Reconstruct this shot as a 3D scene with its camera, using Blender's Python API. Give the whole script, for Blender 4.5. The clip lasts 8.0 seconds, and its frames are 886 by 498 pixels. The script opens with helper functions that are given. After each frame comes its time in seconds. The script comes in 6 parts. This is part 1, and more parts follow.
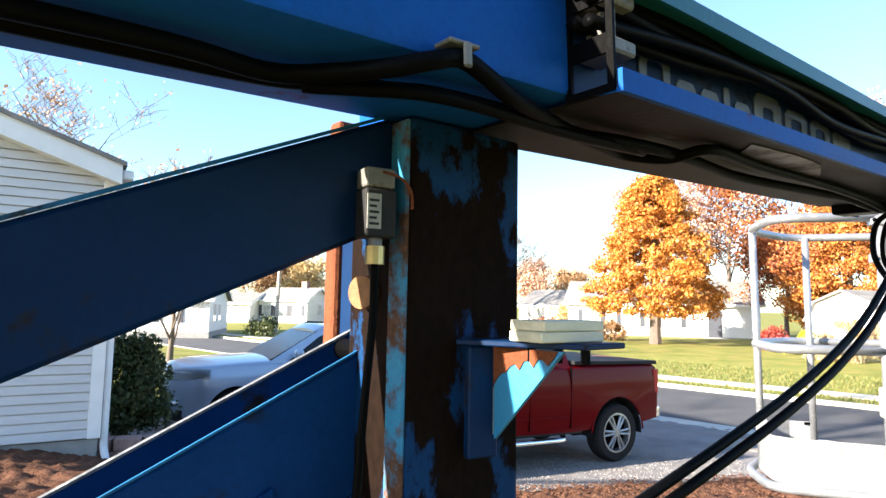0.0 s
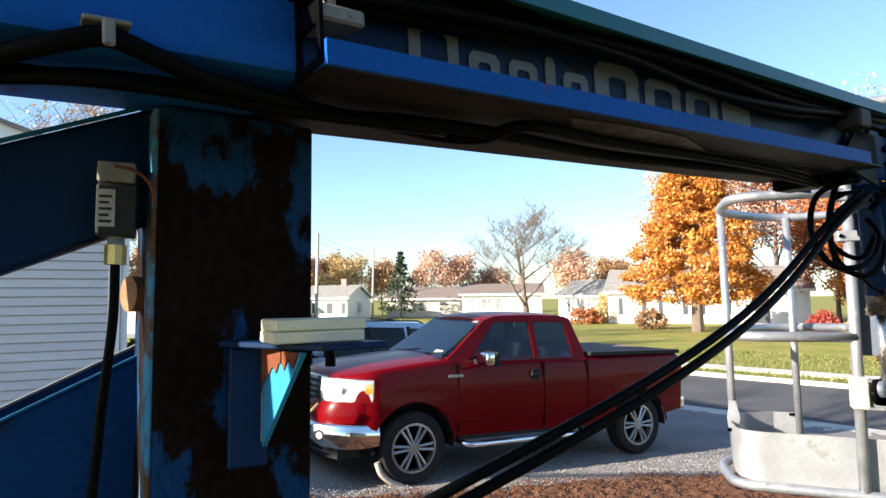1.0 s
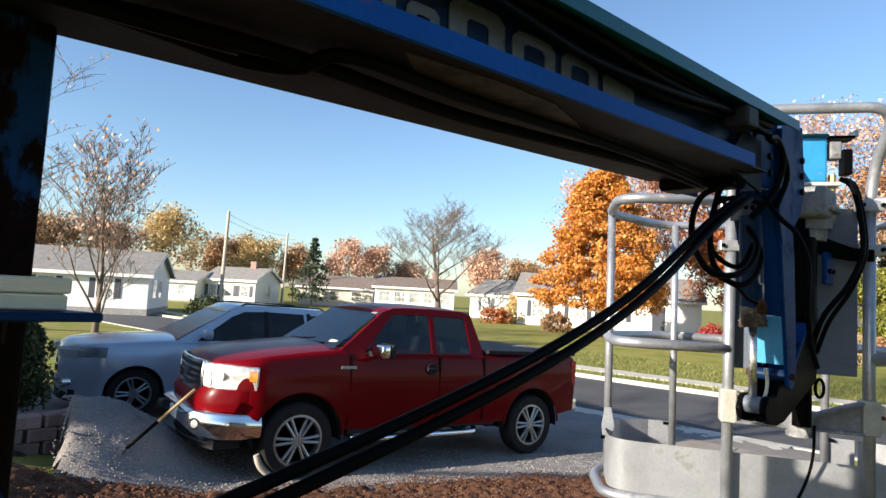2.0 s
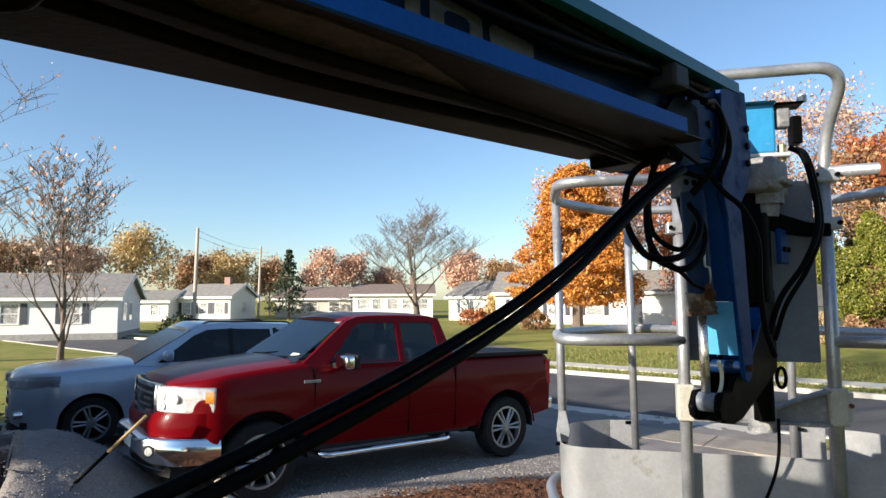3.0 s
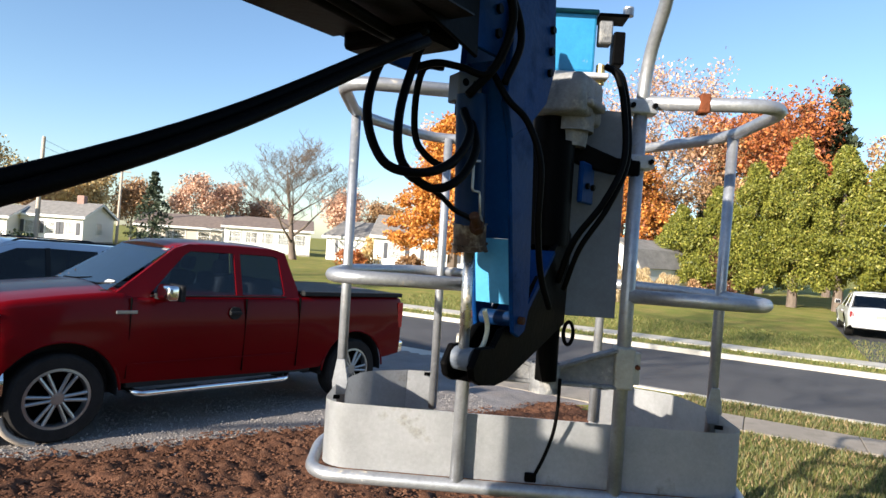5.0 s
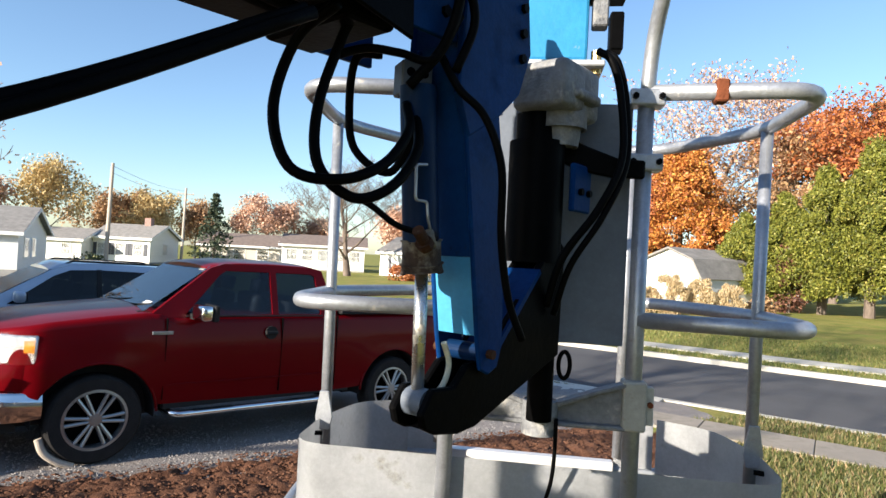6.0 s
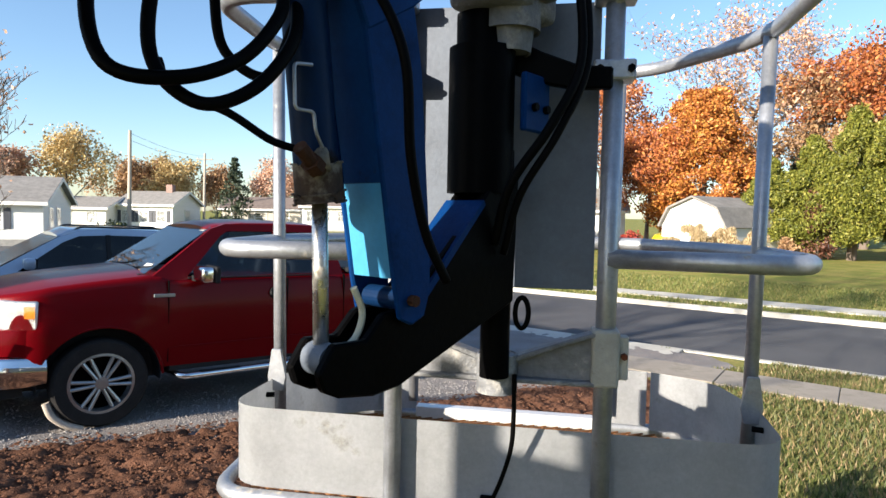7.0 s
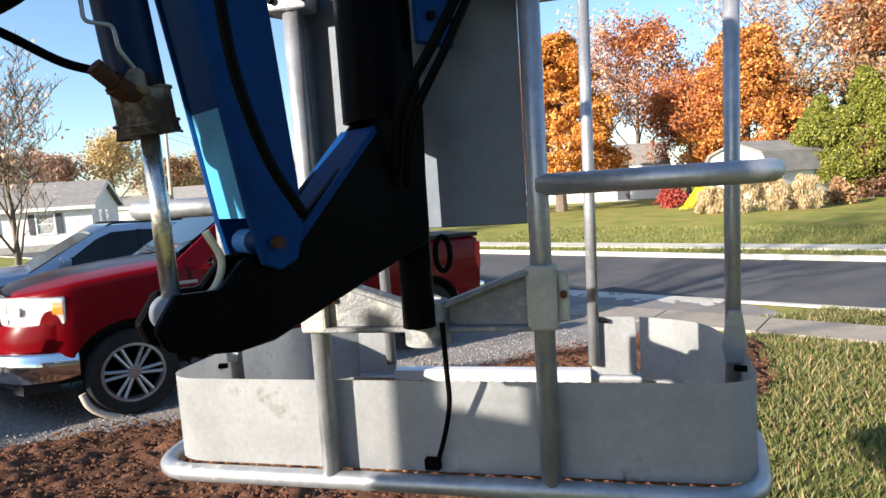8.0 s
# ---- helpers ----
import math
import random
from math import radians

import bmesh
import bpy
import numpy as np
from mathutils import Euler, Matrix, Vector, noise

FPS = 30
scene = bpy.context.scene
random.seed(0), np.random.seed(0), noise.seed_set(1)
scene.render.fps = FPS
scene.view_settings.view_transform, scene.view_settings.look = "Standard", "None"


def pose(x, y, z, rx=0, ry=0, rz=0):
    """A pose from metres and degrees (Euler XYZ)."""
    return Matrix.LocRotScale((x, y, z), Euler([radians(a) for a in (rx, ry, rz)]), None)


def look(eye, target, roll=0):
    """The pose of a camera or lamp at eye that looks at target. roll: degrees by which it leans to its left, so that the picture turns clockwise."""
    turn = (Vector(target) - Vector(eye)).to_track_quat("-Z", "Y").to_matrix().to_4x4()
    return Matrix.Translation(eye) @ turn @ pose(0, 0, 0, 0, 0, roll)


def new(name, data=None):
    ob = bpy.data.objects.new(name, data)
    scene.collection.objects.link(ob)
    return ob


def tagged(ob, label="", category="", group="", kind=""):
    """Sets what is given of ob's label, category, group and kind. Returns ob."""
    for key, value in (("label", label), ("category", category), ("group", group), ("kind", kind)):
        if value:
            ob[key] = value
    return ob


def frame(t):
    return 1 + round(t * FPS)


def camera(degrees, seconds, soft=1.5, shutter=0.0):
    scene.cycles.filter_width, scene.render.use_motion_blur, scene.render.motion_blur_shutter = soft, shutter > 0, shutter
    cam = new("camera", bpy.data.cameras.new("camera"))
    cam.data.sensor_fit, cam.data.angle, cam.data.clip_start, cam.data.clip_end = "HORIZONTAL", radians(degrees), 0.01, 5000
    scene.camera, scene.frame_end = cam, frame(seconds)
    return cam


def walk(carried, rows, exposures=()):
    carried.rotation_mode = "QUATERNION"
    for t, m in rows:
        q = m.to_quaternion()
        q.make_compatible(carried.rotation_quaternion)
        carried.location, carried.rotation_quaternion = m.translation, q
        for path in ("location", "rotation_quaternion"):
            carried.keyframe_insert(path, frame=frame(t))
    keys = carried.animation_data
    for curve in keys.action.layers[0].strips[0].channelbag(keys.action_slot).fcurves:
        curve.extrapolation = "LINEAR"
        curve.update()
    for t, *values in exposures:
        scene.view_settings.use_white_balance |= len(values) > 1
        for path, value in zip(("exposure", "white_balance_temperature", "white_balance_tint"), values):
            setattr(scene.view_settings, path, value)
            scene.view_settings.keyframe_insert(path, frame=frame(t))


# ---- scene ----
cam = camera(72.2, 8.0)
PATH = [
    (0, (-0.315, -0.089, 2.235), (-0.305, 1.902, 2.42), 1.0),
    (0.5, (-0.105, -0.045, 2.243), (-0.298, 1.935, 2.452), -0.3),
    (1, (0.142, 0.004, 2.241), (0.018, 1.994, 2.405), -0.7),
    (1.5, (0.263, 0.089, 2.229), (0.306, 2.085, 2.346), 0.5),
    (1.7, (0.285, 0.142, 2.218), (0.395, 2.134, 2.347), 2.8),
    (2.8, (0.472, 0.45, 2.227), (0.71, 2.428, 2.395), 1.3),
    (3, (0.539, 0.461, 2.222), (0.757, 2.443, 2.385), -0.3),
    (3.5, (0.809, 0.51, 2.234), (1.154, 2.476, 2.351), -1.2),
    (4, (0.967, 0.573, 2.207), (1.582, 2.476, 2.163), 0.4),
    (4.2, (0.98, 0.622, 2.211), (1.628, 2.514, 2.168), 2.8),
    (5.3, (1.046, 0.868, 2.174), (1.631, 2.78, 2.171), 3.8),
    (5.5, (1.105, 0.899, 2.184), (1.643, 2.825, 2.171), 2.7),
    (6, (1.282, 0.982, 2.206), (1.699, 2.938, 2.232), 2.9),
    (6.5, (1.435, 1.055, 2.18), (1.7, 3.037, 2.216), 0.2),
    (7, (1.519, 1.164, 2.159), (1.869, 3.13, 2.044), 1.1),
    (7.5, (1.648, 1.249, 2.038), (1.662, 3.225, 1.731), -7.1),
    (8, (1.801, 1.261, 2.075), (2.011, 3.24, 1.872), -3.8),
]
EXPOSURES = [(0.0, 2.4), (0.6, 2.15), (1.1, 1.75), (1.6, 1.45), (3.0, 1.18), (4.2, 1.28), (5.4, 1.42), (7.2, 1.48), (8.0, 1.6)]
walk(cam, [(t, look(eye, target, roll)) for t, eye, target, roll in PATH], EXPOSURES)

# ---- world and sun ----
SUN_TO = Vector((-0.8389, -0.4423, 0.3173))
world = bpy.data.worlds.new("sky")
scene.world = world
world.use_nodes = True
wn = world.node_tree.nodes
sky = wn.new("ShaderNodeTexSky")
sky.sky_type, sky.sun_disc = "NISHITA", False
sky.sun_elevation = math.asin(SUN_TO.z)
sky.sun_rotation = math.atan2(SUN_TO.x, SUN_TO.y)
sky.air_density, sky.dust_density, sky.ozone_density = 1.0, 0.5, 3.2
wn["Background"].inputs["Strength"].default_value = 0.092
world.node_tree.links.new(sky.outputs[0], wn["Background"].inputs["Color"])
sun_data = bpy.data.lights.new("sun", "SUN")
sun_data.energy, sun_data.angle, sun_data.color = 5.0, radians(0.6), (1.0, 0.90, 0.76)
sun = new("sun", sun_data)
sun.matrix_basis = look((0, 0, 30), Vector((0, 0, 30)) - SUN_TO)


# ---- materials ----
def ramp(nt, stops):
    node = nt.nodes.new("ShaderNodeValToRGB")
    el = node.color_ramp.elements
    while len(el) < len(stops):
        el.new(0.5)
    for e, (p, c) in zip(el, stops):
        e.position, e.color = p, (*c, 1) if len(c) == 3 else c
    return node


def mat(name, col, rough=0.5, metal=0.0, var=0.18, scale=5.0, bump=0.15, bscale=70.0, patch=None, patch_scale=4.0, patch_at=0.58,
        patch_soft=0.04, patch_rough=0.9, coat=0.0, random=0.0, stretch=(1, 1, 1), rvar=0.12, spec=0.5):
    """Paint, metal or earth: colour varied at two scales, fine relief, and patches of a second colour (rust, dirt)."""
    m = bpy.data.materials.new(name)
    m.use_nodes = True
    nt = m.node_tree
    b = nt.nodes["Principled BSDF"]
    L = nt.links.new
    tc = nt.nodes.new("ShaderNodeTexCoord")
    mp = nt.nodes.new("ShaderNodeMapping")
    mp.inputs["Scale"].default_value = stretch
    L(tc.outputs["Object"], mp.inputs["Vector"])

    def tex(s, detail=6.0, rough_n=0.6):
        n = nt.nodes.new("ShaderNodeTexNoise")
        n.inputs["Scale"].default_value, n.inputs["Detail"].default_value, n.inputs["Roughness"].default_value = s, detail, rough_n
        L(mp.outputs[0], n.inputs["Vector"])
        return n
    big, fine = tex(scale), tex(bscale, 4.0)
    dark = [c * (1 - var) for c in col]
    light = [min(1, c * (1 + var)) for c in col]
    r = ramp(nt, [(0.3, dark), (0.7, light)])
    L(big.outputs["Fac"], r.inputs["Fac"])
    out = r.outputs["Color"]
    mixf = nt.nodes.new("ShaderNodeMix")
    mixf.data_type, mixf.blend_type = "RGBA", "OVERLAY"
    mixf.inputs["Factor"].default_value = min(1.0, var * 2)
    L(out, mixf.inputs["A"])
    L(fine.outputs["Color"], mixf.inputs["B"])
    sat = nt.nodes.new("ShaderNodeHueSaturation")
    sat.inputs["Saturation"].default_value = 0.0
    L(fine.outputs["Color"], sat.inputs["Color"])
    L(sat.outputs[0], mixf.inputs["B"])
    out = mixf.outputs["Result"]
    if random:
        oi = nt.nodes.new("ShaderNodeObjectInfo")
        hs = nt.nodes.new("ShaderNodeHueSaturation")
        mr = nt.nodes.new("ShaderNodeMapRange")
        mr.inputs["To Min"].default_value, mr.inputs["To Max"].default_value = 1 - random, 1 + random
        L(oi.outputs["Random"], mr.inputs["Value"])
        L(mr.outputs[0], hs.inputs["Value"])
        L(out, hs.inputs["Color"])
        out = hs.outputs[0]
    rr = nt.nodes.new("ShaderNodeMapRange")
    rr.inputs["To Min"].default_value, rr.inputs["To Max"].default_value = max(0.02, rough - rvar), min(1, rough + rvar)
    L(big.outputs["Fac"], rr.inputs["Value"])
    rough_out = rr.outputs[0]
    b.inputs["Metallic"].default_value = metal
    b.inputs["Specular IOR Level"].default_value = spec
    if patch:
        pn = tex(patch_scale, 8.0, 0.65)
        pr = ramp(nt, [(patch_at - patch_soft, (0, 0, 0)), (patch_at + patch_soft, (1, 1, 1))])
        L(pn.outputs["Fac"], pr.inputs["Fac"])
        pc = ramp(nt, [(0.3, [c * 0.6 for c in patch]), (0.7, [c * 1.35 for c in patch])])
        L(fine.outputs["Fac"], pc.inputs["Fac"])
        pm = nt.nodes.new("ShaderNodeMix")
        pm.data_type = "RGBA"
        L(pr.outputs[0], pm.inputs["Factor"])
        L(out, pm.inputs["A"])
        L(pc.outputs[0], pm.inputs["B"])
        out = pm.outputs["Result"]
        rm = nt.nodes.new("ShaderNodeMix")
        rm.data_type = "FLOAT"
        rm.inputs["B"].default_value = patch_rough
        L(pr.outputs[0], rm.inputs["Factor"])
        L(rough_out, rm.inputs["A"])
        rough_out = rm.outputs["Result"]
        if metal:
            mm = nt.nodes.new("ShaderNodeMix")
            mm.data_type = "FLOAT"
            mm.inputs["A"].default_value, mm.inputs["B"].default_value = metal, 0.0
            L(pr.outputs[0], mm.inputs["Factor"])
            L(mm.outputs["Result"], b.inputs["Metallic"])
    L(out, b.inputs["Base Color"])
    L(rough_out, b.inputs["Roughness"])
    if coat:
        b.inputs["Coat Weight"].default_value, b.inputs["Coat Roughness"].default_value = coat, 0.06
    if bump:
        bp = nt.nodes.new("ShaderNodeBump")
        bp.inputs["Strength"].default_value, bp.inputs["Distance"].default_value = bump, 0.01
        L(fine.outputs["Fac"], bp.inputs["Height"])
        L(bp.outputs[0], b.inputs["Normal"])
    return m


def glass(name, tint=(0.55, 0.62, 0.62), rough=0.02):
    m = bpy.data.materials.new(name)
    m.use_nodes = True
    b = m.node_tree.nodes["Principled BSDF"]
    b.inputs["Base Color"].default_value = (*tint, 1)
    b.inputs["Roughness"].default_value, b.inputs["Transmission Weight"].default_value, b.inputs["IOR"].default_value = rough, 1.0, 1.45
    return m


def leafy(name, stops, rough=0.6, through_light=0.25):
    """Leaves: every leaf takes its own colour from the ramp; some light passes through."""
    m = bpy.data.materials.new(name)
    m.use_nodes = True
    nt = m.node_tree
    b = nt.nodes["Principled BSDF"]
    geo = nt.nodes.new("ShaderNodeNewGeometry")
    r = ramp(nt, stops)
    nt.links.new(geo.outputs["Random Per Island"], r.inputs["Fac"])
    nt.links.new(r.outputs[0], b.inputs["Base Color"])
    b.inputs["Roughness"].default_value = rough
    tr = nt.nodes.new("ShaderNodeBsdfTranslucent")
    mx = nt.nodes.new("ShaderNodeMixShader")
    mx.inputs[0].default_value = through_light
    nt.links.new(r.outputs[0], tr.inputs["Color"])
    nt.links.new(b.outputs[0], mx.inputs[1])
    nt.links.new(tr.outputs[0], mx.inputs[2])
    nt.links.new(mx.outputs[0], nt.nodes["Material Output"].inputs["Surface"])
    return m


RUST = (0.13, 0.045, 0.02)
M_BLUE = mat("blue_paint", (0.0065, 0.072, 0.30), 0.5, var=0.18, scale=3, bump=0.06, patch=RUST, patch_scale=5, patch_at=0.68, spec=0.05)
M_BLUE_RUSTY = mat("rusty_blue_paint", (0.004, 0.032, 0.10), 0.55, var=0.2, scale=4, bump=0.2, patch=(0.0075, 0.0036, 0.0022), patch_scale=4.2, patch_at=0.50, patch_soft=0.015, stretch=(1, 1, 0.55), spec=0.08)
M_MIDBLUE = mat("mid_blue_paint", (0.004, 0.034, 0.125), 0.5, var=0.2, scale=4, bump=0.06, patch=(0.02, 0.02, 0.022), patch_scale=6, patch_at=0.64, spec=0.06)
M_TEAL = mat("teal_paint", (0.012, 0.10, 0.14), 0.4, var=0.15, scale=3, bump=0.05, spec=0.2)
M_SKYBLUE = mat("faded_light_blue_paint", (0.02, 0.20, 0.40), 0.45, var=0.12, scale=5, bump=0.08, patch=(0.35, 0.33, 0.28), patch_scale=9, patch_at=0.70)
M_WEB_LIT = mat("worn_sunlit_blue_paint", (0.045, 0.24, 0.43), 0.45, var=0.12, scale=5, bump=0.08, patch=(0.30, 0.33, 0.33), patch_scale=9, patch_at=0.70)
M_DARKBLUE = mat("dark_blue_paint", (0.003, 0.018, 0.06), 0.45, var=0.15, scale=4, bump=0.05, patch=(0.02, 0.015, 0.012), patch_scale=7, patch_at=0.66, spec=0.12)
M_EDGE = mat("rust_streaked_sunlit_blue_paint", (0.03, 0.20, 0.36), 0.5, var=0.2, scale=6, bump=0.15, patch=(0.10, 0.05, 0.03), patch_scale=7, patch_at=0.50, spec=0.2)
M_EDGE2 = mat("sunlit_edge_blue", (0.014, 0.11, 0.25), 0.45, var=0.2, scale=6, bump=0.08, patch=(0.02, 0.03, 0.045), patch_scale=8, patch_at=0.64, spec=0.2)
M_JIBBLUE = mat("greasy_shaded_blue_paint", (0.002, 0.028, 0.115), 0.42, var=0.2, scale=5, bump=0.1, patch=(0.006, 0.012, 0.03), patch_scale=3.5, patch_at=0.60, patch_soft=0.10, spec=0.05)
M_RUST = mat("rusty_steel", (0.13, 0.04, 0.018), 0.85, var=0.35, scale=8, bump=0.4, bscale=90, spec=0.15)
M_DARKRUST = mat("dark_rust", (0.045, 0.02, 0.011), 0.8, var=0.35, scale=20, bump=0.4, bscale=90, patch=(0.12, 0.09, 0.06), patch_scale=30, patch_at=0.6, spec=0.15)
M_BLACKSTEEL = mat("black_steel", (0.0018, 0.0018, 0.002), 0.45, var=0.3, scale=9, bump=0.1, spec=0.03)
M_RUBBER = mat("black_rubber", (0.002, 0.002, 0.0022), 0.5, var=0.3, scale=12, bump=0.12, bscale=140, spec=0.04)
M_TYRE = mat("tyre_rubber", (0.018, 0.017, 0.017), 0.8, var=0.25, scale=9, bump=0.3, spec=0.15)
M_GALV = mat("galvanised_tube", (0.33, 0.345, 0.375), 0.42, metal=0.65, var=0.2, scale=9, bump=0.12, patch=(0.36, 0.33, 0.28), patch_scale=14, patch_at=0.66)
M_ALU = mat("dull_aluminium_sheet", (0.41, 0.42, 0.435), 0.5, metal=0.15, var=0.14, scale=6, bump=0.06, patch=(0.34, 0.33, 0.31), patch_scale=6, patch_at=0.66)
M_CLAMP = mat("pale_weathered_casting", (0.36, 0.35, 0.31), 0.6, metal=0.1, var=0.15, scale=14, bump=0.4, bscale=60, patch=(0.24, 0.20, 0.15), patch_scale=16, patch_at=0.62)
M_CAST = mat("cast_aluminium", (0.155, 0.16, 0.17), 0.6, metal=0.25, var=0.3, scale=16, bump=0.5, bscale=55, patch=(0.26, 0.255, 0.245), patch_scale=14, patch_at=0.58)
M_PANEL = mat("grey_painted_panel", (0.10, 0.12, 0.155), 0.55, var=0.14, scale=10, bump=0.1, patch=(0.15, 0.17, 0.20), patch_scale=22, patch_at=0.68)
M_GALVDARK = mat("dull_grey_steel", (0.16, 0.155, 0.14), 0.6, metal=0.3, var=0.2, scale=20, bump=0.2, patch=(0.08, 0.05, 0.03), patch_scale=25, patch_at=0.6)
M_GRIME_SHADE = mat("grimy_shaded_steel", (0.005, 0.0045, 0.004), 0.6, var=0.3, scale=6, bump=0.15, patch=(0.12, 0.10, 0.075), patch_scale=2.6, patch_at=0.66, patch_soft=0.02, spec=0.2)
M_TANSHEEN = mat("tan_underside_sheen", (0.055, 0.048, 0.034), 0.38, metal=0.5, var=0.3, scale=6, bump=0.1, patch=(0.02, 0.018, 0.014), patch_scale=7, patch_at=0.58, patch_soft=0.1, spec=0.3)
M_CHROME = mat("chrome", (0.82, 0.82, 0.82), 0.12, metal=1.0, var=0.05, bump=0.0, rvar=0.05)
M_GLAND = mat("grimy_tan_steel", (0.17, 0.145, 0.11), 0.6, metal=0.2, var=0.25, scale=14, bump=0.2, patch=(0.05, 0.03, 0.02), patch_scale=9, patch_at=0.54)
M_RODS = mat("worn_chrome", (0.62, 0.61, 0.58), 0.28, metal=0.9, var=0.12, scale=18, bump=0.05, patch=(0.28, 0.22, 0.14), patch_scale=12, patch_at=0.66)
M_BRASS = mat("brass", (0.55, 0.42, 0.18), 0.45, metal=0.8, var=0.2, bump=0.1)
M_MESH = mat("rusty_expanded_metal", (0.20, 0.09, 0.035), 0.8, var=0.35, scale=14, bump=0.3)
M_CREAM = mat("cream_painted_wood", (0.62, 0.57, 0.42), 0.7, var=0.12, scale=9, bump=0.2, stretch=(1, 8, 8))
M_LABEL = mat("dirty_label", (0.28, 0.275, 0.25), 0.7, var=0.25, scale=40, bump=0.05)
M_PAPER = mat("white_label", (0.75, 0.74, 0.70), 0.6, var=0.05, bump=0.0)
M_LETTER = mat("worn_white_decal", (0.12, 0.13, 0.14), 0.6, var=0.25, scale=10, bump=0.05, patch=(0.03, 0.04, 0.06), patch_scale=12, patch_at=0.60)

M_ASPHALT = mat("asphalt", (0.085, 0.085, 0.09), 0.9, var=0.16, scale=0.7, bump=0.5, bscale=120, spec=0.2)
M_SLAB = mat("weathered_pavement_concrete", (0.27, 0.235, 0.195), 0.9, var=0.15, scale=1.6, bump=0.3, bscale=60, patch=(0.18, 0.16, 0.12), patch_scale=2.2, patch_at=0.6, patch_soft=0.1)
M_CONCRETE = mat("concrete", (0.50, 0.47, 0.41), 0.9, var=0.12, scale=1.6, bump=0.3, bscale=60, patch=(0.36, 0.34, 0.29), patch_scale=1.1, patch_at=0.6, patch_soft=0.1)
M_GRAVEL = mat("crushed_stone", (0.21, 0.195, 0.19), 0.95, var=0.25, scale=1.2, bump=1.0, bscale=45, patch=(0.24, 0.21, 0.19), patch_scale=0.9, patch_at=0.55, patch_soft=0.12, spec=0.2)
M_STONES = mat("gravel_stones", (0.225, 0.21, 0.20), 0.9, var=0.3, scale=8, bump=0.3)
M_MULCH = mat("brown_earth_mulch", (0.098, 0.046, 0.028), 0.95, var=0.4, scale=5, bump=1.0, bscale=60, patch=(0.17, 0.088, 0.055), patch_scale=14, patch_at=0.58, patch_soft=0.08, spec=0.1)
M_GRASS = mat("autumn_lawn", (0.17, 0.19, 0.045), 0.95, var=0.25, scale=0.5, bump=0.8, bscale=30, patch=(0.30, 0.25, 0.08), patch_scale=0.8, patch_at=0.52, patch_soft=0.12, spec=0.1)
M_BLADES = leafy("grass_blades", [(0.0, (0.07, 0.10, 0.02)), (0.5, (0.16, 0.19, 0.045)), (0.8, (0.25, 0.23, 0.07)), (1.0, (0.36, 0.28, 0.11))])

M_RED = mat("red_car_paint", (0.122, 0.0010, 0.0034), 0.32, var=0.05, scale=2, bump=0.0, coat=0.15, rvar=0.04, spec=0.06)
M_SILVER = mat("silver_blue_car_paint", (0.42, 0.48, 0.58), 0.32, metal=0.35, var=0.05, scale=2, bump=0.0, coat=1.0, rvar=0.04)
M_WHITECAR = mat("white_car_paint", (0.78, 0.79, 0.80), 0.3, var=0.04, scale=2, bump=0.0, coat=1.0, rvar=0.04)
M_TRIM = mat("black_plastic_trim", (0.02, 0.02, 0.021), 0.6, var=0.2, scale=8, bump=0.1, spec=0.15)
M_CARGLASS = glass("tinted_car_glass", (0.16, 0.22, 0.27))
M_SIDEGLASS = glass("dark_tinted_car_glass", (0.10, 0.14, 0.18))
M_DARKGLASS = glass("privacy_car_glass", (0.05, 0.065, 0.075))
M_REFLECTOR = mat("silver_lamp_reflector", (0.55, 0.55, 0.56), 0.35, metal=0.45, var=0.3, scale=26, bump=0.5, bscale=40)
M_BOWL = mat("dull_lamp_bowl", (0.45, 0.45, 0.46), 0.4, metal=0.3, var=0.2, scale=40, bump=0.2)
M_SOFTGLASS = glass("dusty_windshield_glass", (0.16, 0.22, 0.27), 0.16)
M_LAMPGLASS = glass("clear_lamp_glass", (0.95, 0.95, 0.95))
M_AMBER = mat("amber_lens", (0.75, 0.25, 0.03), 0.2, var=0.1, bump=0.0)
M_REDLENS = mat("red_lens", (0.45, 0.02, 0.02), 0.2, var=0.1, bump=0.0)
M_SEAT = mat("dark_cloth", (0.05, 0.05, 0.055), 0.9, var=0.2, bump=0.3, spec=0.1)
M_ALLOY = mat("alloy_wheel", (0.34, 0.35, 0.36), 0.34, metal=0.8, var=0.1, scale=12, bump=0.05)
M_GLASS = glass("window_glass", (0.75, 0.8, 0.82))
M_CURTAIN = mat("dark_room", (0.06, 0.06, 0.065), 0.9, var=0.3, bump=0.0)

M_SIDING = mat("white_vinyl_siding", (0.56, 0.56, 0.56), 0.5, var=0.05, scale=2, bump=0.08, bscale=25, random=0.03, stretch=(1, 1, 6))
M_FARWALL = mat("white_house_siding", (0.78, 0.77, 0.74), 0.65, var=0.06, scale=1.5, bump=0.25, bscale=9, stretch=(0.05, 0.05, 1))
M_TAN = mat("beige_house_siding", (0.52, 0.47, 0.40), 0.65, var=0.08, scale=1.5, bump=0.25, bscale=9, stretch=(0.05, 0.05, 1))
M_WHITE = mat("white_trim_paint", (0.80, 0.80, 0.78), 0.5, var=0.05, scale=4, bump=0.05)
M_SHINGLE = mat("grey_asphalt_shingles", (0.20, 0.19, 0.18), 0.95, var=0.25, scale=3, bump=0.5, bscale=25)
M_SHINGLE2 = mat("brown_asphalt_shingles", (0.17, 0.13, 0.11), 0.95, var=0.25, scale=3, bump=0.5, bscale=25)
M_SHUTTER = mat("dark_shutter", (0.05, 0.055, 0.07), 0.6, var=0.1, bump=0.05)
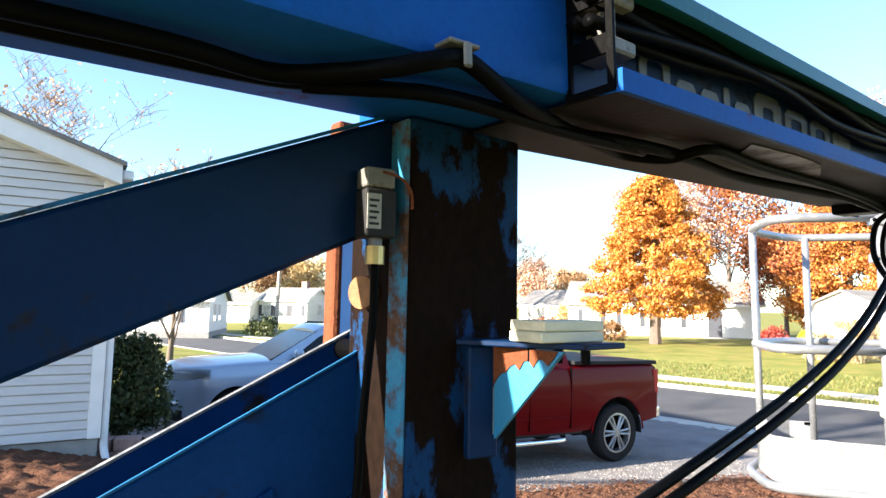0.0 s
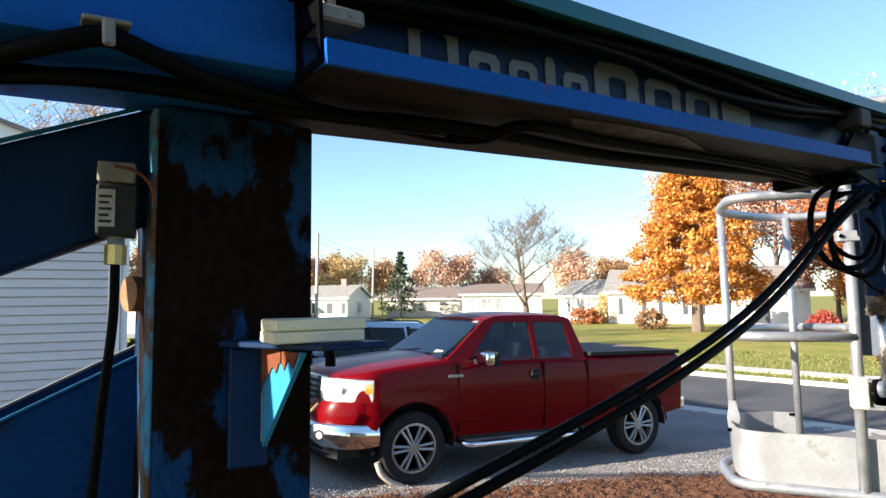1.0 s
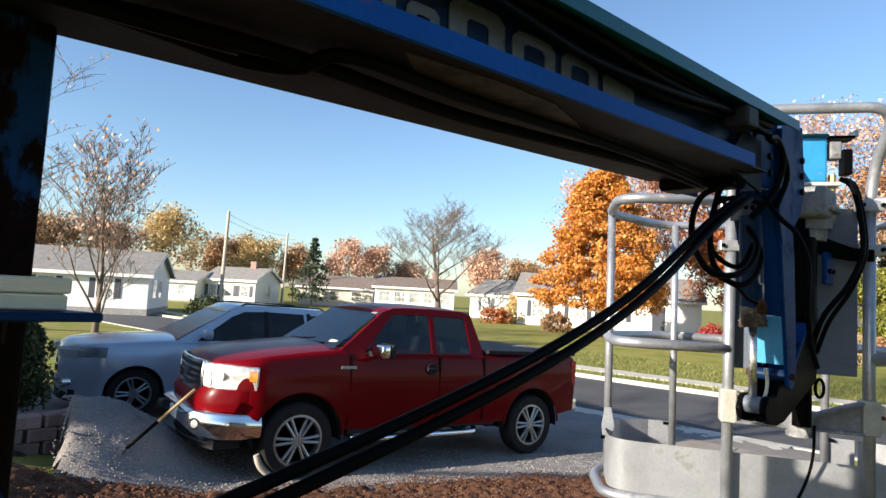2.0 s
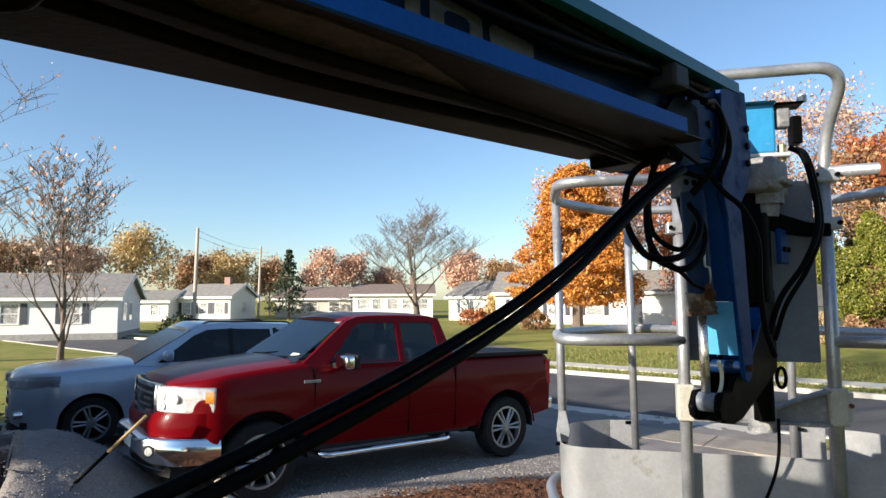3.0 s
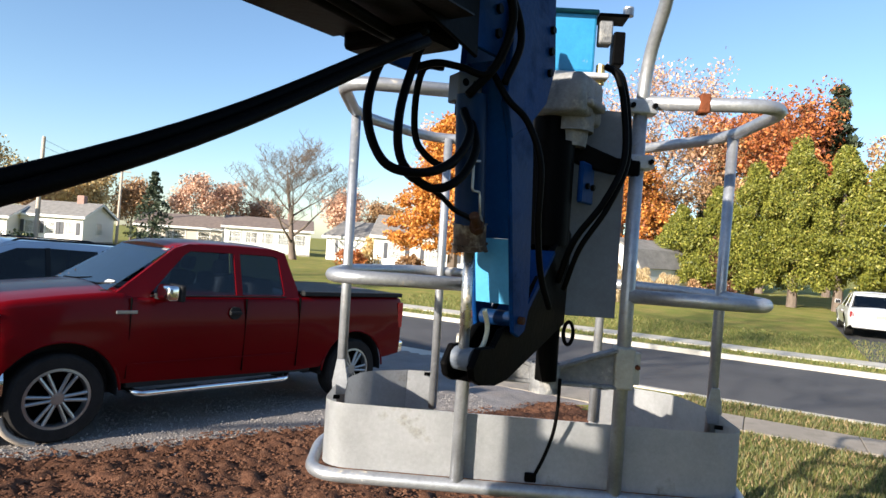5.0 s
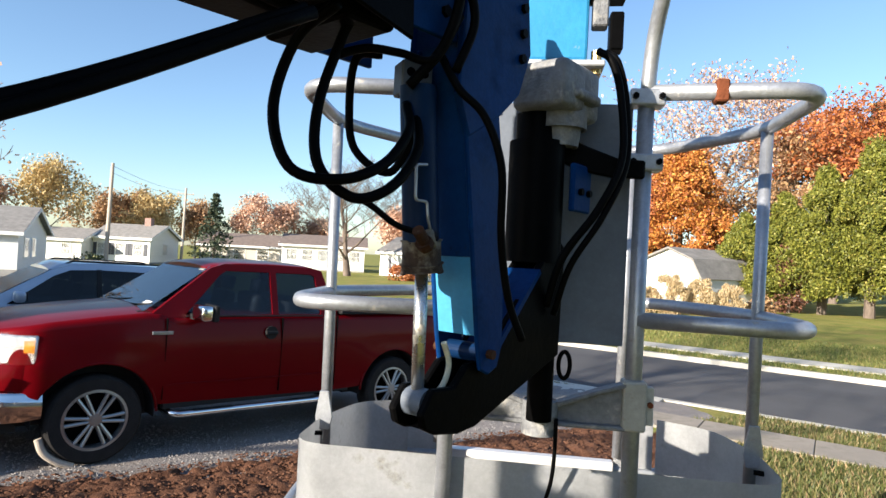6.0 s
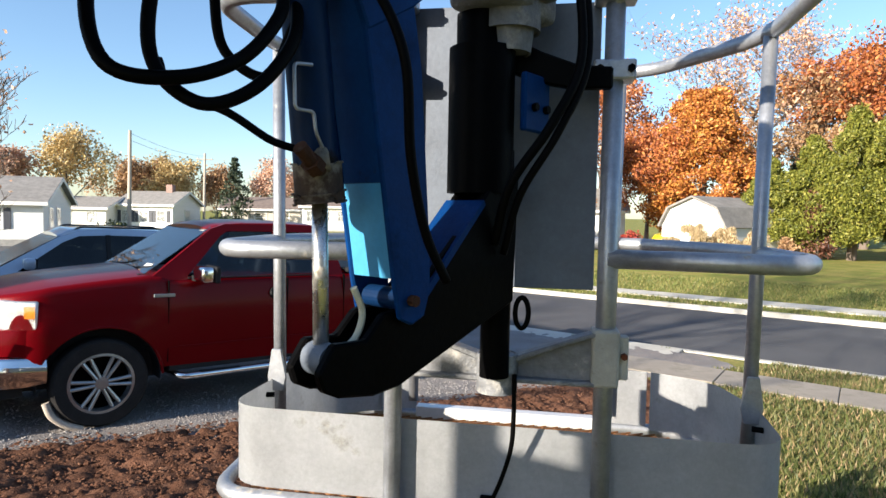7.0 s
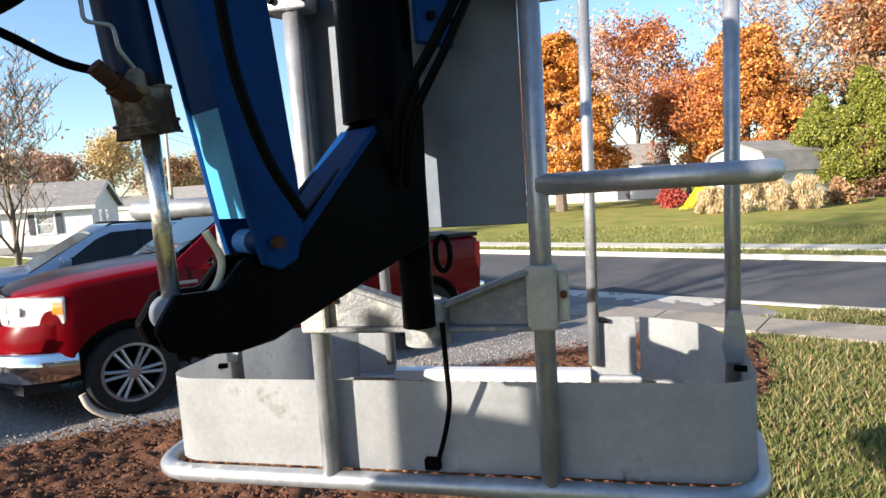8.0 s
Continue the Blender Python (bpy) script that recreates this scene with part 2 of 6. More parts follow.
M_FOUND = mat("grey_block_foundation", (0.30, 0.29, 0.27), 0.95, var=0.2, scale=4, bump=0.5)
M_BLOCK = mat("red_retaining_block", (0.30, 0.19, 0.16), 0.95, var=0.25, scale=6, bump=0.7, bscale=40, random=0.15)
M_BARK = mat("grey_brown_bark", (0.13, 0.10, 0.08), 0.95, var=0.3, scale=4, bump=0.8, bscale=22, stretch=(1, 1, 0.3))
M_POLE = mat("weathered_pole_wood", (0.42, 0.36, 0.30), 0.9, var=0.2, scale=3, bump=0.4, stretch=(4, 4, 0.2))
M_WOOD = mat("tool_handle_wood", (0.50, 0.33, 0.14), 0.6, var=0.15, scale=8, bump=0.15, stretch=(6, 6, 0.5))
M_YELLOW = mat("yellow_plastic", (0.80, 0.52, 0.02), 0.45, var=0.06, bump=0.02)

L_ORANGE = leafy("orange_maple_leaves", [(0.0, (0.28, 0.10, 0.02)), (0.4, (0.54, 0.20, 0.03)), (0.8, (0.66, 0.29, 0.05)), (1.0, (0.72, 0.42, 0.12))])
L_COPPER = leafy("copper_orange_leaves", [(0.0, (0.20, 0.06, 0.02)), (0.4, (0.46, 0.16, 0.035)), (0.8, (0.60, 0.26, 0.05)), (1.0, (0.70, 0.40, 0.10))])
L_MAROON = leafy("dull_maroon_leaves", [(0.0, (0.07, 0.03, 0.02)), (0.6, (0.16, 0.065, 0.04)), (1.0, (0.26, 0.12, 0.07))])
L_RUSTRED = leafy("russet_leaves", [(0.0, (0.16, 0.045, 0.025)), (0.5, (0.42, 0.13, 0.04)), (1.0, (0.60, 0.24, 0.07))])
L_BROWN = leafy("brown_autumn_leaves", [(0.0, (0.20, 0.11, 0.06)), (0.5, (0.38, 0.22, 0.11)), (1.0, (0.52, 0.34, 0.17))])
L_YELLOW = leafy("yellow_tan_leaves", [(0.0, (0.32, 0.21, 0.08)), (0.5, (0.56, 0.40, 0.17)), (1.0, (0.68, 0.53, 0.27))])
L_PINK = leafy("pale_pink_orange_leaves", [(0.0, (0.40, 0.22, 0.15)), (0.6, (0.62, 0.38, 0.26)), (1.0, (0.70, 0.50, 0.37))])
L_GREEN = leafy("arborvitae_sprays", [(0.0, (0.06, 0.075, 0.010)), (0.5, (0.145, 0.155, 0.018)), (0.9, (0.24, 0.235, 0.035)), (1.0, (0.32, 0.27, 0.06))], through_light=0.12)
L_FIR = leafy("dark_fir_needles", [(0.0, (0.02, 0.035, 0.02)), (0.6, (0.045, 0.065, 0.035)), (1.0, (0.08, 0.10, 0.06))])
L_BUSH = leafy("evergreen_bush_leaves", [(0.0, (0.03, 0.045, 0.015)), (0.6, (0.07, 0.095, 0.03)), (1.0, (0.15, 0.15, 0.05))])
L_STRAW = leafy("straw_plumes", [(0.0, (0.30, 0.20, 0.10)), (0.5, (0.52, 0.40, 0.22)), (1.0, (0.68, 0.56, 0.36))])
L_RED = leafy("red_shrub_leaves", [(0.0, (0.25, 0.03, 0.025)), (1.0, (0.5, 0.09, 0.06))])


# ---- mesh helpers ----
def mesh_of(name, verts, faces, m, smooth=False):
    me = bpy.data.meshes.new(name)
    me.from_pydata([tuple(v) for v in verts], [], faces)
    me.materials.append(m)
    if smooth:
        me.shade_smooth()
    me.update()
    return me


def thing(name, label, category, m=None, group="", kind=""):
    ob = new(name)
    ob.empty_display_size = 0.1
    ob.matrix_basis = m or Matrix()
    return tagged(ob, label, category, group, kind)


def part(name, bm, m, parent, label="", at=None, smooth=False, angle=None):
    """One bmesh (or mesh) as ONE object under a thing or a part; at: its pose in the parent."""
    if isinstance(bm, bmesh.types.BMesh):
        bmesh.ops.recalc_face_normals(bm, faces=bm.faces)
        me = bpy.data.meshes.new(name)
        bm.to_mesh(me)
        bm.free()
        me.materials.append(m)
        if smooth:
            me.shade_smooth()
        if angle:
            me.shade_smooth()
            me.set_sharp_from_angle(angle=radians(angle))
    else:
        me = bm
    ob = new(name, me)
    ob.parent = parent
    if at:
        ob.matrix_basis = at
    if label:
        tagged(ob, label)
    return ob


def solo(name, bm, m, label, category, at=None, group="", kind="", smooth=False, angle=None):
    ob = part(name, bm, m, None, "", at, smooth, angle)
    return tagged(ob, label, category, group, kind)


def box(x0, x1, y0, y1, z0, z1, bevel=0.0, seg=2, bm=None):
    b = bm or bmesh.new()
    vs = bmesh.ops.create_cube(b, size=1.0)["verts"]
    for v in vs:
        v.co = Vector(((x0 + x1) / 2 + v.co.x * (x1 - x0), (y0 + y1) / 2 + v.co.y * (y1 - y0), (z0 + z1) / 2 + v.co.z * (z1 - z0)))
    if bevel:
        es = list({e for v in vs for e in v.link_edges})
        bmesh.ops.bevel(b, geom=es, offset=bevel, segments=seg, affect="EDGES", profile=0.5)
    return b


def prism(outline, lo, hi, axis="y", bevel=0.0, holes=(), bm=None):
    """A plate: a 2D outline (with holes) drawn out between lo and hi along an axis."""
    b = bm or bmesh.new()

    def p3(a, c, d):
        return {"y": (a, d, c), "x": (d, a, c), "z": (a, c, d)}[axis]
    edges = []
    for loop in (outline, *holes):
        vs = [b.verts.new(p3(a, c, lo)) for a, c in loop]
        edges += [b.edges.new((vs[i], vs[(i + 1) % len(vs)])) for i in range(len(vs))]
    if holes:
        fs = [g for g in bmesh.ops.triangle_fill(b, edges=edges, use_beauty=True)["geom"] if isinstance(g, bmesh.types.BMFace)]
    else:
        fs = bmesh.ops.contextual_create(b, geom=edges)["faces"]
    ext = bmesh.ops.extrude_face_region(b, geom=fs)["geom"]
    d = Vector(p3(0, 0, hi - lo)) - Vector(p3(0, 0, 0))
    for v in ext:
        if isinstance(v, bmesh.types.BMVert):
            v.co += d
    bmesh.ops.recalc_face_normals(b, faces=b.faces)
    if bevel:
        es = [e for e in b.edges if len(e.link_faces) == 2 and e.calc_face_angle(0) > 0.6]
        bmesh.ops.bevel(b, geom=es, offset=bevel, segments=1, affect="EDGES")
    return b


def cyl(p, q, r, r2=None, n=20, bm=None, bevel=0.0):
    """A round bar from p to q."""
    b = bm or bmesh.new()
    p, q = Vector(p), Vector(q)
    d = q - p
    vs = bmesh.ops.create_cone(b, cap_ends=True, segments=n, radius1=r, radius2=r if r2 is None else r2, depth=d.length)["verts"]
    m = Matrix.Translation((p + q) / 2) @ d.to_track_quat("Z", "Y").to_matrix().to_4x4()
    for v in vs:
        v.co = m @ v.co
    if bevel:
        es = [e for e in {e for v in vs for e in v.link_edges} if e.calc_face_angle(0) > 1.0]
        bmesh.ops.bevel(b, geom=es, offset=bevel, segments=2, affect="EDGES")
    return b


def rounded(pts, r, k=6, closed=False):
    """A path whose corners are rounded with radius about r."""
    pts = [Vector(p) for p in pts]
    n = len(pts)
    out = []
    for i, p in enumerate(pts):
        if not closed and i in (0, n - 1):
            out.append(p)
            continue
        a, c = pts[i - 1] - p, pts[(i + 1) % n] - p
        rr = min(r, a.length * 0.49, c.length * 0.49)
        s, e = p + a.normalized() * rr, p + c.normalized() * rr
        out += [s.lerp(p, t).lerp(p.lerp(e, t), t) for t in [j / k for j in range(k + 1)]]
    return out


def spline(pts, k=8):
    """A smooth curve through the points."""
    pts = [Vector(p) for p in pts]
    ext = [2 * pts[0] - pts[1], *pts, 2 * pts[-1] - pts[-2]]
    out = []
    for i in range(1, len(ext) - 2):
        p0, p1, p2, p3 = ext[i - 1:i + 3]
        for j in range(k):
            t = j / k
            out.append(0.5 * ((2 * p1) + (p2 - p0) * t + (2 * p0 - 5 * p1 + 4 * p2 - p3) * t * t + (3 * p1 - p0 - 3 * p2 + p3) * t ** 3))
    return out + [pts[-1]]


def tube(pts, r, n=12, closed=False, bm=None, taper=None):
    """A round tube along a path."""
    b = bm or bmesh.new()
    pts = [Vector(p) for p in pts]
    cnt = len(pts)
    rings, ref = [], None
    for i, p in enumerate(pts):
        a = pts[i - 1] if i or closed else p
        c = pts[(i + 1) % cnt] if i < cnt - 1 or closed else p
        d = (c - a).normalized()
        if ref is None:
            ref = d.orthogonal().normalized()
        ref = (ref - d * ref.dot(d)).normalized()
        side = d.cross(ref)
        rad = r if taper is None else r * (1 + (taper - 1) * i / (cnt - 1))
        rings.append([b.verts.new(p + (ref * math.cos(2 * math.pi * j / n) + side * math.sin(2 * math.pi * j / n)) * rad) for j in range(n)])
    for i in range(cnt if closed else cnt - 1):
        A, B = rings[i], rings[(i + 1) % cnt]
        off = 0
        if closed and i == cnt - 1:
            off = min(range(n), key=lambda o: (A[0].co - B[o].co).length)
        for j in range(n):
            b.faces.new((A[j], A[(j + 1) % n], B[(j + 1 + off) % n], B[(j + off) % n]))
    if not closed:
        b.faces.new(rings[0][::-1])
        b.faces.new(rings[-1])
    return b


# ---- the ground: s runs away from the yard across the road, t along the road ----
Q = math.sqrt(0.5)


def st(x, y):
    return (x + y) * Q, (x - y) * Q


def smooth(a, b, v):
    k = min(1.0, max(0.0, (v - a) / (b - a)))
    return k * k * (3 - 2 * k)


def ground_z(x, y):
    s, t = st(x, y)
    if s < 4.7:
        z = 0.62 - 0.62 * smooth(-0.6, 5.0, s) + 0.012
    elif s < 13.4:
        z = -0.0276 * (s - 4.7)
    else:
        z = -0.24 + 0.24 * smooth(20, 34, s)
    if s < 9:
        z += 0.16 * smooth(-2.0, -3.1, x) * smooth(7.6, 5.6, y)
    return z


def stations(lo, hi, fine_lo, fine_hi, step, extra=()):
    v = set(np.arange(fine_lo, fine_hi, step).round(3)) | {lo, hi} | set(extra)
    d, p = step, fine_hi
    while p < hi:
        v.add(round(p, 3))
        d *= 1.35
        p += d
    d, p = step, fine_lo
    while p > lo:
        v.add(round(p, 3))
        d *= 1.35
        p -= d
    return sorted(v)


ss = [s for s in stations(-300, 900, -6, 24, 0.35, (13.40, 13.415, 19.70, 19.715)) if not 13.415 < s < 19.70]
ts = stations(-900, 900, -14, 14, 0.45)
gv, gf = [], []
for s in ss:
    for t in ts:
        x, y = (s + t) * Q, (s - t) * Q
        gv.append((x, y, -0.5 if 13.41 < s < 19.71 else ground_z(x, y) - 0.02))
for i in range(len(ss) - 1):
    for j in range(len(ts) - 1):
        a = i * len(ts) + j
        gf.append((a, a + 1, a + len(ts) + 1, a + len(ts)))
ground = new("ground", mesh_of("ground", gv, gf, M_GRASS, True))
tagged(ground, "autumn lawn, green and straw yellow, sloping to the road", "lawn", kind="structure")


def strip(name, s0, s1, t0, t1, z, thick, m, label, category, ds=0.5, dt=1.0, curve=None):
    """A slab along the road."""
    b = bmesh.new()
    ns, nt_ = max(1, int((s1 - s0) / ds)), max(1, int((t1 - t0) / dt))
    rows = []
    for i in range(ns + 1):
        s = s0 + (s1 - s0) * i / ns
        rows.append([b.verts.new(((s + t) * Q, (s - t) * Q, z(s, t) if callable(z) else z)) for t in [t0 + (t1 - t0) * j / nt_ for j in range(nt_ + 1)]])
    fs = [b.faces.new((rows[i][j], rows[i][j + 1], rows[i + 1][j + 1], rows[i + 1][j])) for i in range(ns) for j in range(nt_)]
    ext = bmesh.ops.extrude_face_region(b, geom=fs)["geom"]
    for v in ext:
        if isinstance(v, bmesh.types.BMVert):
            v.co.z -= thick
    return solo(name, b, m, label, category, kind="structure")


strip("road", 13.40, 19.72, -260, 260, lambda s, t: -0.36 + 0.05 * (1 - ((s - 16.56) / 3.16) ** 2), 0.1, M_ASPHALT, "worn grey asphalt residential road", "road", 0.6, 8)
strip("curb", 13.36, 13.50, -120, 120, lambda s, t: -0.225, 0.3, M_CONCRETE, "pale concrete kerb along the road", "kerb", 0.15, 6)
strip("curb", 19.62, 19.76, -120, 120, lambda s, t: -0.225, 0.3, M_CONCRETE, "pale concrete kerb along the road", "kerb", 0.15, 6)
strip("pavement", 20.9, 21.9, -90, 90, lambda s, t: ground_z((s + t) * Q, (s - t) * Q) + 0.02, 0.06, M_CONCRETE, "narrow concrete pavement across the road", "pavement", 0.5, 2)
walkway = thing("pavement", "concrete pavement slabs in the grass by the road", "pavement", kind="structure")
slab_bm = box(-0.45, 0.45, -0.745, 0.745, -0.06, 0.0, 0.008, 1)
slab_me = bpy.data.meshes.new("slab")
slab_bm.to_mesh(slab_me)
slab_bm.free()
slab_me.materials.append(M_SLAB)
for k in range(-8, 22):
    s, t = 11.55, -2.2 + 1.5 * k
    x, y = (s + t) * Q, (s - t) * Q
    if t < -3.8:
        continue
    part("slab", slab_me, None, walkway, at=pose(x, y, ground_z(x, y) + 0.03 + random.uniform(-0.006, 0.006), 0, 0, 45))


def sheet(name, inside, x0, x1, y0, y1, step, lift, rough, m, label, category, clumps=7.0):
    """A bed of loose earth or stone laid over the ground; inside(x, y) is above 0 within it and fades at the edge."""
    nx, ny = int((x1 - x0) / step), int((y1 - y0) / step)
    vs, idx, fs = [], {}, []
    for i in range(nx + 1):
        for j in range(ny + 1):
            x, y = x0 + step * i, y0 + step * j
            k = inside(x, y)
            if k > -0.05:
                n = noise.fractal(Vector((x * clumps * 0.35, y * clumps * 0.35, 3.1)), 0.8, 2.0, 5) if rough else 0
                edge = smooth(-0.05, 0.25, k)
                idx[i, j] = len(vs)
                vs.append((x, y, ground_z(x, y) - 0.05 + (0.05 + lift(x, y) + rough * n) * edge))
    for i in range(nx):
        for j in range(ny):
            q = [idx.get(c) for c in ((i, j), (i + 1, j), (i + 1, j + 1), (i, j + 1))]
            if None not in q:
                fs.append(q)
    ob = new(name, mesh_of(name, vs, fs, m, True))
    return tagged(ob, label, category, kind="structure")


def edge_wave(x, y, f=1.0):
    return 0.22 * noise.noise(Vector((x * f, y * f, 0.7))) + 0.1 * noise.noise(Vector((x * 4 * f, y * 4 * f, 1.7)))


def drive_in(x, y):
    s, t = st(x, y)
    near = min((y - (6.95 + 0.364 * x)) * 0.94, y - 8.7 + 2.2 * max(0.0, x + 3.9))
    return min(near, 13.36 - s, (16.6 + 0.62 * x - y) * 0.8, x + 9) + edge_wave(x, y)


def mulch_in(x, y):
    near = max((7.36 + 0.364 * x - y) * 0.94, min(8.8 - y, -3.5 - x))
    right = (5.3 - x + 0.78 * (y - 6.5)) * 0.78
    s, t = st(x, y)
    return min(near, right, 10.7 - s, x + 5.6, y + 1.7) + edge_wave(x, y)


def drive_lift(x, y):
    d = math.hypot(x + 3.0, (y - 7.42) * 1.05)
    return 0.012 + 0.66 * smooth(1.75, 0.1, d) + 0.05 * smooth(1.6, 0.6, d) * noise.noise(Vector((x * 5, y * 5, 0)))


sheet("driveway", drive_in, -9.0, 8.0, 3.6, 17.5, 0.09, drive_lift, 0.012, M_GRAVEL, "pale crushed-stone driveway with a heap of gravel", "driveway", 14)
sheet("mulch_bed", mulch_in, -6.0, 6.6, -2.0, 9.6, 0.05, lambda x, y: 0.05 + 0.05 * noise.noise(Vector((x * 1.3, y * 1.3, 5))), 0.055, M_MULCH, "rough brown earth and mulch bed", "mulch bed", 24)
strip("apron", 12.5, 13.38, -7.2, -2.4, lambda s, t: -0.215, 0.05, M_CONCRETE, "bright concrete driveway apron at the kerb", "apron", 0.4, 0.8)


def scatter(name, inside, count, x0, x1, y0, y1, lo, hi, lift, m, label, category, flat=0.6, seed=3):
    """Loose stones or clods, too many to count."""
    rnd = random.Random(seed)
    vs, fs = [], []
    while count:
        x, y = rnd.uniform(x0, x1), rnd.uniform(y0, y1)
        if inside(x, y) < 0.02:
            continue
        count -= 1
        r = lo + (hi - lo) * rnd.random() ** 3
        z = ground_z(x, y) + lift(x, y) + r * 0.15
        a = rnd.uniform(0, 6.3)
        base = len(vs)
        for k in range(5):
            w = a + k * 1.2566 + rnd.uniform(-0.3, 0.3)
            q = r * rnd.uniform(0.7, 1.2)
            vs.append((x + q * math.cos(w), y + q * math.sin(w), z + r * flat * rnd.uniform(-0.3, 0.3)))
        vs.append((x + rnd.uniform(-.3, .3) * r, y + rnd.uniform(-.3, .3) * r, z + r * flat * rnd.uniform(0.7, 1.2)))
        fs += [(base + k, base + (k + 1) % 5, base + 5) for k in range(5)]
    ob = new(name, mesh_of(name, vs, fs, m))
    return tagged(ob, label, category, kind="stuff")


scatter("loose_gravel", drive_in, 22000, -5.0, 4.5, 5.0, 10.0, 0.005, 0.020, drive_lift, M_STONES, "loose pale gravel stones on the driveway", "gravel")
scatter("mulch_clods", mulch_in, 40000, -2.8, 6.4, 2.5, 9.2, 0.004, 0.03, lambda x, y: 0.055 + 0.05 * noise.noise(Vector((x * 1.3, y * 1.3, 5))), M_MULCH, "brown clods and bark scraps of the mulch bed", "mulch", 0.5, 5)


M_LITTER = leafy("grass_and_leaf_litter", [(0.0, (0.05, 0.065, 0.016)), (0.5, (0.125, 0.145, 0.04)), (0.75, (0.21, 0.18, 0.07)), (0.93, (0.30, 0.21, 0.11)), (1.0, (0.46, 0.31, 0.17))])


def grass(name, count, s0, s1, t0, t1, h, seed, label, m=M_BLADES):
    rnd = random.Random(seed)
    vs, fs = [], []
    for _ in range(count):
        s, t = rnd.uniform(s0, s1), rnd.uniform(t0, t1)
        x, y = (s + t) * Q, (s - t) * Q
        if mulch_in(x, y) > 0.05 or drive_in(x, y) > 0.05 or 11.08 < s < 12.02 or 13.3 < s < 19.8 or 20.9 < s < 21.9:
            continue
        z = ground_z(x, y) - 0.02
        a, hh = rnd.uniform(0, 6.3), h * rnd.uniform(0.5, 1.3)
        w = hh * 0.13
        lx, ly = rnd.uniform(-.6, .6) * hh, rnd.uniform(-.6, .6) * hh
        b = len(vs)
        vs += [(x - w * math.cos(a), y - w * math.sin(a), z), (x + w * math.cos(a), y + w * math.sin(a), z), (x + lx, y + ly, z + hh)]
        fs.append((b, b + 1, b + 2))
    return tagged(new(name, mesh_of(name, vs, fs, m)), label, "grass", kind="stuff")


grass("grass", 110000, 3.0, 11.1, -1.5, 9.0, 0.07, 11, "short green and yellowing grass with leaf litter beside the earth bed", M_LITTER)
grass("grass", 50000, 11.9, 13.4, -4.5, 14.0, 0.08, 12, "dull grass verge between pavement and kerb", M_LITTER)
grass("grass", 60000, 19.7, 27.0, -14, 16.0, 0.09, 13, "sunlit lawn grass across the road")

# ---- the boom lift: mast, riser arms, boom and jib ----
BASE = Matrix.Translation((-0.30, 1.05, 0.45))
lift = thing("boom_lift", "weathered blue articulated boom lift with rusty mast and black hoses", "boom lift", BASE)
UNBASE = BASE.inverted()
BOOM = UNBASE @ pose(0.017, 0.836, 2.558, 0, -2.4, 38.55)       # along the boom, across it (away), up
FLAT = UNBASE @ pose(0.0, 0.80, 0.0, 0, 0, 39.2)            # the same way round, but level and with true heights

JIB = UNBASE @ pose(0.017, 0.836, 0.003, 0, 0, 38.55)           # the jib hangs slightly askew of the boom

boom = part("boom", box(-3.2, 1.86, 0.085, 0.38, 0.012, 0.200, 0.012, 2), M_BLUE, lift, "blue steel box boom with scratches and rust", BOOM, angle=40)
part("lower_flange", prism([(-0.012, -0.004), (0.085, 0.004), (0.085, 0.011), (-0.004, 0.003), (-0.004, 0.031), (-0.012, 0.031)], -0.10, 1.62, "x"), M_BLUE, boom, "blue channel lip along the boom")
part("upper_flange", prism([(-0.016, 0.190), (0.085, 0.198), (0.085, 0.190), (-0.010, 0.182), (-0.010, 0.160), (-0.016, 0.160)], -0.14, 1.98, "x"), M_TEAL, boom, "teal channel lip along the top of the boom")
part("end_plate", prism([(0.0, 0.0), (0.09, 0.0), (0.09, 0.2), (0.0, 0.2)], -0.104, -0.098, "x", holes=[[(0.012, 0.012), (0.078, 0.012), (0.078, 0.06), (0.012, 0.06)], [(0.012, 0.09), (0.078, 0.09), (0.078, 0.14), (0.012, 0.14)], [(0.012, 0.165), (0.078, 0.165), (0.078, 0.19), (0.012, 0.19)]]), M_BLACKSTEEL, boom, "black open end frame of the channel")
for k, z in enumerate((0.066, 0.142)):
    part("guide_pad", box(-0.10, -0.03, 0.008, 0.08, z, z + 0.024, 0.004, 1), M_GALVDARK, boom, "worn grey guide pad")
for k in range(3):
    part("roller", cyl((-0.075, 0.022 + 0.02 * k, 0.092), (-0.075, 0.022 + 0.02 * k, 0.138), 0.006, n=10), M_GALVDARK, boom)


def blob(w, h, hole, cut):
    """A worn decal shape: a rounded plate with a gap in it."""
    n = 20
    out = [(w / 2 * max(-1, min(1, 1.25 * math.cos(2 * math.pi * i / n))), h / 2 * max(-1, min(1, 1.2 * math.sin(2 * math.pi * i / n)))) for i in range(n)]
    out = [(a, max(c, -h / 2 + cut * h)) for a, c in out]
    holes = [[(a * hole, c * hole + 0.05 * h) for a, c in out]] if hole else []
    return out, holes


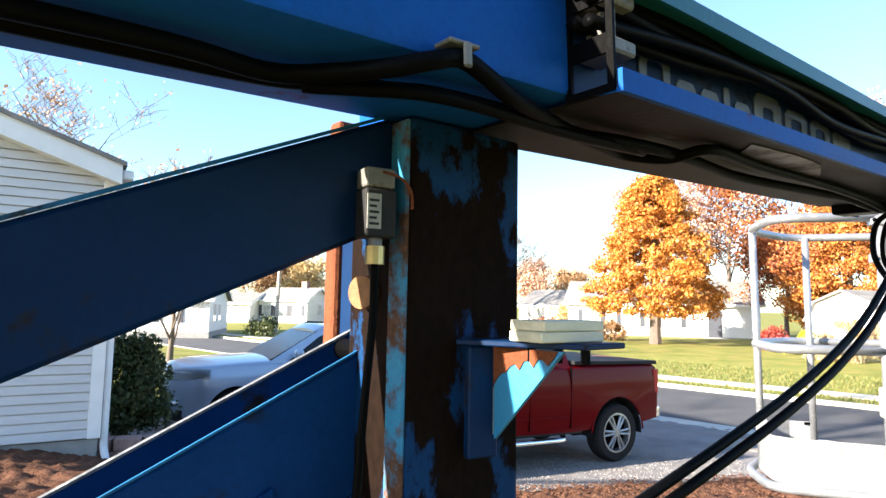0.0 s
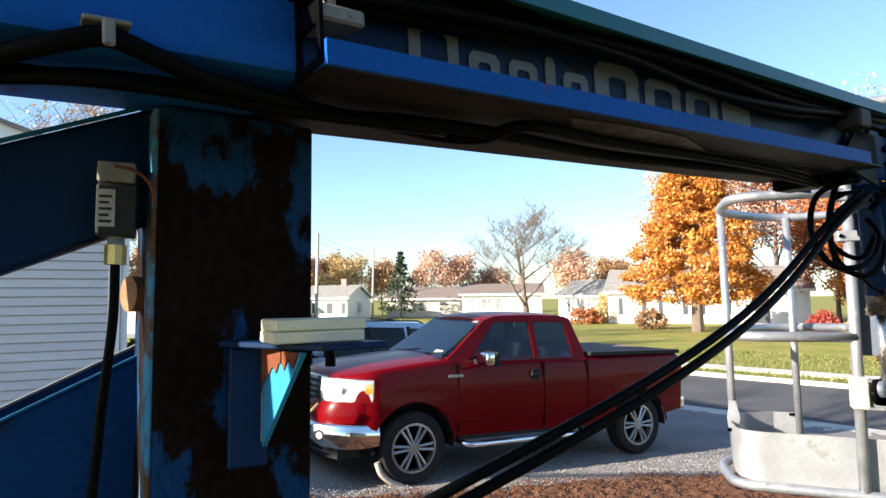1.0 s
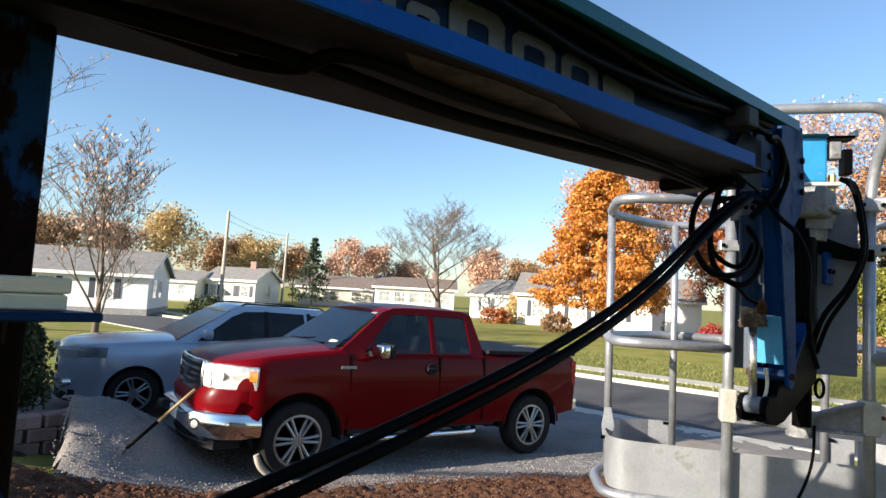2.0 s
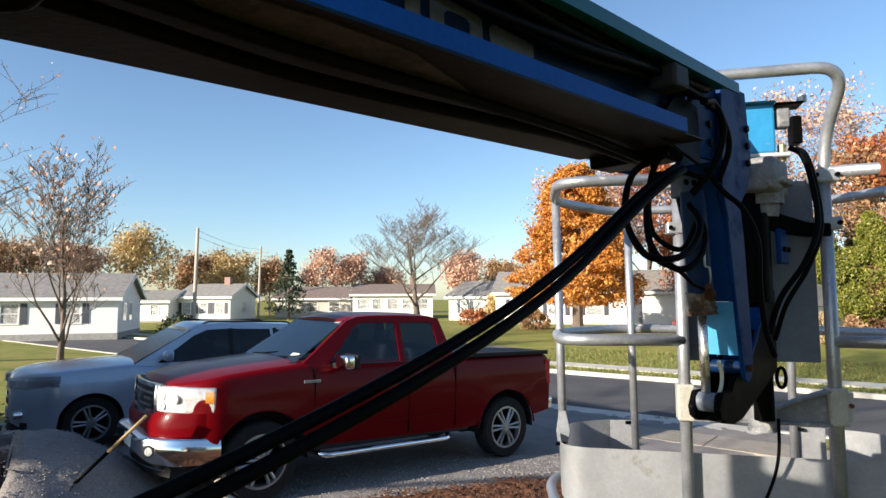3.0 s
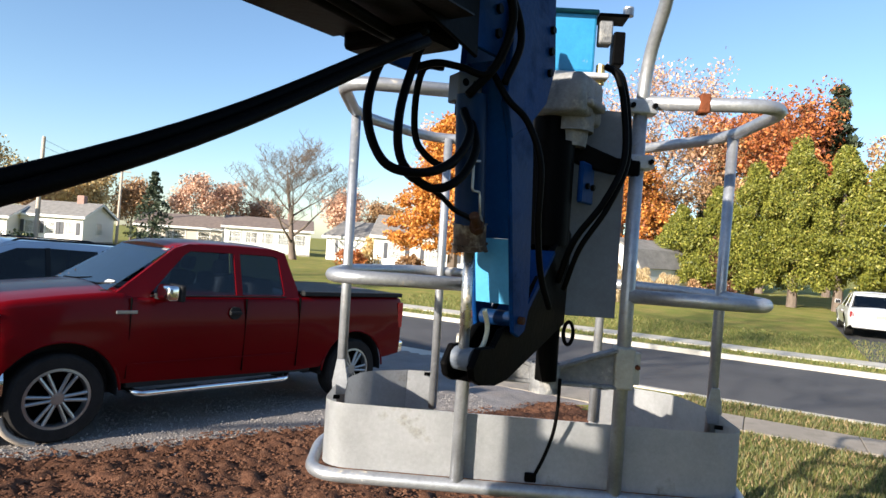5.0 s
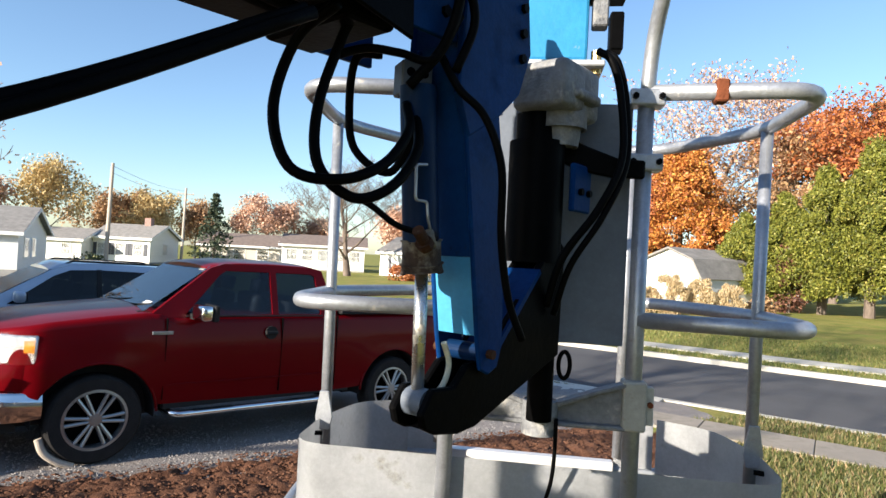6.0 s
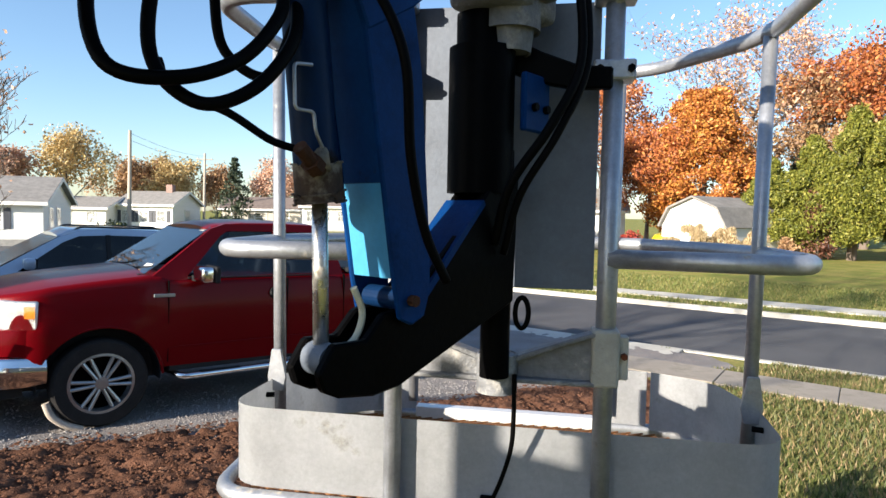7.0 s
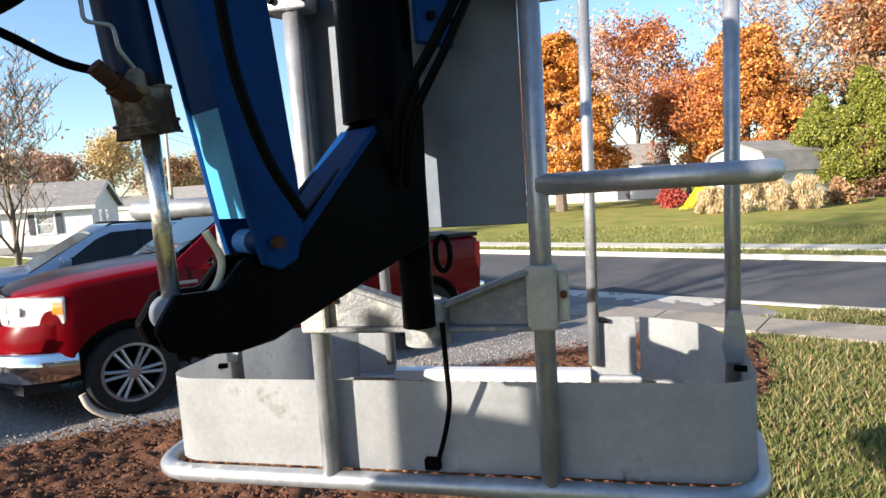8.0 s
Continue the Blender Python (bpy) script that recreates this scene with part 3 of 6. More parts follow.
part("channel_web", box(-0.094, 1.70, 0.0815, 0.0845, 0.014, 0.186), M_DARKBLUE, boom, "grimy blue wall inside the channel, darkened for its shade")
pos = 0.085
for k, (w, h, hole, cut) in enumerate([(0.10, 0.11, 0.55, 0.0), (0.07, 0.075, 0.4, 0.1), (0.07, 0.075, 0.45, 0.2), (0.026, 0.095, 0, 0.0), (0.07, 0.075, 0.42, 0.1),
                        (0.14, 0.115, 0.4, 0.0), (0.13, 0.105, 0.5, 0.0), (0.13, 0.105, 0.5, 0.1), (0.13, 0.10, 0.0, 0.3)]):
    o, hs = blob(w, h, hole, cut)
    part("decal", prism(o, -0.0015, 0.0015, "y", holes=hs), M_LETTER, boom, "worn grey decal shape", Matrix.Translation((pos + w / 2, 0.0795, 0.03 + h / 2)))
    pos += w + 0.022
for k, (y, z, r, sag) in enumerate([(0.035, 0.165, 0.013, 0.02), (0.055, 0.15, 0.012, 0.035), (0.025, 0.14, 0.010, 0.03), (0.06, 0.18, 0.014, 0.01)]):
    part("hose", tube(spline([(-0.12 + 0.33 * j, y + 0.008 * math.sin(j * 2 + k), z - sag * (0.5 + 0.5 * math.sin(1.7 * j + k))) for j in range(7)]), r, 10), M_RUBBER, boom, "black hose lying in the channel", smooth=True)
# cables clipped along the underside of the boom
part("bottom_plate", prism([(0.0, -0.003), (0.378, 0.008), (0.378, 0.0115), (0.0, 0.0005)], -0.098, 1.75, "x"), M_GRIME_SHADE, boom, "grimy brown underside of the boom, darkened for shade, with pale patches of wear and glint")
worn = [(0.40, 0.03), (0.60, 0.02), (0.76, 0.03), (0.90, 0.08), (1.03, 0.14), (0.97, 0.152), (0.77, 0.142), (0.62, 0.138), (0.48, 0.098)]
part("worn_patch", prism(worn, -0.0052, 0.001, "z"), M_TANSHEEN, boom, "tan patch for the sheen under the boom")
part("cable", tube(spline([(-3.0, 0.17, -0.013), (-1.6, 0.19, -0.013), (-0.9, 0.18, -0.013), (-0.673, 0.178, -0.013), (-0.55, 0.188, -0.016), (-0.481, 0.143, -0.015), (-0.433, 0.092, -0.013), (-0.39, 0.068, -0.002), (-0.345, 0.064, 0.010), (-0.295, 0.068, -0.002), (-0.235, 0.082, -0.016), (-0.159, 0.106, -0.018), (0.0, 0.155, -0.018), (0.114, 0.142, -0.018), (0.311, 0.14, -0.018), (0.666, 0.187, -0.018), (1.1, 0.17, -0.02), (1.4, 0.17, -0.018), (1.72, 0.18, -0.03)]), 0.0125, 12), M_RUBBER, boom, "thick black cable clipped under the boom", smooth=True)
part("cable", tube(spline([(-3.0, 0.20, -0.012), (-1.5, 0.22, -0.012), (-0.8, 0.22, -0.012), (-0.539, 0.215, -0.013), (-0.466, 0.172, -0.013), (-0.397, 0.166, -0.013), (-0.338, 0.145, -0.013), (-0.247, 0.138, -0.014), (-0.111, 0.149, -0.014), (0.091, 0.187, -0.014), (0.232, 0.218, -0.014), (0.293, 0.153, -0.026), (0.342, 0.085, -0.014), (0.599, 0.105, -0.014), (0.969, 0.116, -0.014), (1.4, 0.14, -0.016), (1.72, 0.16, -0.03)]), 0.0115, 12), M_RUBBER, boom, "thick black cable under the boom", smooth=True)
part("cable", tube(spline([(-0.50, 0.20, -0.02), (-0.44, 0.15, -0.026), (-0.38, 0.11, -0.03), (-0.28, 0.105, -0.03), (-0.08, 0.13, -0.03), (0.2, 0.15, -0.024)]), 0.010, 10), M_RUBBER, boom, smooth=True)
clip = part("cable_clip", box(-0.372, -0.320, 0.052, 0.086, 0.024, 0.030, 0.002, 1), M_GALVDARK, boom, "dull steel cable clip with a bolt")
part("clip_strap", box(-0.352, -0.338, 0.046, 0.053, -0.006, 0.028, 0.003, 1), M_GALVDARK, clip)

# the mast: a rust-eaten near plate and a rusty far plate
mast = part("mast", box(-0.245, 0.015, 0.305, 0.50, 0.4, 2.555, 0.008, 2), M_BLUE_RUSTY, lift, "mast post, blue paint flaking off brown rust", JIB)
part("mast_edge", box(-0.252, -0.243, 0.31, 0.36, 1.3, 2.55, 0.003, 1), M_EDGE, mast, "sunlit light blue mast edge with rust")
part("far_mast", box(-0.185, 0.03, 0.67, 0.72, 0.4, 2.645, 0.01, 2), M_RUST, lift, "rust-red far mast plate", JIB)
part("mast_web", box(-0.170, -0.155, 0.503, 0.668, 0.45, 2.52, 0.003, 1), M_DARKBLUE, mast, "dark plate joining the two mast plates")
part("mast_head", box(-0.24, 0.01, 0.385, 0.50, 2.557, 2.73, 0.012, 2), M_BLUE, lift, "blue block added behind the boom to shade the platform", JIB)


def beam(p, q, y0, y1, h, name, m, label, lip=0.0):
    """A sloping box arm between two points of the (along, height) plane."""
    (a, za), (c, zc) = p, q
    b = prism([(a, za - h), (c, zc - h), (c, zc), (a, za)], y0, y1, "y", 0.008)
    ob = part(name, b, m, lift, label, JIB, angle=40)
    return ob


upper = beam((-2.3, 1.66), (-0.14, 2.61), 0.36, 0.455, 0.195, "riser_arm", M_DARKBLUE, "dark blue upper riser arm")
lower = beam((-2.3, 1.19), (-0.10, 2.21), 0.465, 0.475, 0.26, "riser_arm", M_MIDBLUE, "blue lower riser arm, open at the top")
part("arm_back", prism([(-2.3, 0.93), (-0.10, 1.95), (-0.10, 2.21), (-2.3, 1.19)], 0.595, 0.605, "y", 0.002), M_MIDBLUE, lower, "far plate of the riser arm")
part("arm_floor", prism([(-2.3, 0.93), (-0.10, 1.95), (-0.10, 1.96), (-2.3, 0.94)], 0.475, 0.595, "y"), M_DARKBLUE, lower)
part("edge_strip", prism([(-2.3, 1.19), (-0.13, 2.196), (-0.13, 2.200), (-2.3, 1.194)], 0.4635, 0.4685, "y"), M_EDGE2, lower, "sunlit edge line")
part("arm_rib", prism([(-2.2, 1.07), (-0.40, 1.905), (-0.40, 1.93), (-2.2, 1.095)], 0.452, 0.47, "y", 0.004), M_MIDBLUE, lower, "raised rib on the riser arm")
part("back_edge", prism([(-2.3, 1.191), (-0.10, 2.211), (-0.10, 2.216), (-2.3, 1.196)], 0.594, 0.606, "y"), M_CAST, lower, "pale edge strip")
part("edge_strip", prism([(-2.3, 1.661), (-0.15, 2.607), (-0.15, 2.613), (-2.3, 1.667)], 0.359, 0.369, "y"), M_EDGE2, upper, "sunlit edge line")
part("arm_pin", cyl((-0.2, 0.44, 2.14), (-0.2, 0.62, 2.14), 0.022), M_BLACKSTEEL, lower)
part("pivot_disc", cyl((-0.455, 1.0, 2.256), (-0.445, 1.015, 2.256), 0.03, n=28), M_MESH, lift, "rusty tan pivot disc", UNBASE)
part("turntable", cyl((0, 0.45, 0.30), (0, 0.45, 0.75), 0.34, n=32), M_DARKBLUE, lift, "dark blue turntable base of the lift", JIB)

# bracket shelf on the mast
shelf = part("shelf", prism([(-0.285, 0.972), (-0.085, 0.87), (0.0, 0.94), (-0.19, 1.06)], 2.168, 2.178, "z", 0.002), M_DARKBLUE, lift, "small steel shelf on the mast", UNBASE)
GUSSET = UNBASE @ pose(-0.217, 0.995, 2.165, 0, 0, -49)
gusset = part("gusset", prism([(0.0, 0.0), (0.0, -0.165), (0.155, 0.0)], -0.004, 0.004, "y"), M_SKYBLUE, lift, "triangular light blue gusset, paint chipped", GUSSET)
chip = [(0.0, 0.0), (0.0, -0.075)]
for k in range(1, 14):
    u = k / 13
    chip.append((0.004 + 0.132 * u, -0.012 - 0.05 * (1 - u) ** 3 - (0.013 if k % 3 == 0 else 0.003) * random.uniform(0.5, 1.3)))
chip.append((0.146, 0.0))
part("rust_chip", prism(chip, -0.0065, -0.0042, "y"), M_RUST, gusset, "rust where the paint has chipped off")
part("worn_edge", prism([(0.0, -0.075), (0.006, -0.07), (0.006, -0.15), (0.0, -0.164)], -0.0065, -0.0042, "y"), M_LABEL, gusset, "pale edge strip")
part("bracket_channel", box(-0.03, 0.03, -0.006, 0.012, -0.19, 0.0, 0.003, 1), M_DARKBLUE, lift, "dark blue bracket channel", UNBASE @ pose(-0.238, 0.982, 2.166, 0, 0, 30))
for k in range(3):
    part("bolt", cyl((-0.16 + 0.04 * k, 0.93 - 0.02 * k, 2.145), (-0.16 + 0.04 * k, 0.93 - 0.02 * k, 2.168), 0.008, n=6), M_BLACKSTEEL, shelf)
for k, (l, z) in enumerate([(0.0, 2.179), (0.004, 2.197)]):
    board = box(0, 0.14, 0, 0.08, 0, 0.017, 0.002, 1)
    solo("wooden_block", board, M_CREAM, "cream-painted wooden board stacked on the steel shelf", "board", pose(-0.155 + l, 0.858, z, 0, 0, 33 + 2 * k), "boards on the shelf")

# limit switch on the mast edge
SW = UNBASE @ pose(-0.423, 0.903, 2.288, 0, 0, 28)
switch = part("limit_switch", box(-0.024, 0.03, -0.02, 0.03, 0.055, 0.135, 0.004, 2), M_TRIM, lift, "dark grey limit switch box with a lever", SW)
part("switch_head", box(-0.024, 0.028, -0.018, 0.028, 0.137, 0.170, 0.004, 2), M_GALVDARK, switch, "dull cast switch head")
part("label_plate", box(-0.022, 0.002, -0.0225, -0.0205, 0.068, 0.125), M_LABEL, switch, "dull white rating label")
for k in range(5):
    part("print_bar", box(-0.019, -0.002 - 0.004 * (k % 2), -0.0235, -0.0226, 0.074 + 0.0095 * k, 0.078 + 0.0095 * k), M_TRIM, switch)
part("lever", tube(rounded([(0.0, -0.03, 0.160), (0.03, -0.034, 0.155), (0.052, -0.03, 0.135), (0.056, -0.025, 0.105)], 0.015), 0.0025, 8), M_RUST, switch, "thin bent lever")
part("cable_gland", cyl((0.003, 0.004, 0.012), (0.003, 0.004, 0.042), 0.016, n=10), M_BRASS, switch, "brass cable gland")
part("gland_neck", cyl((0.003, 0.004, 0.042), (0.003, 0.004, 0.058), 0.012, n=14), M_CAST, switch)
part("switch_cable", tube(spline([(0.003, 0.004, 0.014), (0.002, 0.003, -0.08), (-0.012, 0.0, -0.25), (-0.03, 0.0, -0.6), (-0.04, 0.0, -1.2)]), 0.007, 10), M_RUBBER, switch, "black cable hanging from the switch", smooth=True)

# boom tip: hinge plates, sensor block
tip = part("tip_plate", prism([(1.84, -0.02), (2.02, -0.02), (2.03, 0.20), (1.84, 0.205)], 0.066, 0.078, "y", 0.002), M_JIBBLUE, lift, "blue bolted hinge plate at the boom tip", BOOM)
part("tip_plate", prism([(1.84, -0.02), (2.02, -0.02), (2.03, 0.20), (1.84, 0.205)], 0.33, 0.342, "y", 0.002), M_JIBBLUE, lift, "blue hinge plate at the boom tip", BOOM)
for k in range(3):
    part("bolt", cyl((1.955, 0.058, 0.03 + 0.055 * k), (1.955, 0.068, 0.03 + 0.055 * k), 0.012, n=6), M_BLACKSTEEL, tip)
part("tip_casting", box(1.74, 1.86, 0.10, 0.34, -0.03, 0.03, 0.012, 2), M_BLACKSTEEL, lift, "black boom end casting", BOOM)
part("side_plate", prism([(1.62, 0.0), (1.86, -0.05), (1.86, 0.12), (1.72, 0.13), (1.64, 0.06)], 0.056, 0.066, "y", 0.003), M_BLACKSTEEL, lift, "black plate at the end of the channel", BOOM)
part("sensor", box(1.55, 1.63, -0.02, 0.05, 0.10, 0.155, 0.008, 2), M_TRIM, lift, "small dark sensor housing", BOOM)

# the jib: two side plates, a web, the cylinder in front of it
knuckle = part("jib_knuckle", prism([(1.98, 2.52), (2.0, 2.86), (2.20, 2.87), (2.23, 2.66), (2.19, 2.56), (2.12, 2.5), (2.02, 2.44)], 0.045, 0.062, "y", 0.003), M_JIBBLUE, lift, "blue jib knuckle plate with bolts", JIB)
part("jib_knuckle", prism([(1.98, 2.52), (2.0, 2.86), (2.20, 2.87), (2.23, 2.66), (2.19, 2.56), (2.12, 2.5), (2.02, 2.44)], 0.17, 0.187, "y", 0.003), M_JIBBLUE, lift, "blue jib knuckle plate", JIB)
for k in range(3):
    part("bolt", cyl((2.19, 0.036, 2.64 + 0.055 * k), (2.19, 0.046, 2.64 + 0.055 * k), 0.011, n=6), M_BLACKSTEEL, knuckle)
arm_side = [(1.985, 2.62), (2.10, 2.62), (2.145, 2.40), (2.172, 2.10), (2.175, 2.02), (2.16, 1.975), (2.13, 1.962), (2.10, 1.975), (2.085, 2.04), (2.05, 2.25)]
jib = part("jib_arm", prism(arm_side, 0.048, 0.06, "y", 0.003), M_JIBBLUE, lift, "dark blue jib arm plate with a rusty pivot bolt", JIB)
part("jib_arm", prism(arm_side, 0.155, 0.167, "y", 0.003), M_JIBBLUE, lift, "dark blue jib arm plate", JIB)
part("jib_web", prism([(2.062, 2.205), (2.088, 2.045), (2.096, 2.045), (2.071, 2.205)], 0.06, 0.155, "y"), M_WEB_LIT, lift, "lower web between the jib plates, sunlight in its pale blue", JIB)
part("jib_web", prism([(1.99, 2.62), (2.055, 2.25), (2.062, 2.206), (2.071, 2.206), (2.064, 2.25), (2.0, 2.62)], 0.06, 0.155, "y"), M_MIDBLUE, lift, "upper web between the jib plates, shade in its dark blue", JIB)
part("pivot_bolt", cyl((2.124, 0.034, 2.006), (2.124, 0.19, 2.006), 0.010, n=8), M_DARKRUST, jib, "rusty pivot bolt")
part("pivot_tube", cyl((2.124, 0.062, 2.006), (2.124, 0.153, 2.006), 0.02), M_DARKBLUE, jib, "dark blue pivot tube")
cylinder = part("jib_cylinder", cyl((1.945, 0.119, 2.53), (1.980, 0.121, 2.205), 0.036, n=28), M_DARKBLUE, lift, "dark blue hydraulic cylinder", JIB, angle=40)
gland = part("cylinder_gland", cyl((1.979, 0.121, 2.232), (1.985, 0.121, 2.178), 0.039, n=28, bevel=0.003), M_GLAND, cylinder, "grimy tan cylinder gland", angle=40)
part("gland_ring", cyl((1.9835, 0.121, 2.186), (1.9855, 0.121, 2.172), 0.041, n=28, bevel=0.003), M_GLAND, gland, angle=40)
part("rod", cyl((1.985, 0.121, 2.18), (1.989, 0.120, 1.93), 0.013, n=20), M_RODS, cylinder, "worn chrome cylinder rod", smooth=True)
part("rod_eye", cyl((1.990, 0.09, 1.915), (1.990, 0.15, 1.915), 0.028, n=28), M_PANEL, cylinder, "grey rod eye", angle=40)
port = part("port_fitting", tube(spline([(1.975, 0.10, 2.225), (1.948, 0.082, 2.222), (1.926, 0.072, 2.236), (1.908, 0.068, 2.25)]), 0.0115, 12), M_DARKRUST, cylinder, "dark rusty port fitting")
part("port_nut", cyl((1.948, 0.08, 2.221), (1.932, 0.075, 2.231), 0.017, n=6), M_DARKRUST, port, "rusty hexagon nut")
part("port_boss", cyl((1.975, 0.105, 2.275), (1.958, 0.085, 2.222), 0.008, 0.017, n=14), M_GLAND, cylinder, "pale cast boss beside the port", smooth=True)
part("steel_pipe", tube(rounded([(1.962, 0.085, 2.255), (1.942, 0.075, 2.275), (1.938, 0.075, 2.305), (1.905, 0.075, 2.305), (1.903, 0.075, 2.37), (1.938, 0.08, 2.375)], 0.008), 0.0028, 8), M_GALV, cylinder, "thin bent steel pipe")
link = part("jib_link", prism([(1.945, 1.905), (1.955, 1.875), (1.985, 1.86), (2.06, 1.848), (2.12, 1.853), (2.46, 1.97), (2.47, 2.24), (2.43, 2.27), (2.34, 2.18), (2.20, 2.05), (2.15, 1.995), (2.08, 1.985), (2.04, 1.945), (1.975, 1.948)], 0.066, 0.085, "y", 0.004), M_BLACKSTEEL, lift, "black steel jib link", JIB)
part("link_plate", prism([(1.945, 1.905), (1.955, 1.875), (1.985, 1.86), (2.06, 1.848), (2.12, 1.853), (2.46, 1.97), (2.47, 2.24), (2.43, 2.27), (2.34, 2.18), (2.20, 2.05), (2.15, 1.995), (2.08, 1.985), (2.04, 1.945), (1.975, 1.948)], 0.14, 0.158, "y", 0.004), M_BLACKSTEEL, link)
part("link_web", prism([(1.99, 1.862), (2.12, 1.855), (2.46, 1.972), (2.46, 2.22), (2.40, 2.2), (2.30, 1.98), (2.12, 1.885)], 0.085, 0.14, "y"), M_BLACKSTEEL, link)
part("link_edge", prism([(2.155, 2.0), (2.34, 2.185), (2.345, 2.175), (2.165, 1.99)], 0.06, 0.16, "y"), M_JIBBLUE, link, "blue strip for the upper edge highlight")
part("cam_strip", tube(spline([(2.04, 0.10, 2.03), (2.06, 0.10, 1.985), (2.045, 0.10, 1.945), (2.01, 0.10, 1.925)]), 0.006, 8), M_CREAM, link, "pale worn strip")

# rotator column and motor
part("rotator_column", cyl((2.50, 0.105, 1.80), (2.50, 0.105, 2.30), 0.033, n=28), M_BLACKSTEEL, lift, "black platform rotator column", FLAT, angle=40)
motor = part("rotator_motor", cyl((2.445, 0.115, 2.21), (2.445, 0.115, 2.50), 0.070, n=28, bevel=0.006), M_BLACKSTEEL, lift, "black rotator motor", FLAT, angle=40)
part("motor_cap", cyl((2.445, 0.115, 2.50), (2.445, 0.115, 2.57), 0.055, n=28, bevel=0.006), M_BLACKSTEEL, motor, angle=40)
housing = part("gear_housing", box(2.365, 2.475, 0.0, 0.15, 2.575, 2.69, 0.018, 3), M_CAST, lift, "rough cast aluminium gear housing", FLAT, angle=50)
part("housing_half", box(2.462, 2.575, 0.01, 0.13, 2.565, 2.70, 0.02, 3), M_CAST, housing, "second half of the cast housing", angle=50)
part("housing_rib", box(2.41, 2.53, -0.015, 0.02, 2.60, 2.625, 0.008, 2), M_CAST, housing, angle=50)
part("housing_collar", cyl((2.475, 0.07, 2.545), (2.475, 0.07, 2.588), 0.066, n=28, bevel=0.006), M_CAST, housing, angle=40)
part("housing_boss", cyl((2.475, 0.07, 2.50), (2.475, 0.07, 2.55), 0.046, 0.055, n=24, bevel=0.004), M_CAST, housing, "cast boss", angle=40)
mount = part("motor_bracket", box(2.47, 2.565, 0.02, 0.036, 2.335, 2.455, 0.004, 1), M_JIBBLUE, lift, "blue motor bracket with two bolts", FLAT)
for s in (2.50, 2.545):
    part("bolt", cyl((s, 0.01, 2.385), (s, 0.021, 2.385), 0.009, n=6), M_BLACKSTEEL, mount)

# hydraulic block and hoses at the boom tip
block = part("valve_block", box(-0.032, 0.032, -0.025, 0.025, -0.033, 0.033, 0.003, 1), M_PANEL, lift, "grey hydraulic valve block", UNBASE @ pose(1.458, 2.175, 2.552, 0, 0, 12))
for k in (-1, 1):
    part("port", cyl((0.014 * k, -0.026, 0.010), (0.014 * k, -0.022, 0.010), 0.009, n=14), M_BLACKSTEEL, block)
    part("elbow", cyl((0.012 * k, 0.0, -0.033), (0.012 * k, 0.0, -0.062), 0.011, n=10), M_BLACKSTEEL, block)


def world_hose(pts, r, label, n=12, k=8, name="hose"):
    return part(name, tube(spline(pts, k), r, n), M_RUBBER, lift, label, UNBASE, smooth=True)


def bezier(pts, n=28):
    """A smooth sag between the first and the last point, drawn by the ones between."""
    out = []
    for i in range(n + 1):
        q, t = [Vector(p) for p in pts], i / n
        while len(q) > 1:
            q = [a.lerp(b, t) for a, b in zip(q, q[1:])]
        out.append(q[0])
    return out


for k, (dx, dz) in enumerate([(0.0, 0.0), (0.012, -0.018)]):
    low = bezier([(1.255, 1.83, 2.535), (0.952, 1.719, 2.357), (0.873, 1.451, 2.142), (0.241, 1.079, 2.022), (-0.24, 0.78, 1.821)])
    low = [p + Vector((dx, -dx, dz * (0.45 + 0.55 * min(1, i / 20)))) for i, p in enumerate(low)]
    low += spline([low[-1], Vector((-0.30, 0.75, 1.72)), Vector((-0.31, 0.77, 1.5)), Vector((-0.28, 0.84, 1.1)), Vector((-0.27, 0.95, 0.75))])[1:]
    part("boom_hose", tube(low, 0.0095, 14), M_RUBBER, lift, "thick black hose slung from the boom tip to the mast", UNBASE, smooth=True)
world_hose([(1.30, 1.96, 2.60), (1.236, 2.033, 2.56), (1.205, 2.021, 2.44), (1.237, 1.984, 2.338), (1.318, 1.987, 2.324), (1.393, 2.022, 2.36), (1.438, 2.06, 2.428), (1.44, 2.12, 2.49)], 0.0095, "black hydraulic hose in a loop under the boom tip")
world_hose([(1.33, 2.05, 2.62), (1.311, 2.068, 2.58), (1.277, 2.046, 2.454), (1.282, 2.026, 2.351), (1.343, 2.013, 2.298), (1.41, 2.029, 2.324), (1.457, 2.069, 2.398), (1.46, 2.13, 2.48)], 0.0095, "black hydraulic hose in a loop under the boom tip")
world_hose([(1.39, 2.14, 2.585), (1.343, 2.133, 2.572), (1.335, 2.156, 2.487), (1.35, 2.153, 2.402), (1.416, 2.129, 2.361), (1.457, 2.112, 2.436)], 0.008, "black hydraulic hose with a rust-brown sleeve")
world_hose([(1.282, 2.05, 2.36), (1.301, 2.042, 2.321), (1.371, 2.058, 2.294), (1.425, 2.09, 2.262), (1.47, 2.12, 2.25), (1.503, 2.148, 2.235)], 0.006, "thin black hose to the cylinder port")
world_hose([(1.309, 2.069, 2.555), (1.36, 2.08, 2.575), (1.42, 2.10, 2.58), (1.481, 2.082, 2.57), (1.53, 2.09, 2.66)], 0.008, "short black hose over the valve block")
world_hose([(1.50, 2.13, 2.60), (1.535, 2.095, 2.524), (1.584, 2.085, 2.475), (1.62, 2.078, 2.382), (1.632, 2.095, 2.246), (1.66, 2.12, 2.13), (1.70, 2.142, 2.048)], 0.008, "black cable down the jib arm")
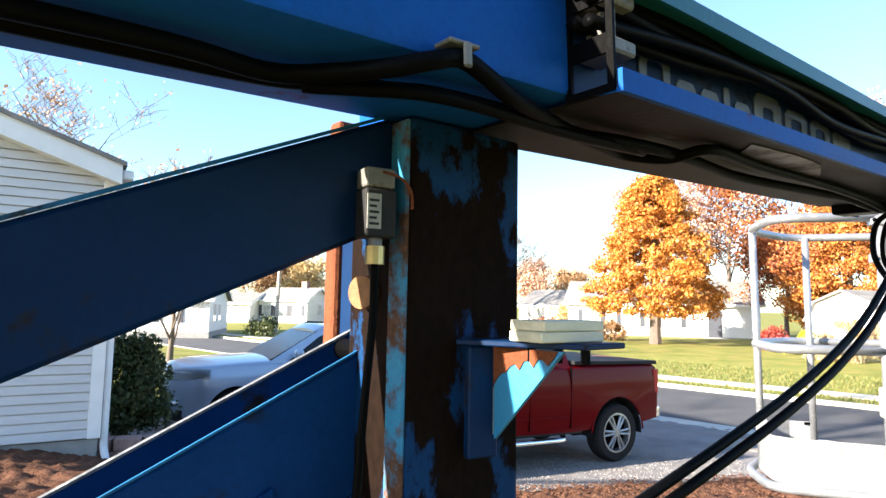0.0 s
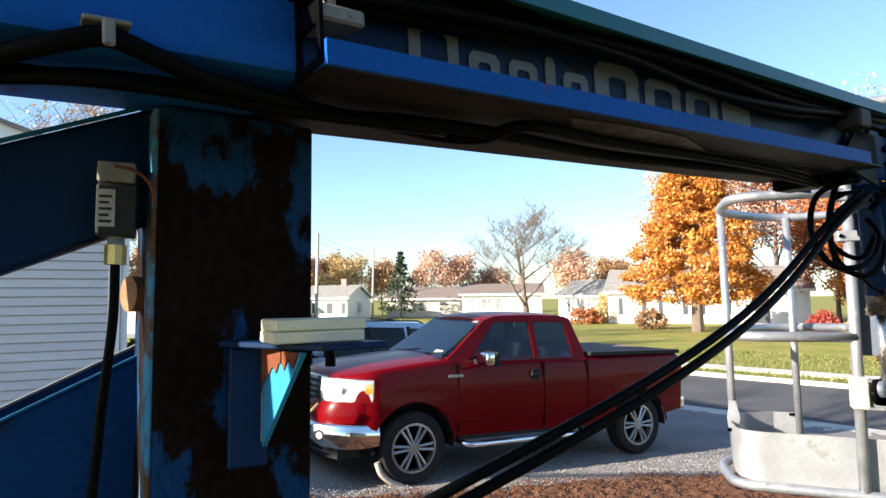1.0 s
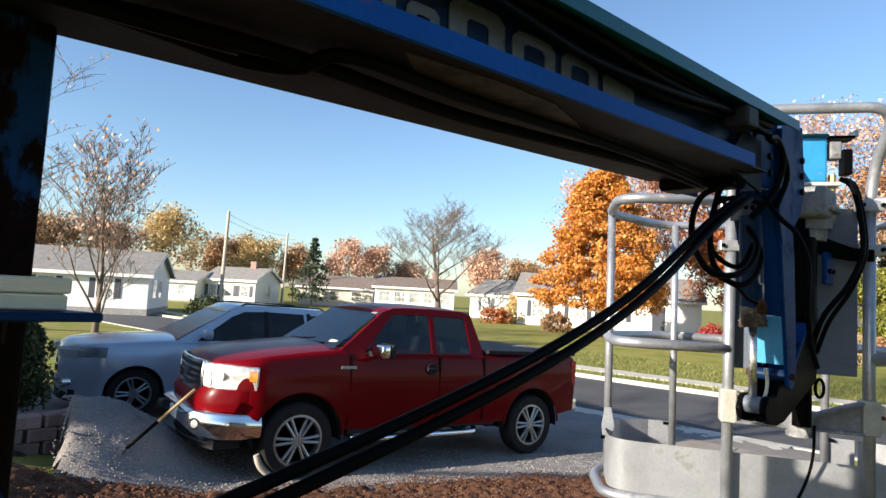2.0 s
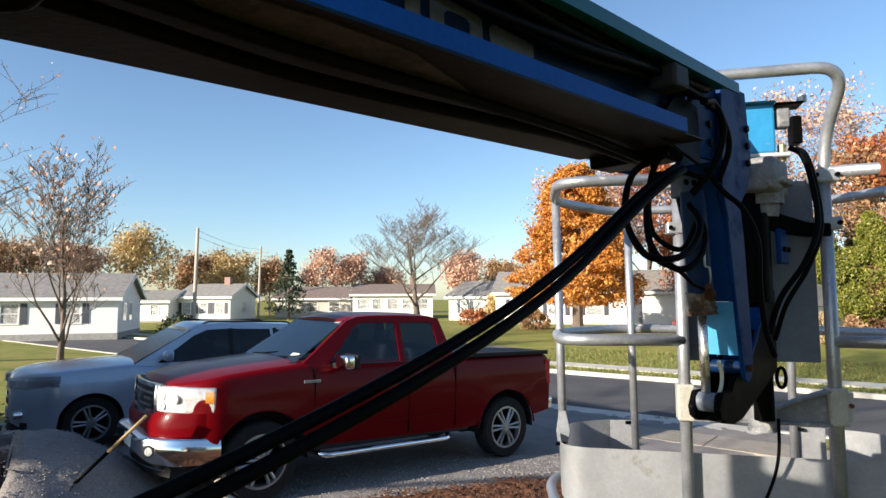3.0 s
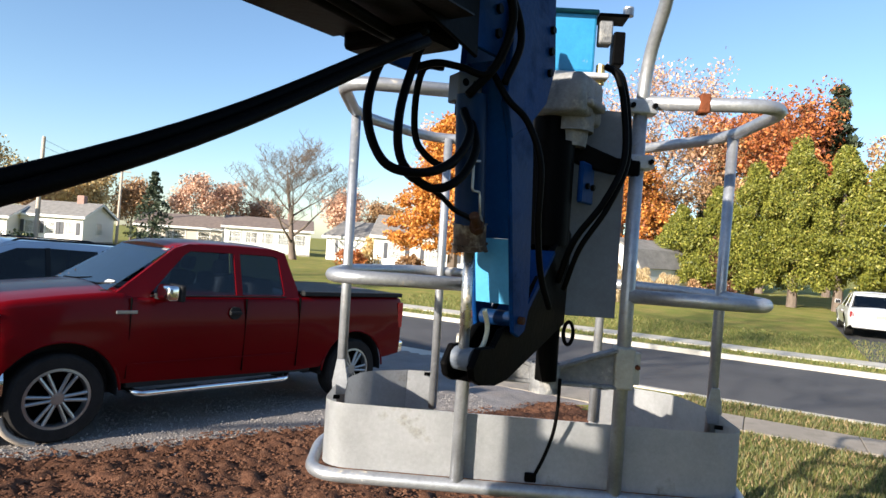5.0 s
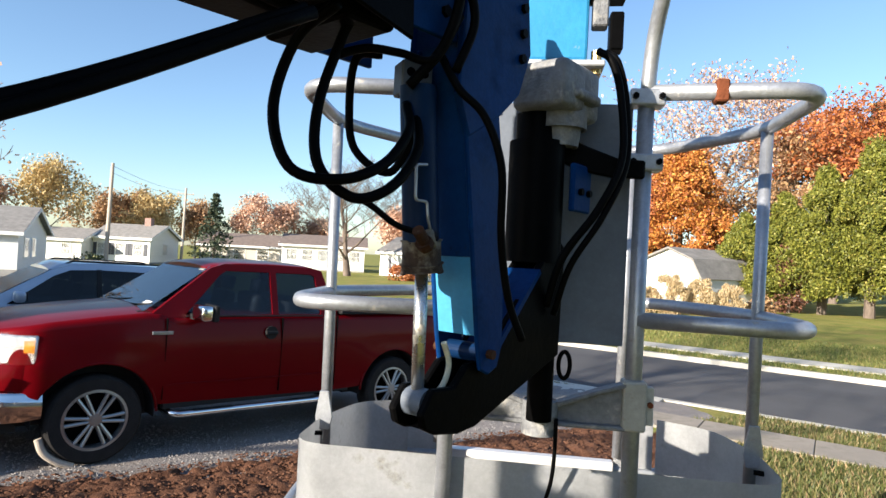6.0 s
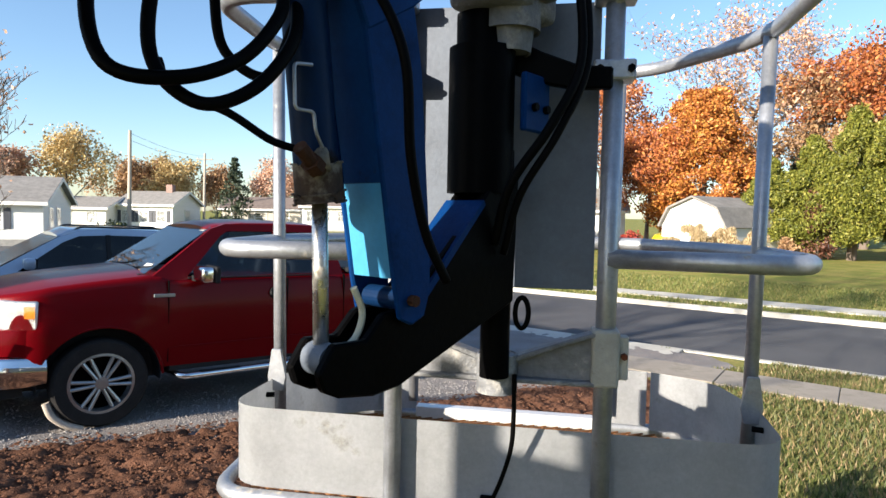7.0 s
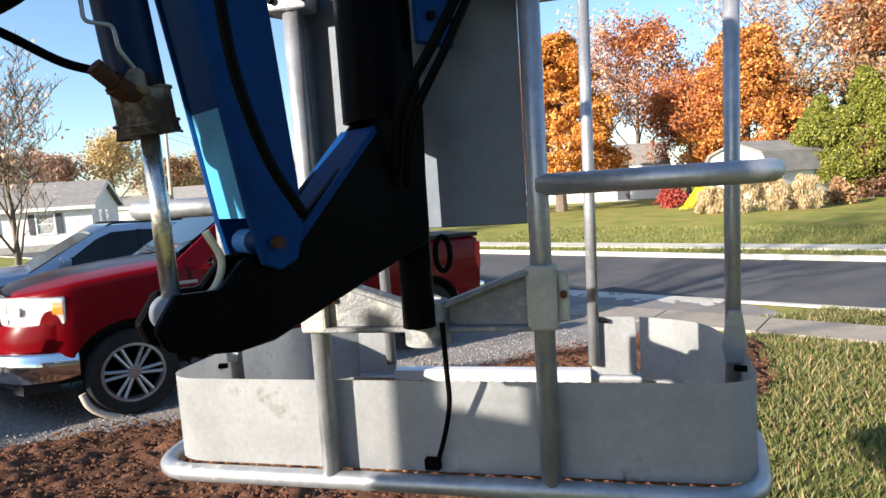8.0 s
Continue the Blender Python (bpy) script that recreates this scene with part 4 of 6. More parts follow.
world_hose([(1.40, 1.95, 2.74), (1.47, 2.02, 2.76), (1.52, 2.06, 2.70), (1.50, 2.08, 2.60), (1.44, 2.10, 2.52)], 0.010, "black hose bent round the boom tip")
world_hose([(1.44, 2.0, 2.75), (1.52, 2.07, 2.74), (1.56, 2.10, 2.66), (1.53, 2.11, 2.56)], 0.009, "black hose bent round the boom tip")
world_hose([(1.94, 2.36, 2.73), (1.965, 2.335, 2.70), (1.99, 2.329, 2.614), (1.99, 2.31, 2.459), (1.929, 2.30, 2.334), (1.86, 2.33, 2.22), (1.84, 2.37, 2.10)], 0.0095, "black control cable from the platform box")
world_hose([(1.96, 2.36, 2.73), (1.985, 2.34, 2.70), (2.01, 2.335, 2.60), (2.005, 2.315, 2.45), (1.945, 2.305, 2.32), (1.88, 2.33, 2.20), (1.86, 2.37, 2.08)], 0.008, "black control cable from the platform box")
part("cable_ring", tube([(1.925 + 0.014 * math.sin(a), 2.44 - 0.004 * math.sin(a), 1.945 + 0.034 * math.cos(a)) for a in [2 * math.pi * i / 20 for i in range(20)]], 0.006, 8, True), M_RUBBER, lift, "small coil of black cable", UNBASE, smooth=True)

# ---- the work platform ----
M_ALUBRIGHT = mat("bright_aluminium_bar", (0.66, 0.66, 0.66), 0.4, metal=0.3, var=0.1, scale=8, bump=0.05)
PLAT = pose(1.878, 2.525, 0.004, 0, 0, -19.6)
plat = thing("work_platform", "galvanised tube lift platform with aluminium toe boards", "work platform", PLAT)
RT = 0.0215
TX = {-1: -0.232, 1: 0.258}        # the two front tubes


def rail(z, r=RT):
    path = rounded([(0.258, -0.005, z), (0.69, -0.06, z), (0.71, 0.42, z), (0.45, 0.83, z), (-0.45, 0.83, z), (-0.71, 0.42, z), (-0.67, -0.06, z), (-0.232, -0.005, z)], 0.13, 7)
    return tube(path, r, 16)


part("top_rail", rail(2.66), M_GALV, plat, "galvanised top guard rail", smooth=True)
part("mid_rail", rail(2.062), M_GALV, plat, "galvanised middle rail", smooth=True)
for sx in (-1, 1):
    part("front_tube", tube([(TX[sx], 0, 1.435), (TX[sx], 0, 2.62)], RT, 18), M_GALV, plat, "galvanised upright tube", smooth=True)
    part("side_post", tube([(0.685 * sx, 0.364, 1.45), (0.70 * sx, 0.375, 2.655)], 0.0185, 16), M_GALV, plat, "galvanised side post, paint worn", smooth=True)
    part("back_post", tube([(0.355 * sx, 0.815, 1.45), (0.365 * sx, 0.812, 2.655)], 0.0185, 16), M_GALV, plat, "galvanised back post", smooth=True)
    part("post_foot", prism([(0.665 * sx, 1.60), (0.655 * sx, 1.645), (0.672 * sx, 1.73), (0.702 * sx, 1.73), (0.715 * sx, 1.645), (0.71 * sx, 1.60)], 0.335, 0.345, "y", 0.002), M_GALV, plat, "flattened post foot bolted to the toe board")
    clamp = part("clamp", box(TX[sx] - 0.03, TX[sx] + 0.03, -0.034, 0.03, 1.775, 1.905, 0.007, 2), M_CLAMP, plat, "pale cast clamp on the upright tube")
    part("clamp_ear", box(TX[sx] + 0.028, TX[sx] + 0.052, -0.012, 0.012, 1.79, 1.89, 0.003, 1), M_CLAMP, clamp)
    part("bolt", cyl((TX[sx] + 0.042, -0.022, 1.845), (TX[sx] + 0.042, 0.02, 1.845), 0.008, n=6), M_RUST, clamp)
    arm = [(0.02 + 0.04 * sx, 1.778), (TX[sx] - 0.02 * sx, 1.778), (TX[sx] - 0.02 * sx, 1.893), (TX[sx] - 0.08 * sx, 1.872), (0.02 + 0.04 * sx, 1.83)]
    web = part("bracket_arm", prism(arm, -0.012, -0.004, "y"), M_CAST, plat, "dull grey cast bracket arm with ribs")
    part("rib", prism([(0.02 + 0.03 * sx, 1.775), (TX[sx] - 0.02 * sx, 1.775), (TX[sx] - 0.02 * sx, 1.786), (0.02 + 0.03 * sx, 1.786)], -0.034, 0.012, "y", 0.003), M_CAST, web)
    part("rib", prism([(0.02 + 0.03 * sx, 1.818), (TX[sx] - 0.08 * sx, 1.868), (TX[sx] - 0.02 * sx, 1.888), (TX[sx] - 0.02 * sx, 1.9), (TX[sx] - 0.08 * sx, 1.88), (0.02 + 0.03 * sx, 1.832)], -0.034, 0.012, "y", 0.003), M_CAST, web)
    for z in (2.475, 2.645):
        c2 = part("tube_clamp", box(TX[sx] - 0.045, TX[sx] + 0.045, -0.03, 0.03, z - 0.022, z + 0.022, 0.005, 2), M_GALV, plat, "two-bolt steel tube clamp")
        for bx in (-0.033, 0.033):
            part("bolt", cyl((TX[sx] + bx, -0.042, z), (TX[sx] + bx, -0.028, z), 0.0085, n=6), M_BLACKSTEEL, c2)
part("socket", cyl((0.018, -0.018, 1.755), (0.018, -0.018, 1.835), 0.047, n=28, bevel=0.004), M_CAST, plat, "cast socket under the rotator", angle=40)
part("guard_bar", tube(rounded([(0.258, 0, 2.60), (0.262, -0.02, 2.78), (0.275, -0.20, 2.975), (-0.262, -0.20, 2.975), (-0.237, -0.02, 2.78), (-0.232, 0, 2.60)], 0.10, 8), 0.0195, 16), M_GALV, plat, "galvanised guard bar above the controls", smooth=True)
part("rust_strap", box(0.42, 0.452, -0.052, -0.008, 2.63, 2.688, 0.004, 1), M_RUST, plat, "rusty strap on the top rail")


def toe_board(path, z0, z1, m, label, name="toe_board", thick=0.004):
    b = bmesh.new()
    dip = [0.055 * max(0.0, y - 0.05) for x, y in path]
    lo, hi = [b.verts.new((x, y, z0 - d)) for (x, y), d in zip(path, dip)], [b.verts.new((x, y, z1 - d)) for (x, y), d in zip(path, dip)]
    fs = [b.faces.new((lo[i], lo[i + 1], hi[i + 1], hi[i])) for i in range(len(path) - 1)]
    bmesh.ops.solidify(b, geom=fs, thickness=thick)
    return part(name, b, m, plat, label, angle=50)


flat = [(p.x, p.y) for p in rounded([(-0.49, 0.815, 0), (-0.665, 0.70, 0), (-0.715, 0.37, 0), (-0.69, 0.028, 0), (0.0, 0.028, 0), (0.655, 0.028, 0), (0.70, 0.37, 0), (0.665, 0.70, 0), (0.49, 0.815, 0)], 0.10, 6)]
toe = toe_board([(x + 0.012, y) for x, y in flat], 1.445, 1.652, M_ALU, "bent aluminium toe board with scuffs")
for sx in (-1, 1):
    toe_board([(0.49 * sx, 0.816), (0.345 * sx, 0.83)], 1.455, 1.652, M_ALU, "aluminium end plate with bolt holes", "end_plate")
    for x, y in ((0.695 * sx, 0.30), (0.38 * sx, 0.82)):
        part("bolt", cyl((x - 0.02 * sx, y, 1.60), (x + 0.02 * sx, y - 0.012, 1.60), 0.008, n=8), M_BLACKSTEEL, toe)
ringpath = rounded([(-0.70, -0.005, 1.432), (0.66, -0.005, 1.432), (0.735, 0.37, 1.415), (0.60, 0.85, 1.39), (-0.60, 0.85, 1.39), (-0.75, 0.37, 1.415)], 0.11, 6, True)
part("bottom_tube", tube(ringpath, 0.021, 14, True), M_GALV, plat, "galvanised tube round the platform floor", smooth=True)
part("floor_bar", box(-0.343, 0.343, 0.80, 0.845, 1.388, 1.432, 0.003, 1), M_ALUBRIGHT, plat, "aluminium bar at the platform entrance")


def expanded_floor():
    """Diagonal strands of expanded metal, cut to the floor's outline."""
    b = bmesh.new()

    def width(y):
        return 0.64 + 0.04 * smooth(0.03, 0.36, y) - 0.16 * max(0, (y - 0.6) / 0.22)
    step = 0.042
    for d in (-1, 1):
        for i in range(-46, 47):
            pts = []
            for j in range(0, 27):
                y = 0.04 + j * 0.03
                x = i * step + d * (y - 0.42) * 1.4
                if abs(x) < width(y) and y < 0.82:
                    pts.append((x, y, 1.432 - 0.055 * y + 0.003 * d))
            if len(pts) > 1:
                p, q = Vector(pts[0]), Vector(pts[-1])
                w = Vector((0.003, 0.0, 0))
                vs = [b.verts.new(c) for c in (p - w, p + w, q + w, q - w)]
                us = [b.verts.new(c.co + Vector((0, 0, 0.006))) for c in vs]
                b.faces.new(us)
                for k in range(4):
                    b.faces.new((vs[k], vs[(k + 1) % 4], us[(k + 1) % 4], us[k]))
    return b


tagged(part("floor_mesh", expanded_floor(), M_MESH, plat, "rusty expanded-metal floor"), kind="stuff")
part("mid_panel", box(-0.235, 0.232, 0.036, 0.042, 1.985, 2.64, 0.002, 1), M_PANEL, plat, "grey painted sheet panel, fine scratches")
ctrl = part("control_box", box(-0.165, 0.095, -0.06, 0.10, 2.728, 2.905, 0.008, 2), M_SKYBLUE, plat, "bright light blue control box")
part("box_lid", box(-0.17, 0.10, -0.065, 0.105, 2.905, 2.918, 0.004, 1), M_TEAL, ctrl, "teal lid")
part("box_tray", box(-0.175, 0.14, -0.07, 0.11, 2.712, 2.727, 0.003, 1), M_ALU, ctrl, "metal tray under the control box")
sw = part("switch_bracket", box(0.10, 0.19, -0.06, 0.02, 2.90, 2.91, 0.002, 1), M_BLACKSTEEL, plat, "black switch bracket")
part("switch_body", box(0.105, 0.145, -0.055, -0.01, 2.82, 2.89, 0.004, 1), M_CAST, sw, "small grey switch")
part("switch_body", box(0.15, 0.185, -0.05, 0.0, 2.76, 2.86, 0.004, 1), M_BLACKSTEEL, sw)
part("knob", cyl((0.19, -0.04, 2.91), (0.19, -0.04, 2.935), 0.016, n=14), M_GALV, sw, "round knob")
part("gland", cyl((0.12, -0.03, 2.70), (0.12, -0.03, 2.76), 0.014, n=10), M_BRASS, sw, "brass cable gland")
part("box_cable", tube(spline([(0.06, -0.055, 1.80), (0.06, -0.045, 1.70), (0.055, -0.02, 1.62), (0.035, 0.0, 1.54), (0.01, 0.018, 1.47)]), 0.0055, 10), M_RUBBER, plat, "thin black cable hanging to a plug", smooth=True)
part("plug", box(-0.018, 0.018, 0.008, 0.026, 1.455, 1.482, 0.003, 1), M_BLACKSTEEL, plat, "black plug on the toe board")

part("swing_arm", prism([(0.02, 2.545), (0.10, 2.505), (0.18, 2.475), (0.25, 2.47), (0.25, 2.425), (0.17, 2.425), (0.09, 2.44), (0.02, 2.47)], -0.075, -0.05, "y", 0.004), M_BLACKSTEEL, plat, "black curved swing arm beside the motor")


# ---- vehicles ----
def curve_at(pts, x):
    """Height of a profile (points by falling x), smooth between its points."""
    for (xa, za), (xb, zb) in zip(pts, pts[1:]):
        if xb <= x <= xa:
            return za + (zb - za) * (xa - x) / (xa - xb)
    return pts[0][1] if x > pts[0][0] else pts[-1][1]


def shell(top, bottom, half, arches, x0, x1, crown, step=0.035, shoulder=0.09, nose=0.25, tail=0.12, hub=0.39):
    """The lower body of a car: at each station a section from the sill over the shoulder to the middle, both sides."""
    b = bmesh.new()
    xs = sorted({round(x1 - step * i, 4) for i in range(int((x1 - x0) / step) + 1)} | {x0, x1}, reverse=True)
    rows = []
    for x in xs:
        zt, zb = curve_at(top, x), curve_at(bottom, x)
        for cx, r in arches:
            if abs(x - cx) < r:
                zb = max(zb, hub + math.sqrt(r * r - (x - cx) ** 2))
        w = half * (1 - nose * max(0, 1 - (x1 - x) / 0.55) ** 2.2 - tail * max(0, 1 - (x - x0) / 0.4) ** 2.5)
        flare = sum(0.03 * math.exp(-((x - cx) / (r * 1.15)) ** 4) for cx, r in arches)
        zb = min(zb, zt - 0.06)
        row = []
        for k in range(9):
            f = k / 8
            z = zb + (zt - shoulder - zb) * f
            h = (z - 0.45) / (zt - 0.45)
            bulge = 0.03 * math.sin(math.pi * min(1, max(0, h))) - 0.02 * max(0, h - 0.75) * 4 + (flare * max(0, 1 - abs(z - 0.72) / 0.35))
            row.append((w - 0.03 + bulge, z))
        wt = row[-1][0]
        for k in range(1, 5):
            a = k / 4 * math.pi / 2
            row.append((wt - shoulder * 0.9 * (1 - math.cos(a)), zt - shoulder + shoulder * math.sin(a)))
        we, ze = row[-1]
        for k in range(1, 5):
            row.append((we * (1 - k / 4), ze + crown * (1 - (1 - k / 4) ** 2)))
        rows.append([b.verts.new((x, y, z)) for y, z in row] + [b.verts.new((x, -y, z)) for y, z in row[-2::-1]])
    for A, B in zip(rows, rows[1:]):
        for i in range(len(A) - 1):
            b.faces.new((A[i], A[i + 1], B[i + 1], B[i]))
    b.faces.new(rows[0])
    b.faces.new(rows[-1][::-1])
    return b


def window_side(outline, side, base, lean, z0):
    """A side pane of the cabin, leaning inwards."""
    b = bmesh.new()
    vs = [b.verts.new((x, side * (base - lean * (z - z0)), z)) for x, z in outline]
    vs2 = [b.verts.new((v.co.x, v.co.y - side * 0.005, v.co.z)) for v in vs]
    b.faces.new(vs)
    b.faces.new(vs2[::-1])
    n = len(vs)
    for i in range(n):
        b.faces.new((vs[i], vs[(i + 1) % n], vs2[(i + 1) % n], vs2[i]))
    return b


def side_frame(outline, holes, side, base, lean, z0, thick=0.045):
    b = prism(outline, 0, thick, "y", holes=holes)
    for v in b.verts:
        v.co.y = side * (base - lean * (v.co.z - z0) - v.co.y)
    return b


def pane4(corners, thick, nrm):
    b = bmesh.new()
    cs = [Vector(c) for c in corners]
    n = (cs[1] - cs[0]).cross(cs[-1] - cs[0]).normalized() * thick
    a = [b.verts.new(c) for c in cs]
    d = [b.verts.new(c - n) for c in cs]
    b.faces.new(a)
    b.faces.new(d[::-1])
    for i in range(len(cs)):
        b.faces.new((a[i], a[(i + 1) % len(cs)], d[(i + 1) % len(cs)], d[i]))
    return b


def wheel(parent, x, y, z, r, w, rim_r, spokes, side, dark=M_TRIM):
    wh = part("wheel", cyl((0, -w * 0.3, 0), (0, w * 0.1, 0), rim_r * 0.96, n=32), M_BLACKSTEEL, parent, at=Matrix.Translation((x, y, z)) @ (pose(0, 0, 0, 0, 0, 180) if side < 0 else Matrix()))
    prof = [(rim_r, -w / 2), (r * 0.93, -w / 2), (r * 0.985, -w * 0.40), (r, -w * 0.3), (r, w * 0.3), (r * 0.985, w * 0.40), (r * 0.93, w / 2), (rim_r * 1.04, w * 0.5), (rim_r, w * 0.42)]
    b = bmesh.new()
    n = 40
    rings = [[b.verts.new((q * math.cos(2 * math.pi * i / n), yy, q * math.sin(2 * math.pi * i / n))) for i in range(n)] for q, yy in prof]
    for A, B in zip(rings, rings[1:]):
        for i in range(n):
            b.faces.new((A[i], A[(i + 1) % n], B[(i + 1) % n], B[i]))
    part("tyre", b, M_TYRE, wh, "black tyre", angle=35)
    rimb = bmesh.new()
    rr = [[rimb.verts.new((q * math.cos(2 * math.pi * i / n), yy, q * math.sin(2 * math.pi * i / n))) for i in range(n)] for q, yy in ((rim_r * 1.03, w * 0.46), (rim_r * 0.93, w * 0.47), (rim_r * 0.9, w * 0.38), (rim_r * 0.9, 0.0))]
    for A, B in zip(rr, rr[1:]):
        for i in range(n):
            rimb.faces.new((A[i], A[(i + 1) % n], B[(i + 1) % n], B[i]))
    for k in range(spokes):
        a = 2 * math.pi * k / spokes
        for d in (-0.14, 0.14):
            p = Vector((0.06 * math.cos(a + d * 2), w * 0.40, 0.06 * math.sin(a + d * 2)))
            q = Vector((rim_r * 0.93 * math.cos(a + d), w * 0.36, rim_r * 0.93 * math.sin(a + d)))
            cyl(p, q, 0.017, 0.020 * rim_r / 0.29, 8, rimb)
    cyl((0, w * 0.3, 0), (0, w * 0.44, 0), 0.075, 0.06, 20, rimb)
    part("rim", rimb, M_ALLOY, wh, "alloy rim with spokes", angle=40)
    part("hub_cap", cyl((0, w * 0.44, 0), (0, w * 0.46, 0), 0.038, n=18), M_ALLOY, wh)
    return wh


def seat(parent, x, y, z=0.95):
    s = part("seat", box(x - 0.1, x + 0.42, y - 0.24, y + 0.24, z - 0.25, z - 0.1, 0.05, 3), M_SEAT, parent, "dark cloth seat", angle=60)
    b = box(-0.07, 0.07, -0.24, 0.24, 0, 0.62, 0.05, 3)
    part("backrest", b, M_SEAT, s, at=pose(x - 0.12, y, z - 0.15, 0, -12, 0), angle=60)
    part("headrest", box(-0.05, 0.05, -0.13, 0.13, 0.0, 0.18, 0.04, 3), M_SEAT, s, at=pose(x - 0.28, y, z + 0.47, 0, -8, 0), angle=60)


def clear(ob):
    """Glass that lets daylight through to what lies behind it."""
    ob.visible_shadow = False
    return ob


def bow(front, half, z0, z1, thick, curve, n=14, lean=0.0, power=2.4):
    """A panel across the nose of a car, bowed back towards its ends."""
    b = bmesh.new()
    rows = []
    for i in range(n + 1):
        y = half * (2 * i / n - 1)
        x = front - curve * abs(y / half) ** power
        rows.append([b.verts.new(c) for c in ((x, y, z0), (x + lean * 0.15, y, (z0 + z1) / 2), (x - lean, y, z1), (x - lean - thick, y, z1), (x - thick, y, z0))])
    for A, B in zip(rows, rows[1:]):
        for k in range(5):
            b.faces.new((A[k], A[(k + 1) % 5], B[(k + 1) % 5], B[k]))
    b.faces.new(rows[0])
    b.faces.new(rows[-1][::-1])
    return b


def pickup():
    car = thing("pickup_truck", "red extended-cab pickup truck with chrome bumper, parked on gravel", "pickup truck", pose(-1.211, 8.288, 0.035, 0, -1.56, 211.25))
    HUB = 0.415
    top = [(1.00, 1.17), (0.97, 1.225), (0.88, 1.275), (0.42, 1.365), (0.0, 1.415), (-0.40, 1.452), (-0.54, 1.45), (-0.64, 1.415), (-2.66, 1.425), (-2.74, 1.43), (-4.50, 1.45), (-4.58, 1.42)]
    bottom = [(1.00, 0.90), (0.62, 0.66), (0.0, 0.52), (-2.7, 0.48), (-3.67, 0.52), (-4.3, 0.56), (-4.58, 0.60)]
    part("body", shell(top, bottom, 0.985, [(0.0, 0.555), (-3.67, 0.55)], -4.58, 1.00, 0.05, nose=0.46, tail=0.02, shoulder=0.075, hub=HUB), M_RED, car, "glossy red body", angle=35)
    z0 = 1.40
    front = [(-0.40, 1.40), (-1.10, 1.945), (-1.26, 2.0), (-2.40, 2.01), (-2.55, 1.975), (-2.70, 1.50), (-2.70, 1.40)]
    holes = [[(-0.80, 1.435), (-1.20, 1.87), (-1.28, 1.92), (-1.82, 1.925), (-1.82, 1.435), (-1.14, 1.415)], [(-1.90, 1.435), (-1.90, 1.925), (-2.38, 1.925), (-2.44, 1.90), (-2.49, 1.46), (-2.47, 1.435)]]
    for side in (-1, 1):
        part("cab_side", side_frame(front, holes, side, 0.925, 0.32, z0), M_RED, car, "red cab frame", angle=40)
        for h in holes:
            clear(part("side_window", window_side(h, side, 0.912, 0.32, z0), M_SIDEGLASS, car, "tinted side window"))
        part("window_seal", box(-2.5, -0.80, side * 0.937 - 0.01, side * 0.937 + 0.01, 1.412, 1.428, 0.003, 1), M_TRIM, car)
        mir = part("mirror", box(-0.95, -0.82, side * 1.15 - 0.14, side * 1.15 + 0.16, 1.395, 1.56, 0.04, 3), M_CHROME, car, "chrome door mirror", angle=50)
        part("mirror_arm", box(-0.92, -0.84, side * 0.98 - 0.06, side * 0.98 + 0.05, 1.39, 1.45, 0.01, 2), M_TRIM, mir)
        part("mirror_face", box(-1.01, -0.95, side * 1.15 - 0.145, side * 1.15 + 0.165, 1.39, 1.565, 0.02, 2), M_TRIM, mir)
        lamp = part("headlight", prism([(1.015, side * 0.50), (0.935, side * 0.675), (0.79, side * 0.845), (0.54, side * 0.985), (0.50, side * 0.90), (0.70, side * 0.50)], 0.985, 1.245, "z", 0.012), M_REFLECTOR, car, "clear headlight with amber corner", angle=40)
        outer = [(1.027, side * 0.50), (0.948, side * 0.682), (0.80, side * 0.856), (0.545, side * 1.0)]
        lensb = bmesh.new()
        grid = [[lensb.verts.new((x + 0.012 * math.sin(math.pi * k / 4), y + 0.012 * side * math.sin(math.pi * k / 4), 0.985 + 0.07 * k - 0.03 * (k == 4) * (i == 3))) for k in range(5)] for i, (x, y) in enumerate(outer)]
        for A, B in zip(grid, grid[1:]):
            for k in range(4):
                lensb.faces.new((A[k], A[k + 1], B[k + 1], B[k]))
        bmesh.ops.solidify(lensb, geom=lensb.faces[:], thickness=0.005)
        clear(part("lens", lensb, M_LAMPGLASS, lamp, angle=40))
        for x, y, zz, r in ((0.985, 0.59, 1.16, 0.062), (0.975, 0.615, 1.05, 0.045), (0.89, 0.755, 1.13, 0.055)):
            c0 = Vector((x - 0.03, side * y, zz))
            part("bowl", cyl(c0, c0 + Vector((0.034, 0.012 * side, 0)), r * 0.8, r, n=20), M_BOWL, lamp, "grey lamp bowl", angle=40)
        part("indicator", prism([(0.630, side * 0.943), (0.555, side * 0.986), (0.553, side * 0.972), (0.620, side * 0.929)], 1.09, 1.20, "z"), M_AMBER, lamp, "amber indicator")
        part("tail_light", box(-4.60, -4.50, side * 0.915 - 0.035, side * 0.915 + 0.055, 0.98, 1.36, 0.012, 2), M_REDLENS, car, "red tail light")
        part("door_handle", box(-1.86, -1.71, side * 0.988 - 0.01, side * 0.988 + 0.03, 1.21, 1.25, 0.008, 2), M_TRIM, car, "black door handle")
        part("handle_recess", cyl((-1.785, side * 0.95, 1.228), (-1.785, side * 0.992, 1.228), 0.075, n=24, bevel=0.006), M_TRIM, car, "dark round handle recess")
        step = part("step_bar", tube(rounded([(-0.64, side * 0.80, 0.44), (-0.74, side * 1.0, 0.39), (-2.58, side * 1.0, 0.39), (-2.68, side * 0.8, 0.44)], 0.08), 0.036, 12), M_CHROME, car, "chrome step bar", smooth=True)
